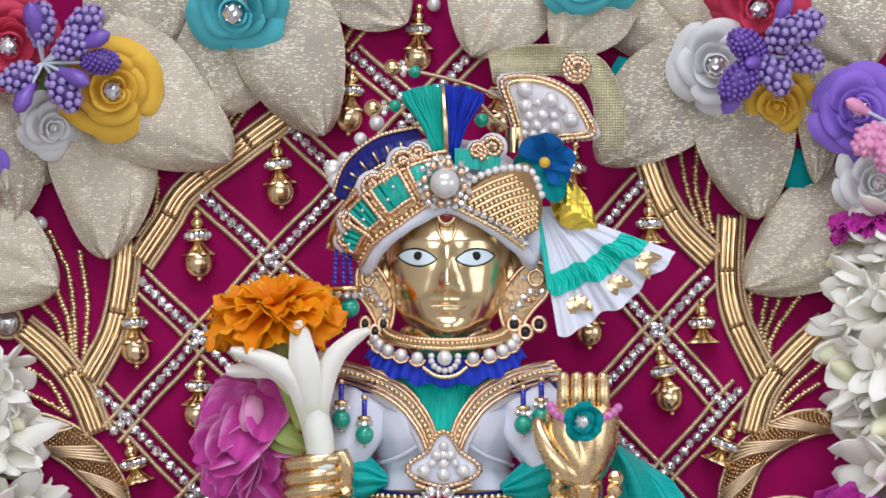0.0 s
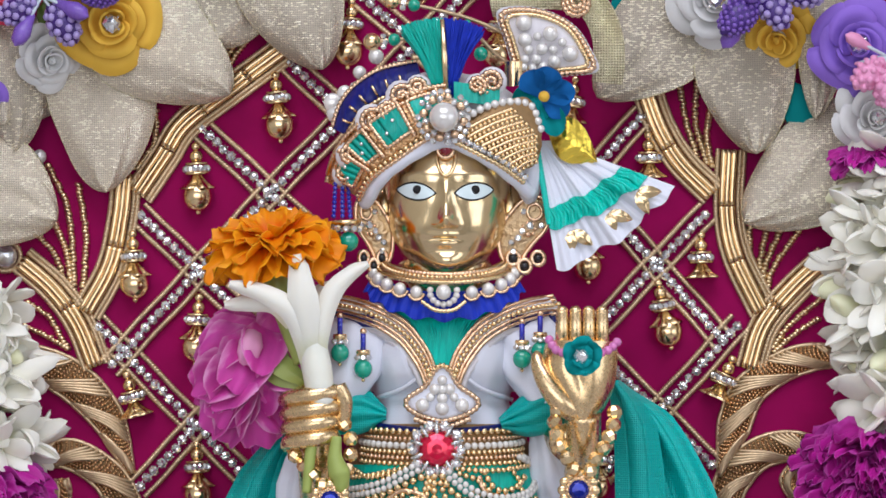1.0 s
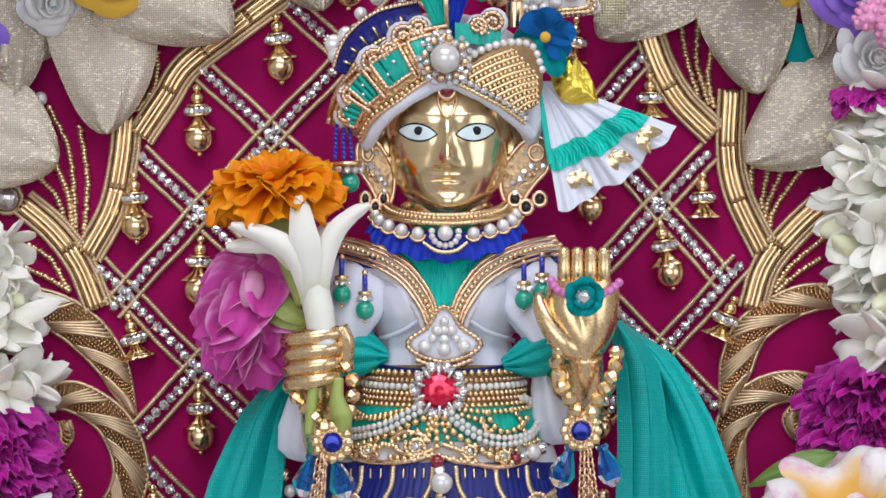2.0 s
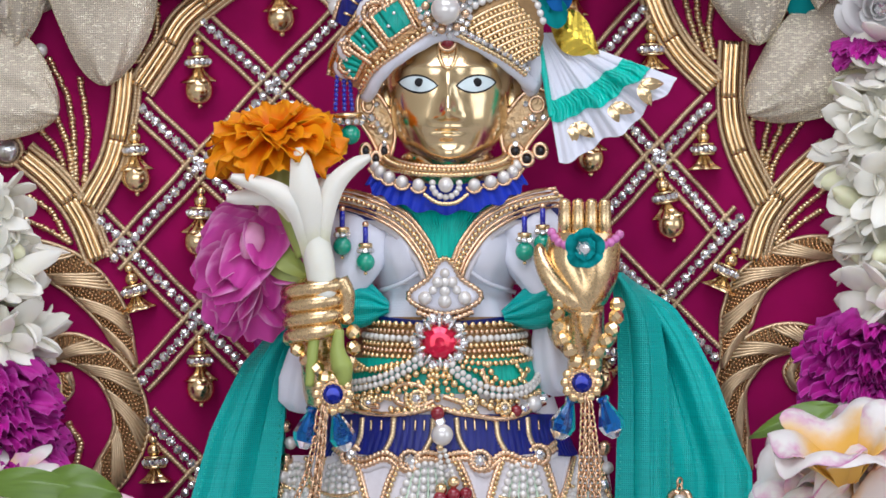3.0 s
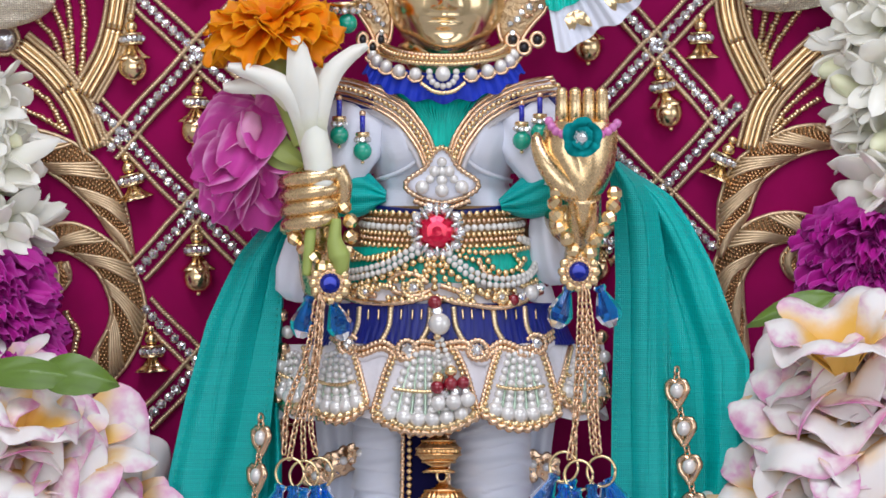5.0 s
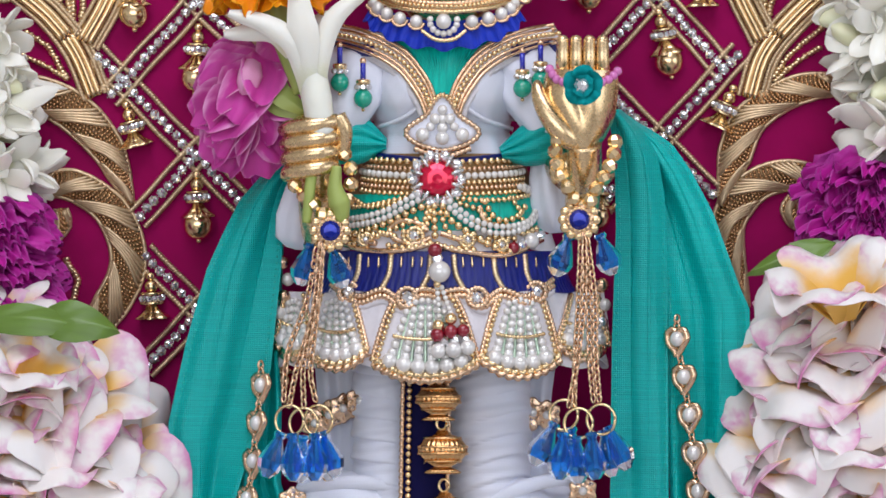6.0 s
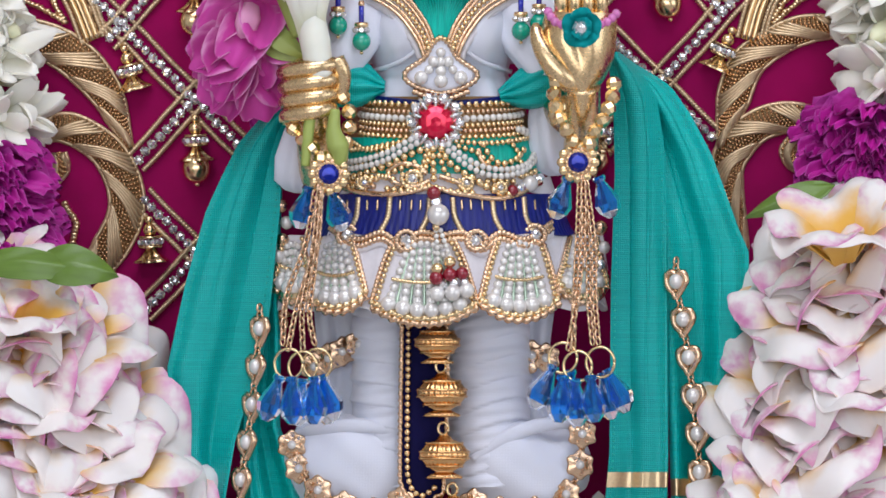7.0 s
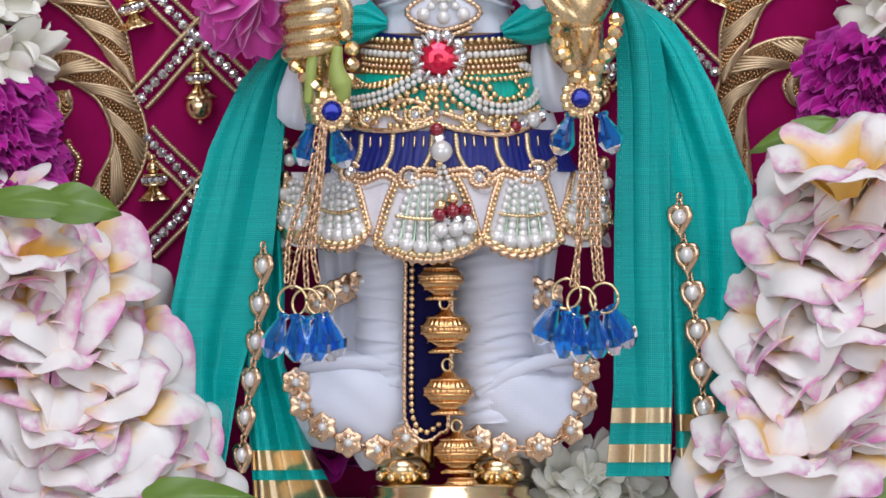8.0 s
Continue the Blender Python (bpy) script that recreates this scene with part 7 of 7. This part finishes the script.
gather([(588, 792), (640, 798), (686, 842)], [(598, 884), (640, 884), (686, 860)], 300, 26)
gather([(990, 772), (932, 814), (886, 858)], [(1004, 872), (942, 888), (892, 876)], 305, 26)
for sx, c in ((-1, (540, 960, 270)), (1, (980, 930, 270))):
    solo("inner_sleeve", lathe(Geo(), (c[0] - sx * 14, c[1] - 76, c[2]), [(6, 0), (26, 12), (38, 50), (46, 100), (40, 140), (18, 154), (0, 156)], (0.18 * sx, 1, 0), 60, lobes=7, depth=0.07), SATIN, "white satin lining hanging behind the wrist", "garment", "white linings")


# ---- trousers and lower ornaments ----
trousers = thing("trousers", (790, 1640, 240), "white satin trousers wrapped in folds with a charm hem", "garment")
for cu, wd in ((690, 60), (868, 70)):
    def leg(s, t, cu=cu, wd=wd):
        th, v = 2 * np.pi * t, 1200 + 360 * s
        r = wd + 1.1 * np.sin(v * 0.13 + 1.6 * np.sin(th + v * 0.012)) + 0.8 * np.sin(v * 0.31 + 2 * np.sin(th * 2)) + 4.5 * ((v * 0.026 + 0.5 * np.sin(th + cu) + 0.12 * np.sin(2 * th)) % 1.0) ** 1.5
        return cu + r * np.cos(th), v, 245 + 0.95 * r * np.sin(th)
    lg = sheet(Geo(), leg, 190, 60, 3)
    part("leg", lg, SATIN, trousers)
for sg, (cu, cv, ru, rv) in ((-1, (624, 1524, 120, 94)), (1, (926, 1526, 124, 94))):
    def puff(s, t, sg=sg, cu=cu, cv=cv, ru=ru, rv=rv):
        th, ph = np.pi * (t - 0.5) * 1.15, np.pi * (0.06 + 0.9 * s)
        fold = 1 + 0.025 * np.sin(6 * th + 7 * s) + 0.035 * np.sin(9 * s + 4 * th * sg) + 0.012 * np.sin(23 * s - 5 * th) + 0.05 * (1 - np.abs(np.sin(2.1 * th * sg + 3.5 * s))) ** 3
        return cu + ru * np.sin(ph) ** 0.7 * np.sin(th) * fold, cv - rv * np.cos(ph) * (1 + 0.25 * np.sin(th) * -sg * (s < 2)) + 10 * np.sin(3 * th), 235 + 84 * np.sin(ph) ** 0.8 * np.cos(th) * fold
    part("draped_fold", sheet(Geo(), puff, 60, 90, 4), SATIN, trousers)

    def drape(s, t, sg=sg):
        v = 1170 + 330 * s
        outer = soft(v, [1160, 1230, 1320, 1400, 1460, 1510], [575, 562, 566, 556, 526, 520] if sg < 0 else [975, 984, 976, 990, 1030, 1036])
        inner = 668 if sg < 0 else 890
        return outer + (inner - outer) * t, v, 205 + 26 * t + 16 * s + 9 * np.sin(7.5 * t + 2.2 * s) * (0.4 + 0.6 * s) + 4 * np.sin(17 * t - 3 * s)
    part("back_drape", sheet(Geo(), drape, 50, 40, 4), SATIN, trousers)


for pts, rr in (([(520, 1466, 262), (590, 1452, 300), (650, 1450, 305), (712, 1464, 300)], (5, 12, 13, 6)), ([(1040, 1458, 262), (985, 1446, 300), (915, 1464, 312), (838, 1510, 310)], (5, 12, 14, 6))):
    sp = spline(pts, 6)
    part("drape_ridge", tube(Geo(), sp, np.interp(np.linspace(0, 1, len(sp)), np.linspace(0, 1, len(rr)), rr), 14, flat=0.55), SATIN, trousers)


def charm(g, c, r, dx=0.0):
    lathe(g, c, [(0, 0), (r, 0), (r, 2.5), (r * 0.86, 5), (r * 0.6, 3), (r * 0.5, 6), (0, 7)], (0.3 * np.sin(dx * 5), 0, 1), 60, lobes=6, depth=0.1)
    for k in range(6):
        an = k * 1.047 + dx
        ball(g, (c[0] + r * 0.68 * np.cos(an), c[1] + r * 0.68 * np.sin(an), c[2] + 4), (r * 0.13, r * 0.13, 3), 8, 5)
    return g


for pts in ([(520, 1484, 296), (532, 1526, 302), (566, 1564, 310), (612, 1592, 318), (664, 1604, 322), (714, 1584, 322)], [(1034, 1465, 300), (1030, 1520, 302), (1006, 1572, 308), (950, 1602, 318), (888, 1602, 322), (842, 1588, 322)],
            [(640, 1305, 262), (610, 1318, 250), (585, 1330, 240), (560, 1345, 236)], [(970, 1330, 240), (945, 1325, 240), (930, 1340, 240)]):
    ob = thing("charm_chain", pts[len(pts) // 2], "chain of gold flower charms with pearl hearts along the hem", "trim", "charm chains of the trousers")
    part("chain", chain(Geo(), pts, 16, 6, 2.6), ROSEGOLD, ob)
    for k, c in enumerate(pts):
        fl = part("flower_charm", charm(Geo(), (c[0], c[1], c[2] + 4), 25, k * 0.4), ROSEGOLD, ob)
        bit("pearl", (c[0], c[1], c[2] + 13), 8, PEARL, fl)

strip_ = thing("trouser_front", (745, 1590, 320), "narrow navy panel edged with gold beads between the legs", "garment")
no = spline([(716, 1255), (712, 1500), (716, 1560), (745, 1590), (776, 1575), (790, 1540), (790, 1255), (716, 1255)], 8)[:-1, :2]
part("cloth", slab(Geo(), no, 322, 332, 3), DARKNAVY, strip_)
part("edge", cord(Geo(), np.c_[no[:-8], np.full(len(no) - 8, 334)], 4.4, 2, 12), ROSEGOLD, strip_)
inn = spline([(728, 1262, 338), (725, 1500, 338), (730, 1555, 338), (750, 1574, 338), (772, 1560, 338)], 5)
for q in even(inn, 12.6):
    bit("gold_bead", q, 5.8, GOLD, strip_)

fil = thing("filigree_string", (800, 1690, 340), "hanging string of rose gold filigree lantern beads", "ornament")
for u, v, r in ((778, 1302, 38), (786, 1392, 42), (790, 1502, 42), (806, 1608, 40), (812, 1672, 30)):
    bead = part("lantern_bead", lathe(Geo(), (u, v - r * 0.85, 362), [(4, 0), (10, 2), (14, 8), (r * 0.72, r * 0.35), (r * 0.98, r * 0.72), (r, r * 0.85), (r * 0.98, r), (r * 0.7, r * 1.35), (r * 0.35, r * 1.55), (r * 0.4, r * 1.6), (r * 0.75, r * 1.78), (r * 0.7, r * 1.86), (6, r * 1.75)], (0, 1, 0), 96, lobes=24, depth=0.05), LANTERN, fil)
    for h, rr in ((0.36, 0.76), (0.72, 1.02), (1.0, 1.02), (1.33, 0.75)):
        part("wire_ring", cord(Geo(), ring_path((u, v - r * 0.85 + r * h, 362), (r * rr, r * rr), ((1, 0, 0), (0, 0, 1)), 40), 2.6, 2, 6), LANTERN, bead)
    part("link", tube(Geo(), ring_path((u - 2, v - r * 1.12, 364), (9, 11), ((1, 0, 0.3), (0, 1, 0)), 18), 2.8, 6), GOLD, fil)


def heart_chain(pts, squeeze, label):
    ob = thing("heart_chain", pts[-1], label, "chain", "pearl heart chains")
    part("chain", chain(Geo(), [(pts[0][0], pts[0][1] - 38, pts[0][2])] + pts, 16, 6, 2.6), ROSEGOLD, ob)
    q = np.linspace(0, 2 * np.pi, 40)
    hu, hv = 20 * np.sin(q) ** 3 * squeeze, -(17 * np.cos(q) - 6.5 * np.cos(2 * q) - 2.5 * np.cos(3 * q) - np.cos(4 * q)) * 1.3
    turn = np.sqrt(1 - squeeze ** 2) * 20 * np.sin(q) ** 3
    for c in even(spline(pts, 5), 67):
        h = part("heart", tube(Geo(), np.c_[c[0] + hu, c[1] + hv, c[2] + 4 + turn], 6.2, 8, 0.12, 7), ROSEGOLD, ob)
        part("back_plate", lathe(Geo(), (c[0], c[1] - 3, c[2] - 3), [(0, 0), (14 * squeeze + 2, 0), (14 * squeeze, 3), (0, 4)], (0, 0, 1), 16), ANTIQUE, h)
        bit("pearl", (c[0], c[1] - 3, c[2] + 7), 14, PEARL, h, squash=(0.6 + 0.4 * squeeze, 1, 1))


heart_chain([(464, 1280, 292), (456, 1348, 294), (450, 1414, 294), (440, 1480, 294), (430, 1550, 294), (424, 1616, 290)], 0.66, "chain of gold hearts with pearls beside the scarf")
heart_chain([(1200, 1198, 300), (1212, 1264, 300), (1222, 1332, 300), (1230, 1400, 300), (1238, 1468, 300), (1242, 1536, 296)], 0.88, "chain of gold hearts with pearls beside the scarf")
# side pieces of the skirt and lining seen between scarf and chains
for u, v, r, mt in ((502, 1060, 13, ROSEGOLD), (512, 1090, 12, PEARL), (505, 1120, 12, ROSEGOLD), (500, 1020, 12, STONE), (498, 1150, 13, PEARL), (500, 1190, 11, ROSEGOLD), (1066, 1100, 14, ROSEGOLD), (1072, 1135, 12, PEARL), (1066, 1165, 12, STONE), (508, 985, 10, STONE), (1085, 930, 9, STONE)):
    solo("sewn_bead", ball(Geo(), (u, v, 236), r, 14, 9), mt, "loose bead sewn at the side of the skirt", "bead", "sewn side beads")
